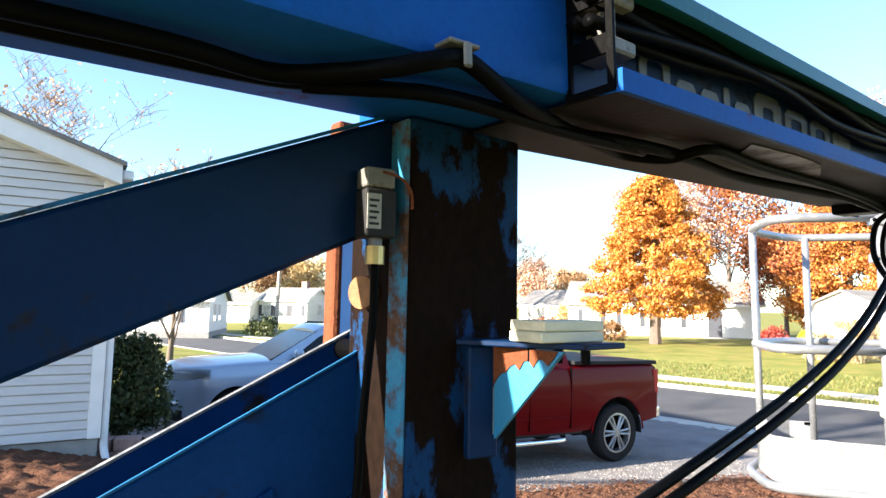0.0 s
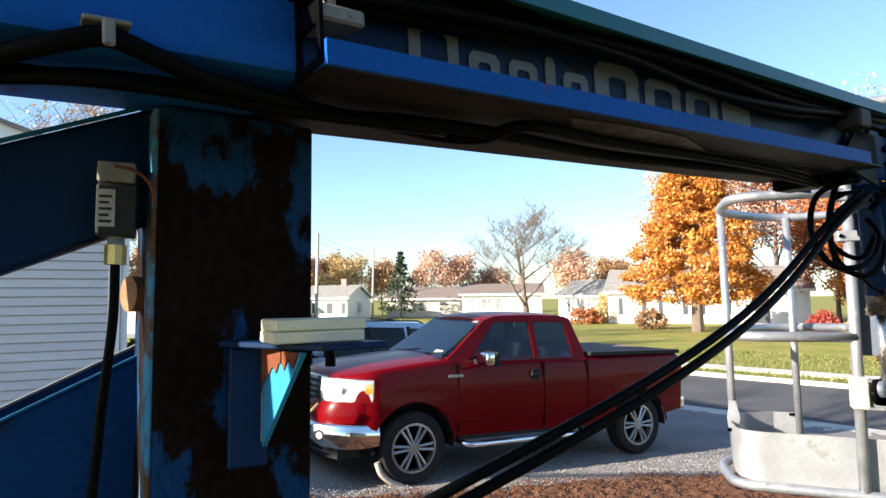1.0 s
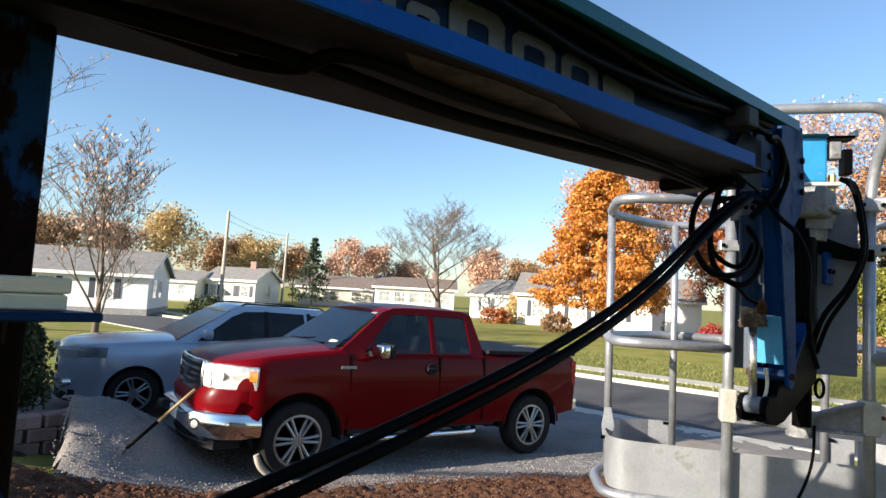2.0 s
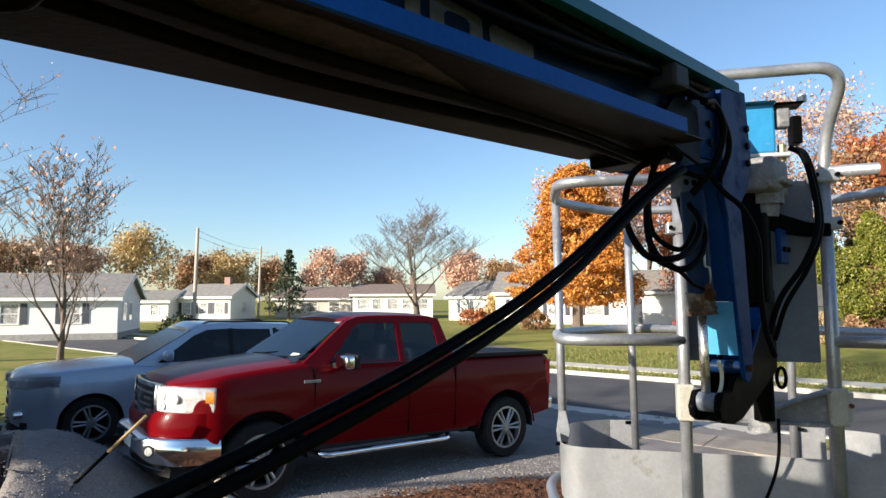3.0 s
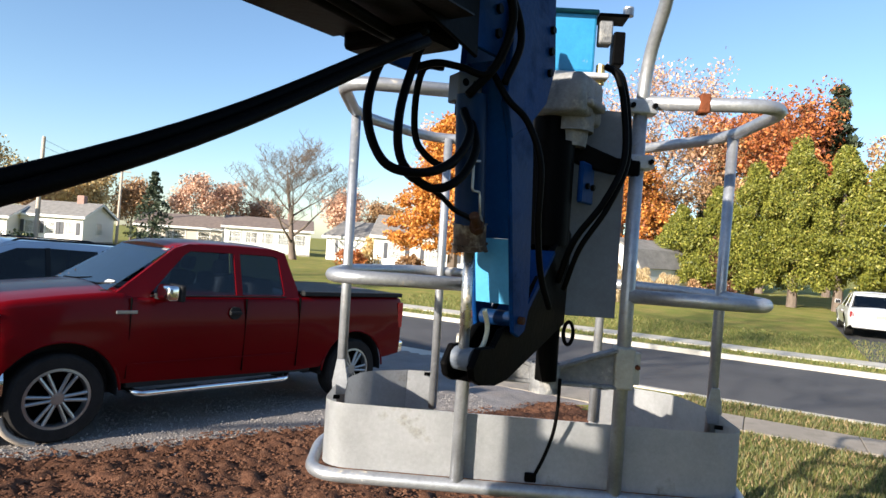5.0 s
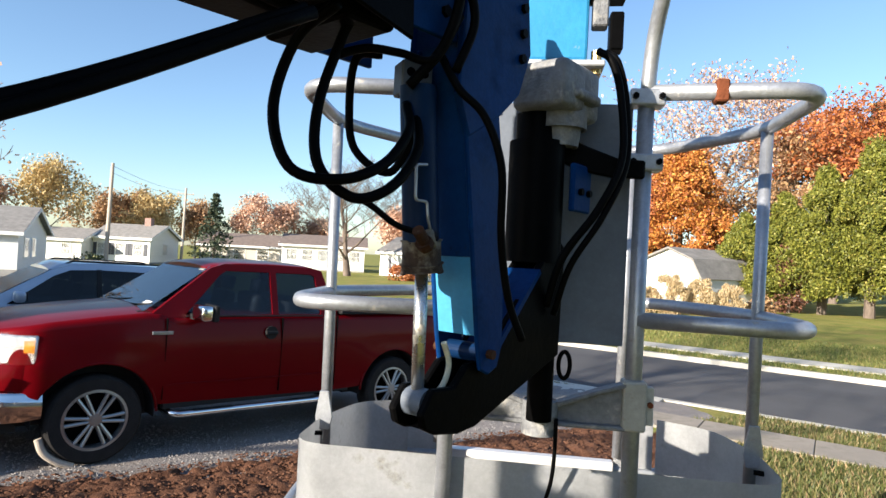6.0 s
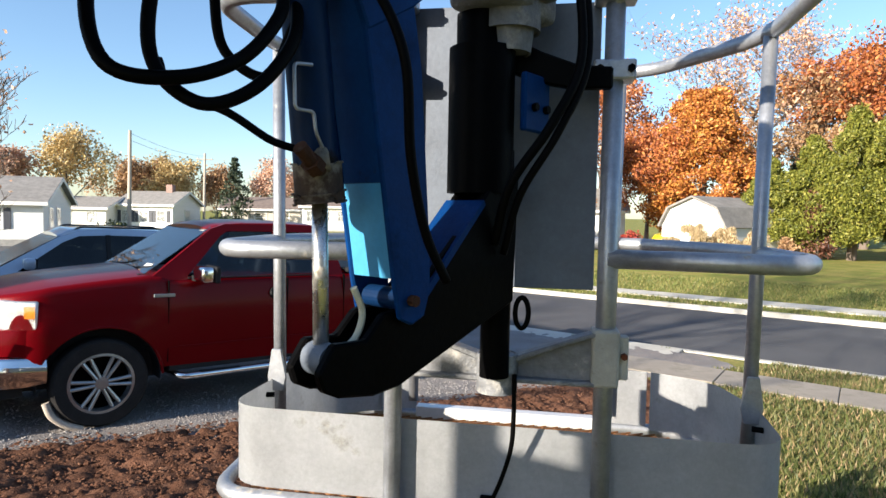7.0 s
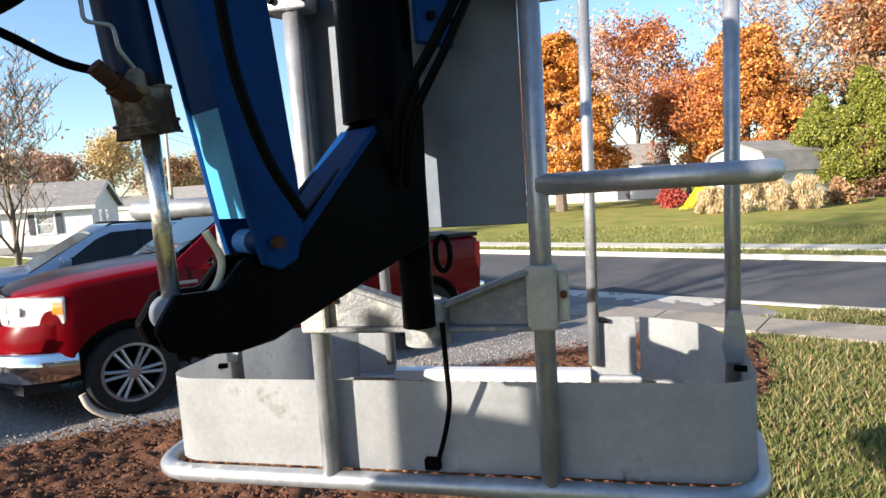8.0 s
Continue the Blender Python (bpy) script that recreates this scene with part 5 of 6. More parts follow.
        for xs in (-1.15, -2.2):
            part("step_pad", box(xs - 0.22, xs + 0.22, side * 1.0 - 0.03, side * 1.0 + 0.03, 0.42, 0.428, 0.003, 1), M_TRIM, step, "black tread pad")
        part("badge", box(-0.66, -0.45, side * 0.992 - 0.004, side * 0.992 + 0.008, 1.235, 1.27, 0.004, 1), M_ALLOY, car, "plain silver badge")
        part("crease", box(-2.66, -0.60, side * 0.985 - 0.004, side * 0.985 + 0.006, 0.70, 0.715, 0.003, 1), M_RED, car, "pressed line low on the doors")
        for xs, za, zb in ((-0.60, 0.56, 1.40), (-1.93, 0.54, 1.40), (-2.70, 0.54, 1.42)):
            part("door_gap", box(xs - 0.003, xs + 0.003, side * 0.955 - 0.01, side * 0.955 + 0.034, za, zb), M_BLACKSTEEL, car)
        part("sill", box(-2.95, -0.62, side * 0.915 - 0.04, side * 0.915 + 0.04, 0.45, 0.52, 0.012, 2), M_TRIM, car, "dark sill")
        for cx, r, lip in ((0, 0.555, 0.21), (-3.67, 0.55, 0.02)):
            b = bmesh.new()
            tube([(cx + r * math.cos(a), side * 0.984, HUB + r * math.sin(a)) for a in [math.pi * (lip + (0.98 - lip) * i / 22) for i in range(23)]], 0.014, 8, bm=b)
            part("arch_lip", b, M_RED, car, "flared wheel arch lip", smooth=True)
            liner = bmesh.new()
            rim = [(cx + 0.54 * math.cos(a), HUB + 0.54 * math.sin(a)) for a in [math.pi * (-0.02 + 1.04 * i / 20) for i in range(21)]]
            lo, hi = [[liner.verts.new((x, side * w, z)) for x, z in rim] for w in (0.62, 0.965)]
            for i in range(20):
                liner.faces.new((lo[i], lo[i + 1], hi[i + 1], hi[i]))
            part("arch_liner", liner, M_TRIM, car, "black wheel arch liner")
            part("wheel_well", prism([(cx + 0.62 * math.cos(a), 0.36 + 0.62 * math.sin(a)) for a in [math.pi * i / 16 for i in range(17)]], side * 0.42 - 0.26, side * 0.42 + 0.26, "y"), M_TRIM, car)
    ws = clear(part("windshield", pane4([(-0.40, 0.83, 1.462), (-0.40, -0.83, 1.462), (-1.12, -0.70, 1.955), (-1.12, 0.70, 1.955)], 0.006, 1), M_CARGLASS, car, "sloping windshield"))
    for ya, yb in ((0.12, 0.76), (-0.60, 0.06)):
        part("wiper", tube([(-0.43, ya, 1.485), (-0.44, (ya + yb) / 2, 1.50), (-0.50, yb, 1.535)], 0.010, 8), M_TRIM, ws, "black wiper")
    part("cowl", box(-0.46, -0.34, -0.82, 0.82, 1.44, 1.462, 0.008, 1), M_TRIM, car, "black cowl panel below the windshield")
    part("sticker", pane4([(-0.478, 0.70, 1.522), (-0.478, 0.50, 1.522), (-0.52, 0.50, 1.551), (-0.52, 0.70, 1.551)], 0.002, 1), M_PAPER, ws, "white paper sticker")
    part("sticker", pane4([(-1.05, 0.66, 1.912), (-1.05, 0.52, 1.912), (-1.10, 0.52, 1.946), (-1.10, 0.66, 1.946)], 0.002, 1), M_LABEL, ws, "pale inspection sticker")
    clear(part("rear_window", pane4([(-2.69, -0.80, 1.50), (-2.69, 0.80, 1.50), (-2.56, 0.66, 1.93), (-2.56, -0.66, 1.93)], 0.006, 1), M_CARGLASS, car, "rear window"))
    part("roof", shell([(-1.08, 1.945), (-1.20, 1.985), (-1.45, 2.015), (-1.9, 2.025), (-2.40, 2.015), (-2.56, 1.975)], [(-1.08, 1.925), (-1.3, 1.955), (-2.4, 1.96), (-2.56, 1.94)], 0.765, [], -2.56, -1.08, 0.035, shoulder=0.035, nose=0.05, tail=0.03), M_RED, car, "red roof panel", angle=40)
    for y in (-0.42, 0.42):
        seat(car, -1.55, y, 1.18)
    part("steering_wheel", tube([(-0.98 + 0.06 * math.sin(a), 0.42 + 0.18 * math.cos(a), 1.42 + 0.17 * math.sin(a)) for a in [2 * math.pi * i / 20 for i in range(20)]], 0.014, 8, True), M_SEAT, car, smooth=True)
    part("rear_bench", box(-2.46, -2.1, -0.72, 0.72, 1.10, 1.62, 0.06, 2), M_SEAT, car, "dark rear bench", angle=50)
    part("interior", box(-2.66, -0.5, -0.86, 0.86, 1.34, 1.40, 0.02, 1), M_TRIM, car, "dark interior")
    part("dashboard", box(-0.95, -0.50, -0.8, 0.8, 1.1, 1.46, 0.05, 2), M_SEAT, car, "dark dashboard", angle=50)
    grille = part("grille", bow(1.052, 0.535, 0.925, 1.262, 0.14, 0.06, lean=0.015), M_TRIM, car, "dark grille in a chrome surround", angle=40)
    for za, zb in ((0.925, 0.968), (1.222, 1.266)):
        part("surround", bow(1.078 - 0.02 * (za > 1), 0.535, za, zb, 0.03, 0.06), M_CHROME, grille, "chrome grille surround", angle=40)
    for side in (-1, 1):
        part("surround", prism([(1.028, side * 0.535), (1.040, side * 0.47), (1.0, side * 0.47), (0.99, side * 0.535)], 0.925, 1.262, "z", 0.006), M_CHROME, grille, "chrome grille surround", angle=40)
    for z in (1.03, 1.095, 1.16):
        part("grille_bar", bow(1.070 - 0.06 * (z - 1.03), 0.475, z - 0.014, z + 0.014, 0.014, 0.05), M_CHROME, grille)
    part("emblem", prism([(0.10 * math.cos(a), 1.10 + 0.045 * math.sin(a)) for a in [2 * math.pi * i / 24 for i in range(24)]], 1.05, 1.082, "x", 0.004), M_SHUTTER, grille, "plain oval emblem")
    bumper = part("front_bumper", shell([(1.17, 0.72), (1.12, 0.745), (0.90, 0.745), (0.60, 0.735), (0.46, 0.72)], [(1.17, 0.56), (1.10, 0.50), (0.9, 0.47), (0.60, 0.47), (0.46, 0.49)], 1.0, [], 0.46, 1.17, 0.008, step=0.03, shoulder=0.04, nose=0.36, tail=0.0), M_CHROME, car, "chrome front bumper", angle=40)
    part("valance", bow(1.07, 0.80, 0.34, 0.50, 0.3, 0.16, lean=-0.05), M_TRIM, bumper, "black plastic valance", angle=50)
    part("valance_lip", bow(1.10, 0.72, 0.395, 0.412, 0.02, 0.14), M_CHROME, bumper, "thin bright lip on the valance")
    for side in (-1, 1):
        fog, out = Vector((1.105, side * 0.712, 0.615)), Vector((0.78, side * 0.62, 0))
        fl = part("fog_lamp", cyl(fog - out * 0.1, fog + out * 0.012, 0.066, n=24), M_TRIM, bumper, "round fog lamp in a dark recess", angle=40)
        inner = fog + Vector((-0.006, side * 0.012, 0))
        part("fog_bowl", cyl(inner, inner + out * 0.016, 0.03, 0.042, n=24), M_BOWL, fl)
        clear(part("fog_lens", cyl(inner + out * 0.016, inner + out * 0.022, 0.043, n=24), M_LAMPGLASS, fl))
    part("number_plate", box(1.165, 1.178, -0.15, 0.15, 0.56, 0.69, 0.004, 1), M_PAPER, bumper, "plain plate")
    part("red_lower_trim", bow(1.09, 0.955, 0.75, 0.985, 0.14, 0.42, n=40, lean=0.05, power=5), M_RED, car, "red panel below the grille", angle=60)
    part("rear_bumper", box(-4.70, -4.50, -0.93, 0.93, 0.58, 0.77, 0.03, 3), M_CHROME, car, "chrome rear bumper", angle=50)
    part("bed_cover", box(-4.54, -2.78, -0.90, 0.90, 1.47, 1.495, 0.01, 2), M_TRIM, car, "black bed cover")
    for side in (-1, 1):
        part("bed_rail", box(-4.56, -2.76, side * 0.915 - 0.055, side * 0.915 + 0.055, 1.44, 1.50, 0.012, 2), M_TRIM, car, "black bed rail cap")
    part("chassis", box(-4.4, 0.6, -0.55, 0.55, 0.36, 0.56, 0.02, 1), M_TRIM, car, "dark underbody")
    for cx in (0.0, -3.67):
        for side in (-1, 1):
            wheel(car, cx, side * 0.845, HUB, 0.43, 0.27, 0.29, 6, side)
    return car


def suv(name, label, m, at, plate=True, low=False):
    car = thing(name, label, "car", at)
    if low:
        top = [(0.86, 0.62), (0.78, 0.70), (0.3, 0.80), (-0.35, 0.90), (-0.5, 0.88), (-2.5, 0.93), (-3.45, 0.95), (-3.60, 0.90)]
        bottom = [(0.86, 0.36), (0.6, 0.24), (-2.7, 0.24), (-3.3, 0.30), (-3.60, 0.42)]
        z0, zr, xb = 0.88, 1.42, -3.60
        front = [(-0.38, z0), (-1.20, zr - 0.05), (-1.50, zr), (-2.10, zr), (-2.45, zr - 0.05), (-3.10, z0 + 0.05), (-3.15, z0)]
        holes = [[(-0.70, z0 + 0.04), (-1.26, zr - 0.11), (-1.42, zr - 0.065), (-1.86, zr - 0.06), (-1.86, z0 + 0.03)], [(-1.91, z0 + 0.03), (-1.91, zr - 0.06), (-2.18, zr - 0.065), (-2.42, zr - 0.12), (-2.78, z0 + 0.06)]]
        back, rx = (-3.10, -2.42), -2.46
    else:
        top = [(0.90, 0.86), (0.87, 0.95), (0.78, 1.01), (0.50, 1.05), (0.10, 1.08), (-0.30, 1.105), (-0.50, 1.115), (-0.62, 1.09), (-2.9, 1.15), (-3.50, 1.14), (-3.60, 1.09)]
        bottom = [(0.90, 0.40), (0.6, 0.25), (-2.7, 0.26), (-3.3, 0.32), (-3.60, 0.45)]
        z0, zr, xb = 1.08, 1.65, -3.60
        front = [(-0.46, z0), (-1.28, zr - 0.085), (-1.52, zr - 0.012), (-1.9, zr), (-2.75, zr - 0.02), (-3.2, zr - 0.07), (-3.52, z0 + 0.14), (-3.54, z0)]
        holes = [[(-0.80, z0 + 0.035), (-1.32, zr - 0.16), (-1.52, zr - 0.075), (-1.86, zr - 0.062), (-1.86, z0 + 0.04)], [(-1.905, z0 + 0.04), (-1.905, zr - 0.062), (-2.52, zr - 0.075), (-2.58, z0 + 0.06)], [(-2.63, z0 + 0.06), (-2.57, zr - 0.078), (-3.02, zr - 0.11), (-3.30, z0 + 0.16), (-3.28, z0 + 0.09)]]
        back, rx = (-3.52, -3.24), -3.26
    part("body", shell(top, bottom, 0.925, [(0.0, 0.40), (-2.70, 0.40)], xb, top[0][0], 0.055, nose=0.55, tail=0.12, shoulder=0.10, hub=0.36), m, car, "glossy body", angle=35)
    wb, wt = (-0.36, -1.22) if low else (-0.48, -1.30)
    for side in (-1, 1):
        part("cabin_side", side_frame(front, holes, side, 0.86, 0.34, z0), m, car, angle=40)
        for h in holes:
            clear(part("side_window", window_side(h, side, 0.852, 0.34, z0), M_DARKGLASS, car, "dark tinted side window"))
        for (xa, _), hh in zip([(h[0][0], 0) for h in holes[1:]], holes[1:]):
            part("pillar", window_side([(xa - 0.005, z0 + 0.03), (xa - 0.005, zr - 0.055), (xa + 0.055, zr - 0.055), (xa + 0.055, z0 + 0.03)], side, 0.866, 0.34, z0), M_TRIM, car, "black door pillar")
        mx = 0.0 if low else -0.22
        mir = part("mirror", box(mx - 0.76, mx - 0.62, side * 0.98 - 0.09, side * 0.98 + 0.10, z0 + 0.07, z0 + 0.22, 0.045, 3), m, car, "door mirror", angle=60)
        part("mirror_face", box(mx - 0.772, mx - 0.758, side * 0.98 - 0.07, side * 0.98 + 0.08, z0 + 0.085, z0 + 0.205, 0.004, 1), M_TRIM, mir)
        zl = 0.83 if not low else 0.56
        lamp = part("headlight", prism([(0.925, side * 0.40), (0.845, side * 0.575), (0.715, side * 0.745), (0.40, side * 0.925), (0.40, side * 0.80), (0.60, side * 0.40)], zl, zl + 0.13, "z", 0.02), M_REFLECTOR, car, "clear swept-back headlight", angle=40)
        outer = [(0.945, side * 0.40), (0.865, side * 0.59), (0.735, side * 0.765), (0.40, side * 0.95)]
        lensb = bmesh.new()
        grid = [[lensb.verts.new((x - 0.015 * k / 3, y - 0.01 * side * k / 3, zl - 0.005 + 0.145 * k / 3 + 0.012 * i)) for k in range(4)] for i, (x, y) in enumerate(outer)]
        for A, B in zip(grid, grid[1:]):
            for k in range(3):
                lensb.faces.new((A[k], A[k + 1], B[k + 1], B[k]))
        bmesh.ops.solidify(lensb, geom=lensb.faces[:], thickness=0.005)
        clear(part("lens", lensb, M_LAMPGLASS, lamp, angle=40))
        part("tail_light", box(xb + 0.0, xb + 0.26, side * 0.78 - 0.06, side * 0.78 + 0.075, z0 - 0.22, z0 - 0.04, 0.02, 2), M_REDLENS, car, "red tail light")
        part("door_handle", box(-1.72, -1.55, side * 0.93 - 0.01, side * 0.93 + 0.02, z0 - 0.13, z0 - 0.10, 0.006, 2), m, car)
        part("sill_trim", box(-2.25, -0.45, side * 0.895 - 0.02, side * 0.895 + 0.02, 0.24, 0.36, 0.01, 2), M_TRIM, car, "black plastic sill")
        if not low:
            part("fog_lamp", cyl((0.70, side * 0.58, 0.50), (0.86, side * 0.60, 0.50), 0.055, n=16), M_CHROME, car, "small fog lamp")
            part("roof_rail", tube(rounded([(-1.45, side * 0.60, zr - 0.01), (-1.55, side * 0.60, zr + 0.05), (-2.85, side * 0.60, zr + 0.04), (-2.98, side * 0.60, zr - 0.03)], 0.05), 0.014, 8), M_TRIM, car, "black roof rail", smooth=True)
        for cx in (0, -2.70):
            liner = bmesh.new()
            rim = [(cx + 0.395 * math.cos(a), 0.36 + 0.395 * math.sin(a)) for a in [math.pi * (-0.02 + 1.04 * i / 18) for i in range(19)]]
            lo, hi = [[liner.verts.new((x, side * w, z)) for x, z in rim] for w in (0.58, 0.895)]
            for i in range(18):
                liner.faces.new((lo[i], lo[i + 1], hi[i + 1], hi[i]))
            part("arch_liner", liner, M_TRIM, car, "black wheel arch liner")
            part("wheel_well", prism([(cx + 0.47 * math.cos(a), 0.30 + 0.47 * math.sin(a)) for a in [math.pi * i / 16 for i in range(17)]], side * 0.58 - 0.03, side * 0.58 + 0.03, "y"), M_TRIM, car)
    clear(part("windshield", pane4([(wb, 0.79, z0 + 0.02), (wb, -0.79, z0 + 0.02), (wt, -0.66, zr - 0.075), (wt, 0.66, zr - 0.075)], 0.006, 1), M_SOFTGLASS, car, "sloping windshield"))
    clear(part("rear_window", pane4([(back[0], -0.74, z0 + 0.10), (back[0], 0.74, z0 + 0.10), (back[1], 0.62, zr - 0.06), (back[1], -0.62, zr - 0.06)], 0.006, 1), M_DARKGLASS, car, "rear window"))
    part("roof", shell([(wt + 0.03, zr - 0.07), (-1.42, zr + 0.012), (-2.0, zr + 0.03), (rx + 0.35, zr + 0.0), (rx, zr - 0.05)], [(wt + 0.03, zr - 0.10), (-1.42, zr - 0.045), (rx + 0.3, zr - 0.055), (rx, zr - 0.08)], 0.69, [], rx, wt + 0.03, 0.03, shoulder=0.03, nose=0.04, tail=0.03), m, car, "roof panel", angle=40)
    for y in (-0.38, 0.38):
        seat(car, -1.4, y, z0 - 0.16)
    part("interior", box(back[0] + 0.15, -0.5, -0.80, 0.80, z0 - 0.05, z0 + 0.02, 0.02, 1), M_TRIM, car, "dark interior")
    part("dashboard", box(-1.0, wb - 0.10, -0.76, 0.76, z0 - 0.10, z0 + 0.075, 0.03, 2), M_SEAT, car, "dark dashboard", angle=50)
    k = 1.0 if not low else 0.85
    grille = part("grille", bow(0.915, 0.40, 0.60 * k, 0.80 * k, 0.10, 0.05, lean=0.02), M_TRIM, car, "black grille", angle=50)
    part("grille_bar", bow(0.925, 0.40, 0.69 * k, 0.72 * k, 0.03, 0.05), M_CHROME, grille)
    part("lower_bumper", bow(0.89, 0.70, 0.24, 0.40 * k, 0.25, 0.16), M_TRIM, car, "black lower bumper", angle=50)
    if plate:
        part("number_plate", box(0.90, 0.915, -0.15, 0.15, 0.42, 0.53, 0.004, 1), M_PAPER, car, "plain plate")
    if low:
        part("number_plate", box(xb - 0.02, xb - 0.005, -0.15, 0.15, 0.66, 0.78, 0.004, 1), M_LABEL, car, "plain rear plate")
        part("rear_bumper", box(xb - 0.06, xb + 0.3, -0.80, 0.80, 0.32, 0.56, 0.06, 3), m, car, "rear bumper", angle=50)
    part("chassis", box(-3.3, 0.5, -0.6, 0.6, 0.24, 0.45, 0.02, 1), M_TRIM, car, "dark underbody")
    for cx in (0.0, -2.70):
        for side in (-1, 1):
            wheel(car, cx, side * 0.79, 0.355, 0.355, 0.22, 0.235, 5, side)
    return car


pickup()
suv("suv", "silver-blue SUV with black roof rails parked beside the pickup", M_SILVER, pose(-4.17, 10.98, 0.02, 0, -1.2, 211.5) @ Matrix.Scale(1.1, 4))
suv("white_car", "white sedan parked on a dark driveway across the road", M_WHITECAR, pose(24.9, 19.2, -0.05, 0, 0, 44) @ Matrix.Scale(1.1, 4), low=True)

# shovel leaning on the gravel heap against the truck
tool = thing("shovel", "long wooden-handled tool leaning from the gravel heap to the truck", "shovel", pose(-1.723, 6.891, 1.08))
TO = Vector((-0.59, -0.147, -0.60))
part("handle", tube([Vector((0, 0, 0)), TO * 0.55], 0.016, 10), M_WOOD, tool, "pale wooden handle", smooth=True)
part("shaft", tube([TO * 0.54, TO * 0.85, TO * 1.0], 0.018, 10), M_BLACKSTEEL, tool, "black steel shaft", smooth=True)
part("blade", prism([(-0.10, 0.0), (0.10, 0.0), (0.09, -0.2), (0.0, -0.28), (-0.09, -0.2)], -0.003, 0.003, "y"), M_BLACKSTEEL, tool, at=Matrix.Translation(TO * 0.98) @ pose(0, 0, 0, 30, 0, 105))
chock = tube(spline([(0.16, 0.0, 0.035), (0.30, -0.01, 0.10), (0.405, -0.02, 0.20), (0.45, -0.035, 0.33)]), 0.034, 10)
solo("wheel_chock", chock, M_POLE, "short weathered log wedged against the truck's front tyre", "log", pose(-1.211, 8.288, 0.0, 0, 0, 211.25) @ Matrix.Translation((0, 0.95, 0)), angle=40)


# ---- houses ----
def window(parent, x, z, w, h, y, shutters=False, name="window"):
    """A sash window in the wall that faces -y of the house's own frame."""
    fr = part(name, prism([(x - w / 2 - 0.09, z - 0.09), (x + w / 2 + 0.09, z - 0.09), (x + w / 2 + 0.09, z + h + 0.09), (x - w / 2 - 0.09, z + h + 0.09)], y - 0.05, y + 0.06, "y", holes=[[(x - w / 2, z), (x + w / 2, z), (x + w / 2, z + h), (x - w / 2, z + h)]]), M_WHITE, parent, "white sash window")
    part("pane", box(x - w / 2, x + w / 2, y + 0.0, y + 0.012, z, z + h), M_GLASS, fr)
    part("room", box(x - w / 2, x + w / 2, y + 0.02, y + 0.05, z, z + h), M_CURTAIN, fr)
    part("rail", box(x - w / 2, x + w / 2, y - 0.03, y, z + h / 2 - 0.03, z + h / 2 + 0.03), M_WHITE, fr)
    if shutters:
        for d in (-1, 1):
            part("shutter", box(x + d * (w / 2 + 0.30) - 0.18, x + d * (w / 2 + 0.30) + 0.18, y - 0.05, y, z - 0.05, z + h + 0.05, 0.01, 1), M_SHUTTER, fr)
    return fr


def house(label, at, length, depth, wall_h, roof_h, wall_m, roof_m, wins=(), gable_wins=(), door=None, chimney=None, base=0.35, garage=None, over=0.35, name="house"):
    """A gabled house; its long front faces -y, its ridge runs along x; the origin is the middle of its front foot."""
    h = thing(name, label, name, at)
    part("wall", prism([(0, -1.0), (depth, -1.0), (depth, wall_h), (depth / 2, wall_h + roof_h), (0, wall_h)], -length / 2, length / 2, "x"), wall_m, h)
    part("foundation", box(-length / 2 - 0.03, length / 2 + 0.03, -0.03, depth + 0.03, -1.0, base), M_FOUND, h)
    sl = roof_h / (depth / 2)
    part("roof", prism([(-over, wall_h - over * sl + 0.02), (depth / 2, wall_h + roof_h + 0.02), (depth + over, wall_h - over * sl + 0.02), (depth + over, wall_h - over * sl + 0.2), (depth / 2, wall_h + roof_h + 0.2), (-over, wall_h - over * sl + 0.2)], -length / 2 - over, length / 2 + over, "x"), roof_m, h, "shingle roof")
    for d in (-1, 1):
        x = d * (length / 2 + over)
        part("rake_board", prism([(-over, wall_h - over * sl - 0.05), (depth / 2, wall_h + roof_h - 0.05), (depth + over, wall_h - over * sl - 0.05), (depth + over, wall_h - over * sl + 0.17), (depth / 2, wall_h + roof_h + 0.17), (-over, wall_h - over * sl + 0.17)], x - 0.02, x + 0.02, "x"), M_WHITE, h)
    part("fascia", box(-length / 2 - over, length / 2 + over, -over - 0.06, -over - 0.005, wall_h - over * sl - 0.05, wall_h - over * sl + 0.17), M_WHITE, h)
    for x, z, w, hh, sh in wins:
        window(h, x, z, w, hh, 0.0, sh)
    for side, y, z, w, hh in gable_wins:
        x = side * length / 2
        g = part("window", box(x - 0.06, x + 0.06, y - w / 2 - 0.08, y + w / 2 + 0.08, z - 0.08, z + hh + 0.08, 0.01, 1), M_WHITE, h, "gable window")
        part("pane", box(x + side * 0.061 - 0.004, x + side * 0.061 + 0.004, y - w / 2, y + w / 2, z, z + hh), M_GLASS, g)
    if door:
        d = part("door", box(door - 0.5, door + 0.5, -0.06, 0.02, base, base + 2.1, 0.01, 1), M_SHUTTER, h, "front door")
        part("step", box(door - 0.9, door + 0.9, -1.1, -0.04, -0.4, base - 0.05, 0.02, 1), M_CONCRETE, d)
    if garage:
        g = part("garage_door", box(garage - 1.3, garage + 1.3, -0.05, 0.02, 0.02, 2.1, 0.01, 1), M_WHITE, h, "panelled garage door")
        for k in range(4):
            part("door_panel", box(garage - 1.22, garage + 1.22, -0.075, -0.05, 0.08 + 0.51 * k, 0.52 + 0.51 * k, 0.01, 1), M_WHITE, g)
    if chimney is not None:
        part("chimney", box(chimney - 0.35, chimney + 0.35, depth / 2 - 0.3, depth / 2 + 0.3, wall_h, wall_h + roof_h + 0.9, 0.02, 1), M_BLOCK, h, "brick chimney")
    return h


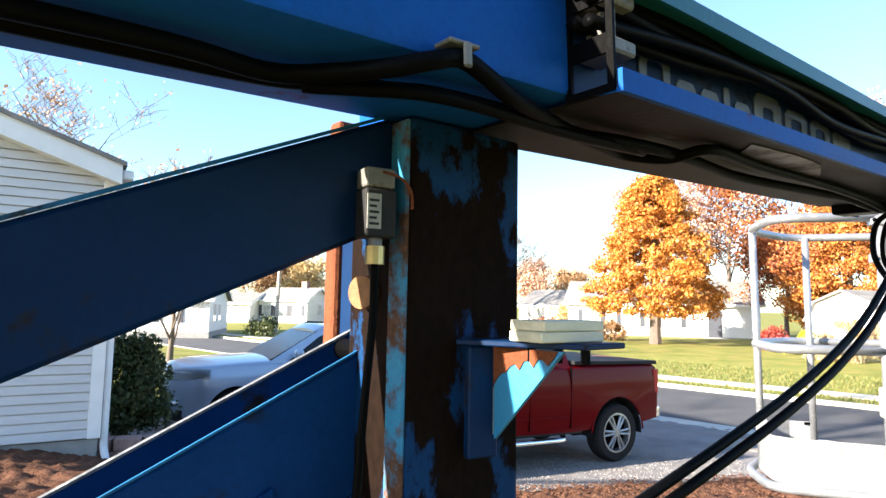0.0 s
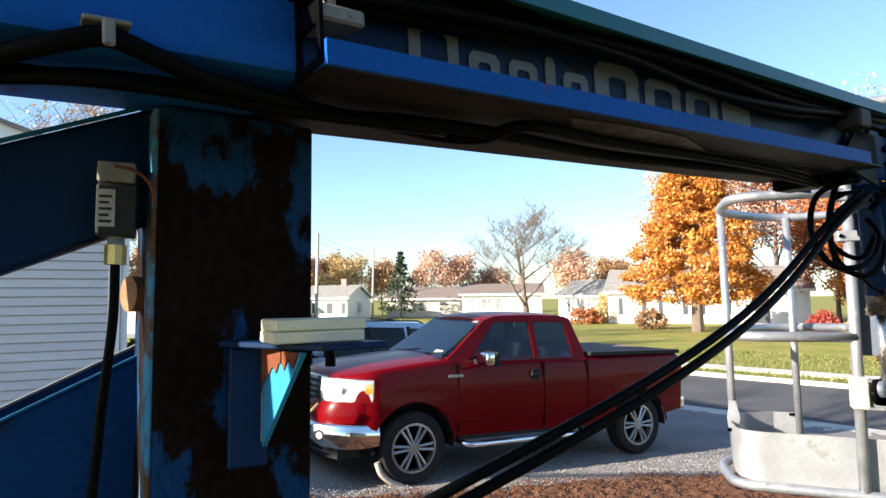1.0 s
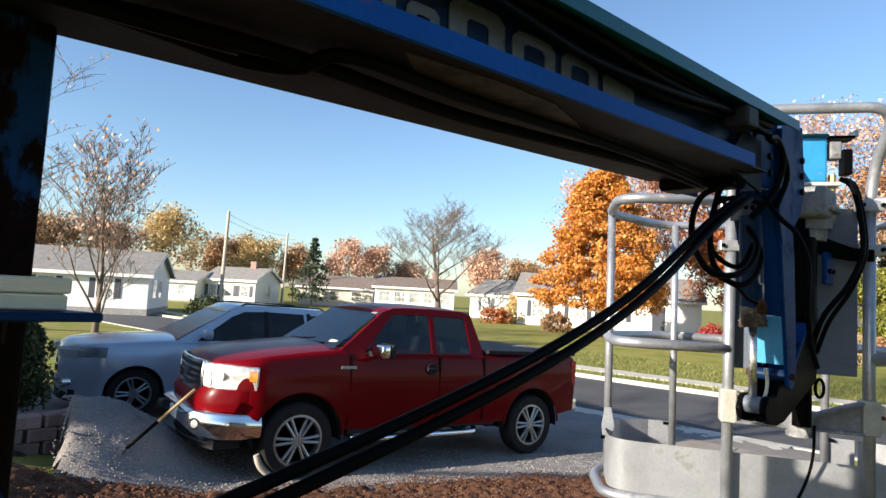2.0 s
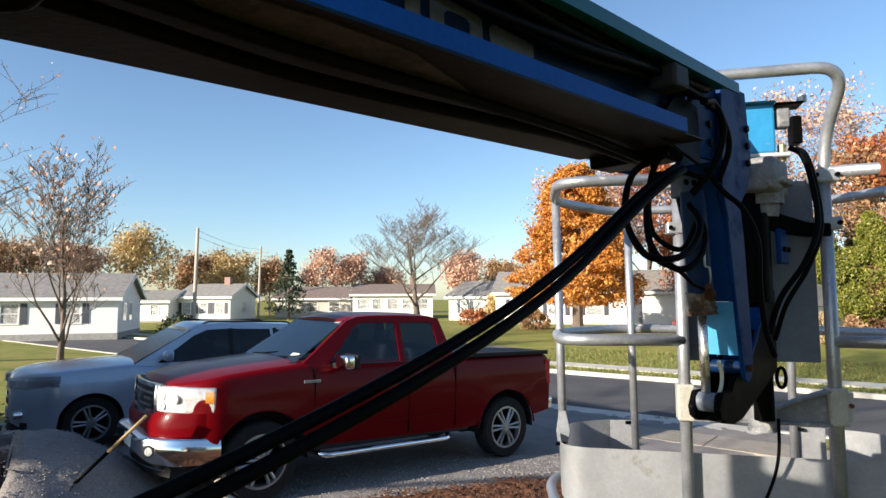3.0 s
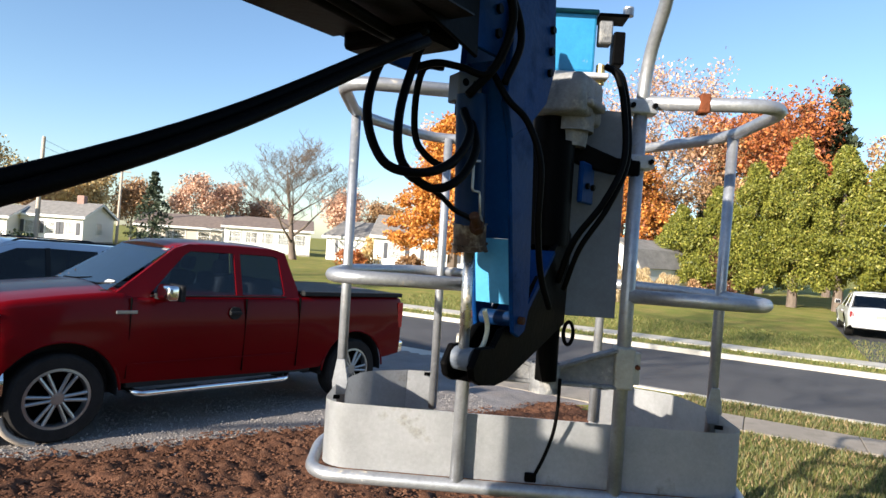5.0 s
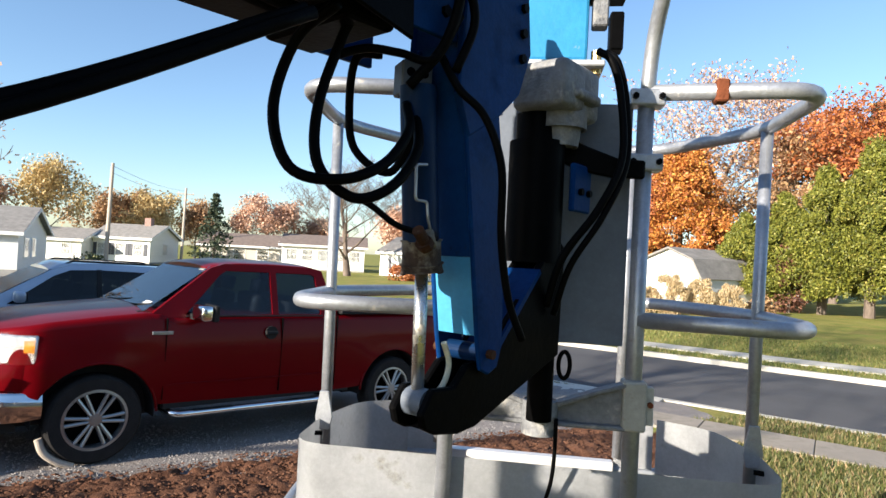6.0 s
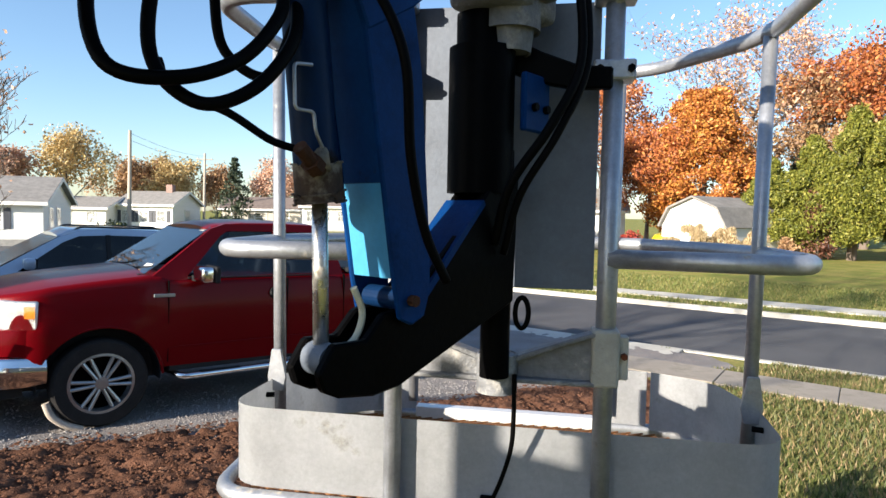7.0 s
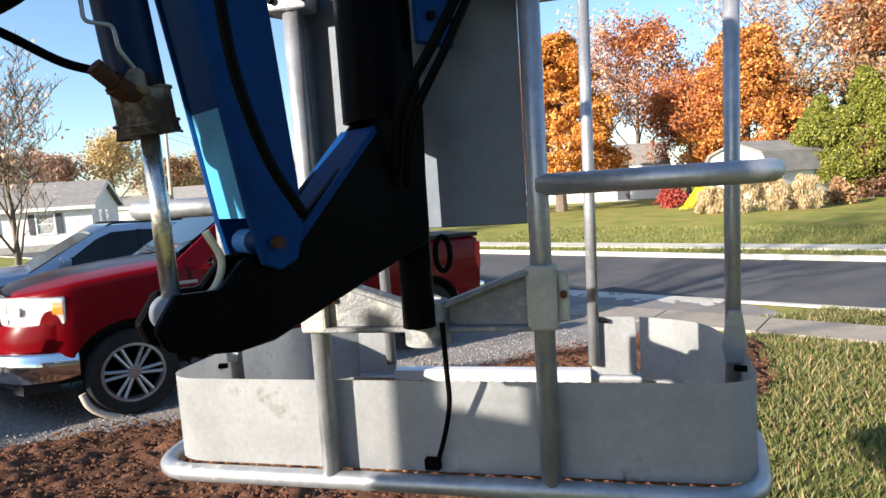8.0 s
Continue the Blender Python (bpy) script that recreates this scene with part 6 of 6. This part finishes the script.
def row(n, x0, dx, z, w=0.95, hh=1.2, sh=True):
    return [(x0 + dx * i, z, w, hh, sh) for i in range(n)]


house("white ranch house with grey roof and dark-shuttered windows", pose(-24.0, 41.4, -0.35, 0, 0, 10), 15.5, 7.5, 2.75, 1.55, M_FARWALL, M_SHINGLE, row(4, -5.4, 3.5, 1.15), [(1, 3.7, 1.2, 0.9, 1.2), (1, 1.8, 1.2, 0.9, 1.2)], None, -3.0, 0.45)
house("white two-storey house with a grey roof across the road", pose(-17.6, 67.5, -0.2, 0, 0, -16), 6.0, 5.6, 2.75, 1.25, M_FARWALL, M_SHINGLE, row(3, -2.0, 1.9, 1.0, 0.9, 1.1, True), [(1, 2.8, 1.1, 0.9, 1.1)], None, 1.2)
house("low white garage wing beside the two-storey house", pose(-23.4, 66.6, -0.2, 0, 0, -8), 5.2, 6.0, 2.3, 1.0, M_FARWALL, M_SHINGLE, row(2, -1.2, 2.4, 0.9, 0.8, 1.0, False), garage=None)
house("beige split-level house with a brown roof", pose(-5.6, 74.0, -0.2, 0, 0, -4), 11.5, 8.0, 2.5, 1.3, M_TAN, M_SHINGLE2, row(4, -4.0, 2.6, 1.0, 1.2, 1.1, False), (), 4.4)
house("white upper-storey house with a row of windows and a brown roof", pose(2.4, 69.5, -0.2, 0, 0, -4), 9.0, 8.0, 2.9, 1.1, M_FARWALL, M_SHINGLE2, row(5, -3.4, 1.7, 1.3, 1.1, 1.1, False), (), None, 2.2)
house("white house with a grey gable roof beyond the lawn", pose(11.0, 61.0, -0.3, 0, 0, -38), 7.5, 7.5, 2.7, 1.5, M_FARWALL, M_SHINGLE, row(2, -1.8, 3.6, 1.1), [(-1, 3.75, 1.1, 1.0, 1.2)], 0.0)
house("white house behind the orange maple, open carport", pose(18.0, 50.5, -0.3, 0, 0, -20), 15.0, 8.0, 3.0, 1.8, M_FARWALL, M_SHINGLE, row(3, -5.5, 3.2, 1.1, 1.3, 1.3, True), [(-1, 4.0, 1.2, 1.0, 1.2)], 4.2, 0.5)
house("pale house partly hidden behind trees", pose(33.0, 44.0, -0.2, 0, 0, -35), 12.0, 8.0, 2.8, 1.6, M_FARWALL, M_SHINGLE2, row(3, -4.0, 3.6, 1.1), (), 5.0)


def shed():
    """A small gambrel-roofed barn; gable towards the road."""
    h = thing("shed", "white garden barn with a grey gambrel roof beyond the lawn", "shed", pose(21.6, 32.8, 0.0, 0, 0, -68) @ Matrix.Diagonal((1.2, 1.9, 1.08, 1)))
    prof = [(-1.75, 0), (1.75, 0), (1.75, 1.65), (1.25, 2.55), (0, 3.1), (-1.25, 2.55), (-1.75, 1.65)]
    part("wall", prism(prof, 0, 4.8, "y"), M_FARWALL, h)
    roofp = [(1.88, 1.58), (1.36, 2.62), (0, 3.22), (-1.36, 2.62), (-1.88, 1.58), (-1.78, 1.55), (-1.28, 2.56), (0, 3.12), (1.28, 2.56), (1.78, 1.55)]
    part("roof", prism(roofp, -0.15, 4.95, "y"), M_SHINGLE, h, "grey shingle gambrel roof")
    d = part("door", box(-0.75, 0.75, -0.05, 0.0, 0.08, 1.95, 0.01, 1), M_WHITE, h, "white double door")
    part("door_gap", box(-0.01, 0.01, -0.06, -0.04, 0.1, 1.93), M_SHUTTER, d)


shed()

# ---- the near house: vinyl siding, board by board ----
LEN, EAVE, RISE = 9.0, 3.02, 0.32
CORNER, TURN_N = Vector((-4.06, 6.82, 0.71)), 30.5
near = thing("house", "white vinyl-sided house with a pale rake board and downspout", "house",
             Matrix.Translation(CORNER - Vector((math.cos(radians(TURN_N)), math.sin(radians(TURN_N)), 0)) * LEN) @ pose(0, 0, 0, 0, 0, TURN_N))
PEAK = EAVE + LEN / 2 * RISE
part("sheathing", prism([(0, 0), (LEN, 0), (LEN, EAVE), (LEN / 2, PEAK), (0, EAVE)], 0.02, 0.2, "y"), M_SIDING, near)
part("side_wall", box(LEN - 0.2, LEN - 0.02, 0.2, 7.0, 0, EAVE), M_SIDING, near)
part("side_wall", box(0.02, 0.2, 0.2, 7.0, 0, EAVE), M_SIDING, near)
part("back_wall", box(0.2, LEN - 0.2, 6.8, 7.0, 0, EAVE), M_SIDING, near)
part("foundation", box(0.0, LEN, 0.03, 7.0, -0.9, -0.01, 0.01, 1), M_FOUND, near, "grey block foundation")
course, z = 0.10, 0.0
while z < PEAK - 0.1:
    x0 = 0.10 if z + course < EAVE else 0.10 + (z + course - EAVE) / RISE
    x1 = LEN - x0
    if x1 - x0 > 0.3:
        b = bmesh.new()
        vs = [b.verts.new(c) for c in ((x0, -0.002, z + course), (x1, -0.002, z + course), (x1, -0.014, z + 0.013), (x0, -0.014, z + 0.013), (x1, 0.019, z + 0.013), (x0, 0.019, z + 0.013))]
        b.faces.new(vs[:4][::-1])
        b.faces.new((vs[3], vs[2], vs[4], vs[5])[::-1])
        part("siding_board", b, M_SIDING, near)
    z += course
part("corner_trim", box(LEN - 0.11, LEN + 0.02, -0.024, 0.0, 0.0, EAVE, 0.006, 2), M_WHITE, near, "white corner trim")
part("corner_trim", box(LEN, LEN + 0.022, 0.0, 0.12, 0.0, EAVE, 0.006, 2), M_WHITE, near, "white corner trim")
for sgn in (0, 1):
    o = [(-0.06, EAVE - 0.20), (LEN / 2, PEAK - 0.07), (LEN / 2, PEAK + 0.16), (-0.06, EAVE + 0.03)]
    r = [(-0.10, EAVE + 0.006), (LEN / 2, PEAK + 0.162), (LEN / 2, PEAK + 0.21), (-0.10, EAVE + 0.055)]
    if sgn:
        o, r = [(LEN - a, c) for a, c in o], [(LEN - a, c) for a, c in r]
    part("rake_board", prism(o, -0.20, -0.16, "y", 0.004), M_WHITE, near, "white rake board")
    part("soffit", prism([o[0], o[1], (o[1][0], o[1][1] + 0.02), (o[0][0], o[0][1] + 0.02)], -0.16, 0.02, "y"), M_WHITE, near)
    part("roof", prism(r, -0.24, 7.2, "y"), M_SHINGLE, near, "grey shingle roof")
part("gutter", box(LEN + 0.06, LEN + 0.18, -0.14, 7.1, EAVE - 0.13, EAVE - 0.02, 0.02, 2), M_WHITE, near, "white gutter")
part("downspout", tube(rounded([(LEN + 0.12, 0.05, EAVE - 0.13), (LEN + 0.06, 0.05, EAVE - 0.5), (LEN + 0.06, 0.05, -0.12), (LEN + 0.10, -0.06, -0.28), (LEN + 0.32, -0.45, -0.32)], 0.06), 0.04, 10), M_WHITE, near, "white downspout")

vent = part("gable_vent", box(LEN - 2.05, LEN - 1.62, -0.03, 0.03, 1.24, 1.60, 0.008, 1), M_SHUTTER, near, "dark louvred vent in the siding")
for k in range(6):
    part("slat", box(LEN - 2.02, LEN - 1.65, -0.045, -0.03, 1.27 + 0.055 * k, 1.29 + 0.055 * k), M_PANEL, vent)

# unseen house block that closes the yard, added to cut sky light
sky_block = thing("house", "unseen plain grey block closing the yard, added to cut sky light", "house", pose(-0.3, -5.2, 0.0, 0, 0, -6))
part("wall", box(0, 15, -7.0, 0, -0.6, 5.6), M_FOUND, sky_block, "grey rendered wall")
part("roof", prism([(-7.4, 5.5), (-3.5, 7.4), (0.4, 5.5), (0.4, 5.65), (-3.5, 7.6), (-7.4, 5.65)], -0.3, 15.3, "x"), M_SHINGLE2, sky_block, "brown shingle roof")

# stacked retaining blocks and the clipped bush behind them
wallt = thing("retaining_wall", "low curved wall of rough reddish concrete blocks", "retaining wall", pose(-4.2, 8.0, 0.0))
blk = box(-0.145, 0.145, -0.1, 0.1, 0, 0.145, 0.014, 1)
blk_me = bpy.data.meshes.new("block")
blk.to_mesh(blk_me)
blk.free()
blk_me.materials.append(M_BLOCK)
for lvl in range(4):
    for k in range(9):
        a = radians(-160 + 20 * (k + 0.5 * (lvl % 2)))
        part("block", blk_me, None, wallt, at=pose(0.86 * math.cos(a), 0.86 * math.sin(a), 0.06 + 0.148 * lvl, 0, 0, math.degrees(a) + 90 + random.uniform(-3, 3)))


# ---- plants ----
def cards(centres, size, rnd, up=0.0, slim=1.0, flat=1.0):
    """Small leaf blades, each its own island, scattered round the given centres."""
    vs, fs = [], []
    for c, r, n in centres:
        for _ in range(n):
            d = Vector((rnd.gauss(0, 1), rnd.gauss(0, 1), rnd.gauss(0, 1)))
            d = d.normalized() * r * rnd.random() ** 0.45
            d.z *= flat
            p = c + d
            a = Vector((rnd.gauss(0, 1), rnd.gauss(0, 1), rnd.gauss(0, 1) + up)).normalized()
            s = a.orthogonal().normalized()
            s = (s * math.cos(rnd.random() * 6.3) + a.cross(s) * math.sin(rnd.random() * 6.3))
            q = size * rnd.uniform(0.6, 1.3)
            b = len(vs)
            vs += [p - a * q, p + s * q * 0.6 * slim, p + a * q, p - s * q * 0.5 * slim + a * q * 0.2]
            fs.append((b, b + 1, b + 2, b + 3))
    return vs, fs


def limb_tree(rnd, height, spread, trunk_r, levels, first, kids, up=0.55, lean=0.0):
    """Tapered trunk and limbs. Gives the mesh data and the tips."""
    vs, fs, tips = [], [], []

    def stem(p, d, length, r0, r1, lvl):
        n = 7 if lvl == 0 else (5 if lvl < 2 else 3)
        seg = 4 if lvl < 2 else 3
        pts, dd = [p], d.copy()
        for k in range(seg):
            dd = (dd + Vector((rnd.gauss(0, .11), rnd.gauss(0, .11), rnd.gauss(0, .05) + (0.07 if lvl else 0)))).normalized()
            pts.append(pts[-1] + dd * length / seg)
        base = len(vs)
        for i, q in enumerate(pts):
            r = r0 + (r1 - r0) * i / seg
            if lvl == 0 and i == 0:
                r *= 1.35
            o = dd.orthogonal().normalized()
            w = dd.cross(o)
            for j in range(n):
                a = 2 * math.pi * j / n
                vs.append(q + (o * math.cos(a) + w * math.sin(a)) * r)
        for i in range(seg):
            for j in range(n):
                a, b = base + i * n + j, base + i * n + (j + 1) % n
                fs.append((a, b, b + n, a + n))
        if lvl >= levels:
            tips.append((pts[-1], lvl))
            return
        if lvl >= 1:
            tips.append((pts[-1], lvl))
        cnt = kids[min(lvl, len(kids) - 1)]
        for k in range(cnt):
            f = first + (1 - first) * (k + rnd.random()) / cnt if lvl == 0 else 0.35 + 0.65 * (k + rnd.random()) / cnt
            i = min(seg - 1, int(f * seg))
            q = pts[i].lerp(pts[i + 1], f * seg - i)
            az = rnd.uniform(0, 6.283) if lvl else 6.283 * (k * 0.382 + rnd.uniform(-.1, .1))
            side = Vector((math.cos(az), math.sin(az), 0))
            nd = (dd * up + side * (1.0 if lvl else spread) + Vector((0, 0, 0.25))).normalized()
            ln = length * (rnd.uniform(0.42, 0.62) if lvl else rnd.uniform(0.38, 0.58) * (1.25 - 0.6 * (f - first) / (1.001 - first)))
            stem(q, nd, ln, max(0.013, (r0 + (r1 - r0) * f) * 0.55), max(0.008, r1 * 0.3), lvl + 1)
    stem(Vector((0, 0, -0.15)), Vector((lean, 0, 1)).normalized(), height * 0.86, trunk_r, trunk_r * 0.22, 0)
    return vs, fs, tips


def tree(label, x, y, height, spread, leaves, seed, count=5000, leaf=0.16, clump=0.9, levels=3, first=0.25, kids=(11, 5, 3), trunk_r=None, category="tree", up=0.55, lean=0.0, z=None):
    rnd = random.Random(seed)
    t = thing("tree", label, category, pose(x, y, ground_z(x, y) if z is None else z, 0, 0, rnd.uniform(0, 360)))
    vs, fs, tips = limb_tree(rnd, height, spread, trunk_r or height * 0.02, levels, first, kids, up, lean)
    part("trunk", mesh_of("trunk", vs, fs, M_BARK, True), None, t, "grey-brown trunk and limbs")
    if leaves:
        per = max(1, count // max(1, len(tips)))
        lv, lf = cards([(p, clump * rnd.uniform(0.6, 1.25), int(per * rnd.uniform(0.4, 1.6))) for p, l in tips], leaf, rnd)
        part("crown", mesh_of("crown", lv, lf, leaves), None, t, "loose crown of many small leaves")
    return t


def plume(label, x, y, h, r, leaves, seed, count, leaf, name="shrub", category="shrub", top=0.1, lumps=26, z=None, foot=0.05, up=0.8, slim=1.0, flat=1.0, small=1.0, skirt=0.72):
    """A dense evergreen or shrub: sprays on many lumps that narrow towards the top."""
    rnd = random.Random(seed)
    t = thing(name, label, category, pose(x, y, ground_z(x, y) if z is None else z))
    part("stem", cyl((0, 0, -0.1), (0, 0, h * 0.7), r * 0.09, r * 0.03, 8), M_BARK, t)
    cs = []
    for k in range(lumps):
        f = (k + rnd.random()) / lumps
        a = rnd.uniform(0, 6.283)
        w = r * (1 - f ** 1.6 * (1 - top)) * (skirt + (1 - skirt) * smooth(0, 0.15, f)) * rnd.uniform(0.62, 1.08)
        lump = small * min(r * (0.42 - 0.16 * f), 1.0 + 0.06 * r) * rnd.uniform(0.6, 1.3)
        out = max(0.0, w - 0.8 * lump)
        cs.append((Vector((out * math.cos(a), out * math.sin(a), h * (foot + (0.95 - foot) * f))), lump, count // lumps))
    lv, lf = cards(cs, leaf, rnd, up, slim, flat)
    part("foliage", mesh_of("foliage", lv, lf, leaves), None, t, "dense small sprays of leaves")
    return t


def fir(label, x, y, h, r, seed, count=2600):
    rnd = random.Random(seed)
    t = thing("fir_tree", label, "tree", pose(x, y, ground_z(x, y)))
    part("trunk", cyl((0, 0, -0.2), (0, 0, h * 0.97), h * 0.018, 0.02, 8), M_BARK, t, "straight trunk")
    cs = []
    tiers = 15
    for k in range(tiers):
        f = 0.16 + 0.82 * k / tiers
        w = r * (1.02 - f) * rnd.uniform(0.7, 1.15)
        for j in range(7):
            a = rnd.uniform(0, 6.283)
            for q in (0.35, 0.7, 1.0):
                cs.append((Vector((w * q * math.cos(a), w * q * math.sin(a), h * f - w * q * 0.25)), 0.13 * r * (1.2 - 0.6 * f), max(1, count // (tiers * 21))))
    lv, lf = cards(cs, 0.17 * h / 8, rnd)
    part("needles", mesh_of("needles", lv, lf, L_FIR), None, t, "dark drooping branches")
    return t


# across the road, from the left of the street to its right
tree("small multi-stemmed tree with a few last leaves", -10.8, 24.0, 6.3, 0.75, L_PINK, 21, 90, 0.09, 0.5, 4, 0.10, (14, 5, 4), 0.11, up=1.15)
for x, y, h, lv, sd in [(-37, 66, 11, L_BROWN, 31), (-31, 70, 10.5, L_PINK, 32), (-27.5, 74, 13, L_YELLOW, 33), (-24, 82, 10, L_BROWN, 34), (-18.5, 82, 10, L_YELLOW, 35), (-21.5, 88, 10.5, L_BROWN, 36), (-15, 92, 9.5, L_BROWN, 37), (-8, 95, 9.5, L_PINK, 38), (-3, 97, 9, L_PINK, 39), (3, 99, 7.5, L_PINK, 40), (12, 84, 8.5, L_PINK, 41), (-44, 62, 12, L_BROWN, 42), (19, 90, 8, L_BROWN, 43)]:
    tree("autumn tree with thinning leaves behind the houses", x, y, h * (0.72 if x < -14 else 0.85), 0.95, lv, sd, 6500, 0.18, 1.25, 3, 0.22, (10, 5, 3))
fir("dark fir between the houses", -9.1, 69.6, 8.2, 2.6, 51)
tree("large leafless spreading tree on the lawn", 4.5, 58.3, 10.4, 1.5, None, 53, levels=5, first=0.16, kids=(13, 6, 5, 4, 3), trunk_r=0.30, up=0.65)
plume("full orange maple with dense oval crown on the lawn", 13.8, 39.7, 11.4, 4.6, L_ORANGE, 55, 62000, 0.11, "tree", "tree", 0.30, 330, foot=0.17, up=0.0, flat=0.55, small=0.62, skirt=0.95)
tree("orange autumn tree beyond the road", 20.3, 52.5, 13.0, 0.9, L_PINK, 56, 7980, 0.136, 1.0, 4, 0.2, (12, 5, 3))
tree("orange autumn tree beyond the road", 26.0, 55.0, 14.0, 0.9, L_RUSTRED, 57, 11400, 0.150, 1.1, 3, 0.2, (12, 5, 3))
plume("dense copper-orange tree behind the shed", 27.6, 41.2, 11.8, 4.5, L_COPPER, 58, 62000, 0.115, "tree", "tree", 0.42, 300, foot=0.1, up=0.0, flat=0.7, small=0.66)
tree("dark russet tree behind the shed", 24.6, 43.6, 8.5, 0.85, L_RUSTRED, 59, 22800, 0.122, 0.95, 3, 0.12, (14, 5, 3))
tree("tall thinning tree with pinkish leaves", 35.5, 50.5, 18.5, 0.9, L_PINK, 60, 7980, 0.150, 1.2, 4, 0.25, (13, 5, 4))
tree("tall russet tree above the hedge", 43.0, 43.0, 14.5, 0.6, L_RUSTRED, 61, 22800, 0.163, 1.2, 3, 0.2, (16, 5, 3))
tree("brown tree above the hedge", 38.0, 45.5, 13.0, 0.85, L_BROWN, 62, 10450, 0.170, 1.3, 3, 0.2, (13, 5, 3))
tree("brown tree above the hedge", 57.0, 36.0, 16.0, 0.85, L_BROWN, 63, 10450, 0.190, 1.4, 3, 0.2, (13, 5, 3))
fir("tall dark fir above the hedge", 50.2, 42.6, 20.0, 4.4, 64, 5600)
fir("tall dark fir above the hedge", 48.5, 44.5, 18.5, 3.4, 65, 3600)
fir("tall dark fir above the hedge", 42.0, 47.5, 14.5, 3.0, 66, 3600)
for k, (x, y, h, r) in enumerate([(27.0, 33.4, 5.9, 2.0), (28.6, 32.1, 7.2, 2.3), (30.2, 30.8, 8.7, 2.6), (31.8, 29.2, 10.2, 2.9), (33.2, 27.4, 9.6, 2.8), (34.5, 25.5, 9.4, 2.8), (35.6, 23.4, 8.9, 2.7), (36.4, 21.1, 8.7, 2.6), (37.1, 18.6, 8.6, 2.6)]):
    plume("tall green arborvitae with bare foot, in a hedge", x, y, h, r * 1.12, L_GREEN, 70 + k, 44000, 0.095, "arborvitae", "evergreen tree", 0.14, 120, foot=0.15, up=0.9, slim=0.8, small=0.60, skirt=0.95)
plume("russet shrub at the end of the hedge", 28.3, 31.2, 4.2, 1.3, L_MAROON, 81, 5000, 0.08, lumps=36, top=0.5)
for k, (x, y, h, r) in enumerate([(18.6, 27.9, 1.9, 1.0), (20.0, 27.6, 1.7, 0.9), (21.3, 27.2, 1.5, 0.9), (17.6, 28.6, 1.2, 0.7)]):
    plume("straw-coloured ornamental grass clump", x, y, h, r, L_STRAW, 85 + k, 7000, 0.10, "ornamental_grass", "grass clump", 0.75, 26, up=2.6, slim=0.28)
plume("brown shrub beside the shed", 24.2, 28.6, 1.2, 1.0, L_BROWN, 91, 1500, 0.1)
plume("red shrub by the houses", 19.0, 35.2, 1.2, 1.1, L_RED, 92, 1500, 0.1, top=0.6)
plume("yellow shrub before a white house", 11.2, 54.4, 2.4, 1.7, L_YELLOW, 93, 2600, 0.13, top=0.6)
plume("dark red shrub before a white house", 9.0, 52.5, 1.2, 1.6, L_RUSTRED, 94, 1800, 0.12, top=0.6)
plume("orange shrub by the maple", 12.0, 43.5, 1.3, 1.3, L_BROWN, 95, 1600, 0.11, top=0.6)
plume("low dark shrub at a house", -13.0, 44.5, 1.3, 1.5, L_BUSH, 96, 1600, 0.11, top=0.6)
plume("clipped round evergreen bush behind a block wall", -4.42, 8.0, 1.15, 0.64, L_BUSH, 97, 16000, 0.035, "bush", "bush", 0.75, 70, z=0.58)
tree("tall nearly bare tree, added out of view to shade the road", -12.6, 1.6, 12.5, 0.9, L_BROWN, 99, 700, 0.12, 0.7, 4, 0.3, (14, 5, 4), 0.2)
tree("tall thin-leaved tree behind the near house", -17.0, 25.0, 11.5, 1.0, L_PINK, 98, 1500, 0.1, 0.9, 4, 0.25, (12, 5, 4))


def pole(x, y, h, label, arm=True):
    p = thing("utility_pole", label, "utility pole", pose(x, y, ground_z(x, y), 0, 1.0, 0), "utility poles")
    part("pole", cyl((0, 0, -0.3), (0, 0, h), 0.16, 0.11, 14), M_POLE, p)
    if arm:
        part("crossarm", box(-0.9, 0.9, -0.06, 0.06, h - 0.75, h - 0.63, 0.01, 1), M_POLE, p)
        for d in (-0.75, 0.0, 0.75):
            part("insulator", cyl((d, 0, h - 0.63), (d, 0, h - 0.45), 0.04, n=10), M_GALV, p)
    return p


pole(-13.2, 48.5, 7.9, "weathered wooden utility pole", False)
pole(-13.2, 74.0, 8.5, "weathered wooden utility pole", True)
for dz in (0.0, -0.5):
    solo("power_line", tube([(-13.2 + 0.002 * i, 48.5 + 2.55 * i, 7.6 + 0.055 * i + dz - 0.35 * math.sin(math.pi * i / 10)) for i in range(11)], 0.012, 5), M_RUBBER, "thin black overhead line between the poles", "cable")
slide = thing("play_slide", "yellow plastic play slide on the lawn", "slide", pose(18.9, 32.2, 0.0, 0, 0, 20))
part("chute", prism([(-1.0, 0.15), (-0.6, 0.2), (0.4, 1.1), (0.8, 1.15), (0.8, 1.08), (0.42, 1.02), (-0.58, 0.12), (-1.0, 0.08)], -0.25, 0.25, "y"), M_YELLOW, slide)
part("side", prism([(-1.0, 0.0), (-0.6, 0.3), (0.4, 1.25), (0.8, 1.3), (0.8, 0.0), (0.7, 0.0), (0.4, 0.95)], 0.25, 0.30, "y"), M_YELLOW, slide)
strip("side_driveway", 21.9, 34.0, 3.0, 7.2, lambda s, t: ground_z((s + t) * Q, (s - t) * Q) + 0.01, 0.05, M_ASPHALT, "dark asphalt driveway across the road", "driveway", 0.8, 0.8)
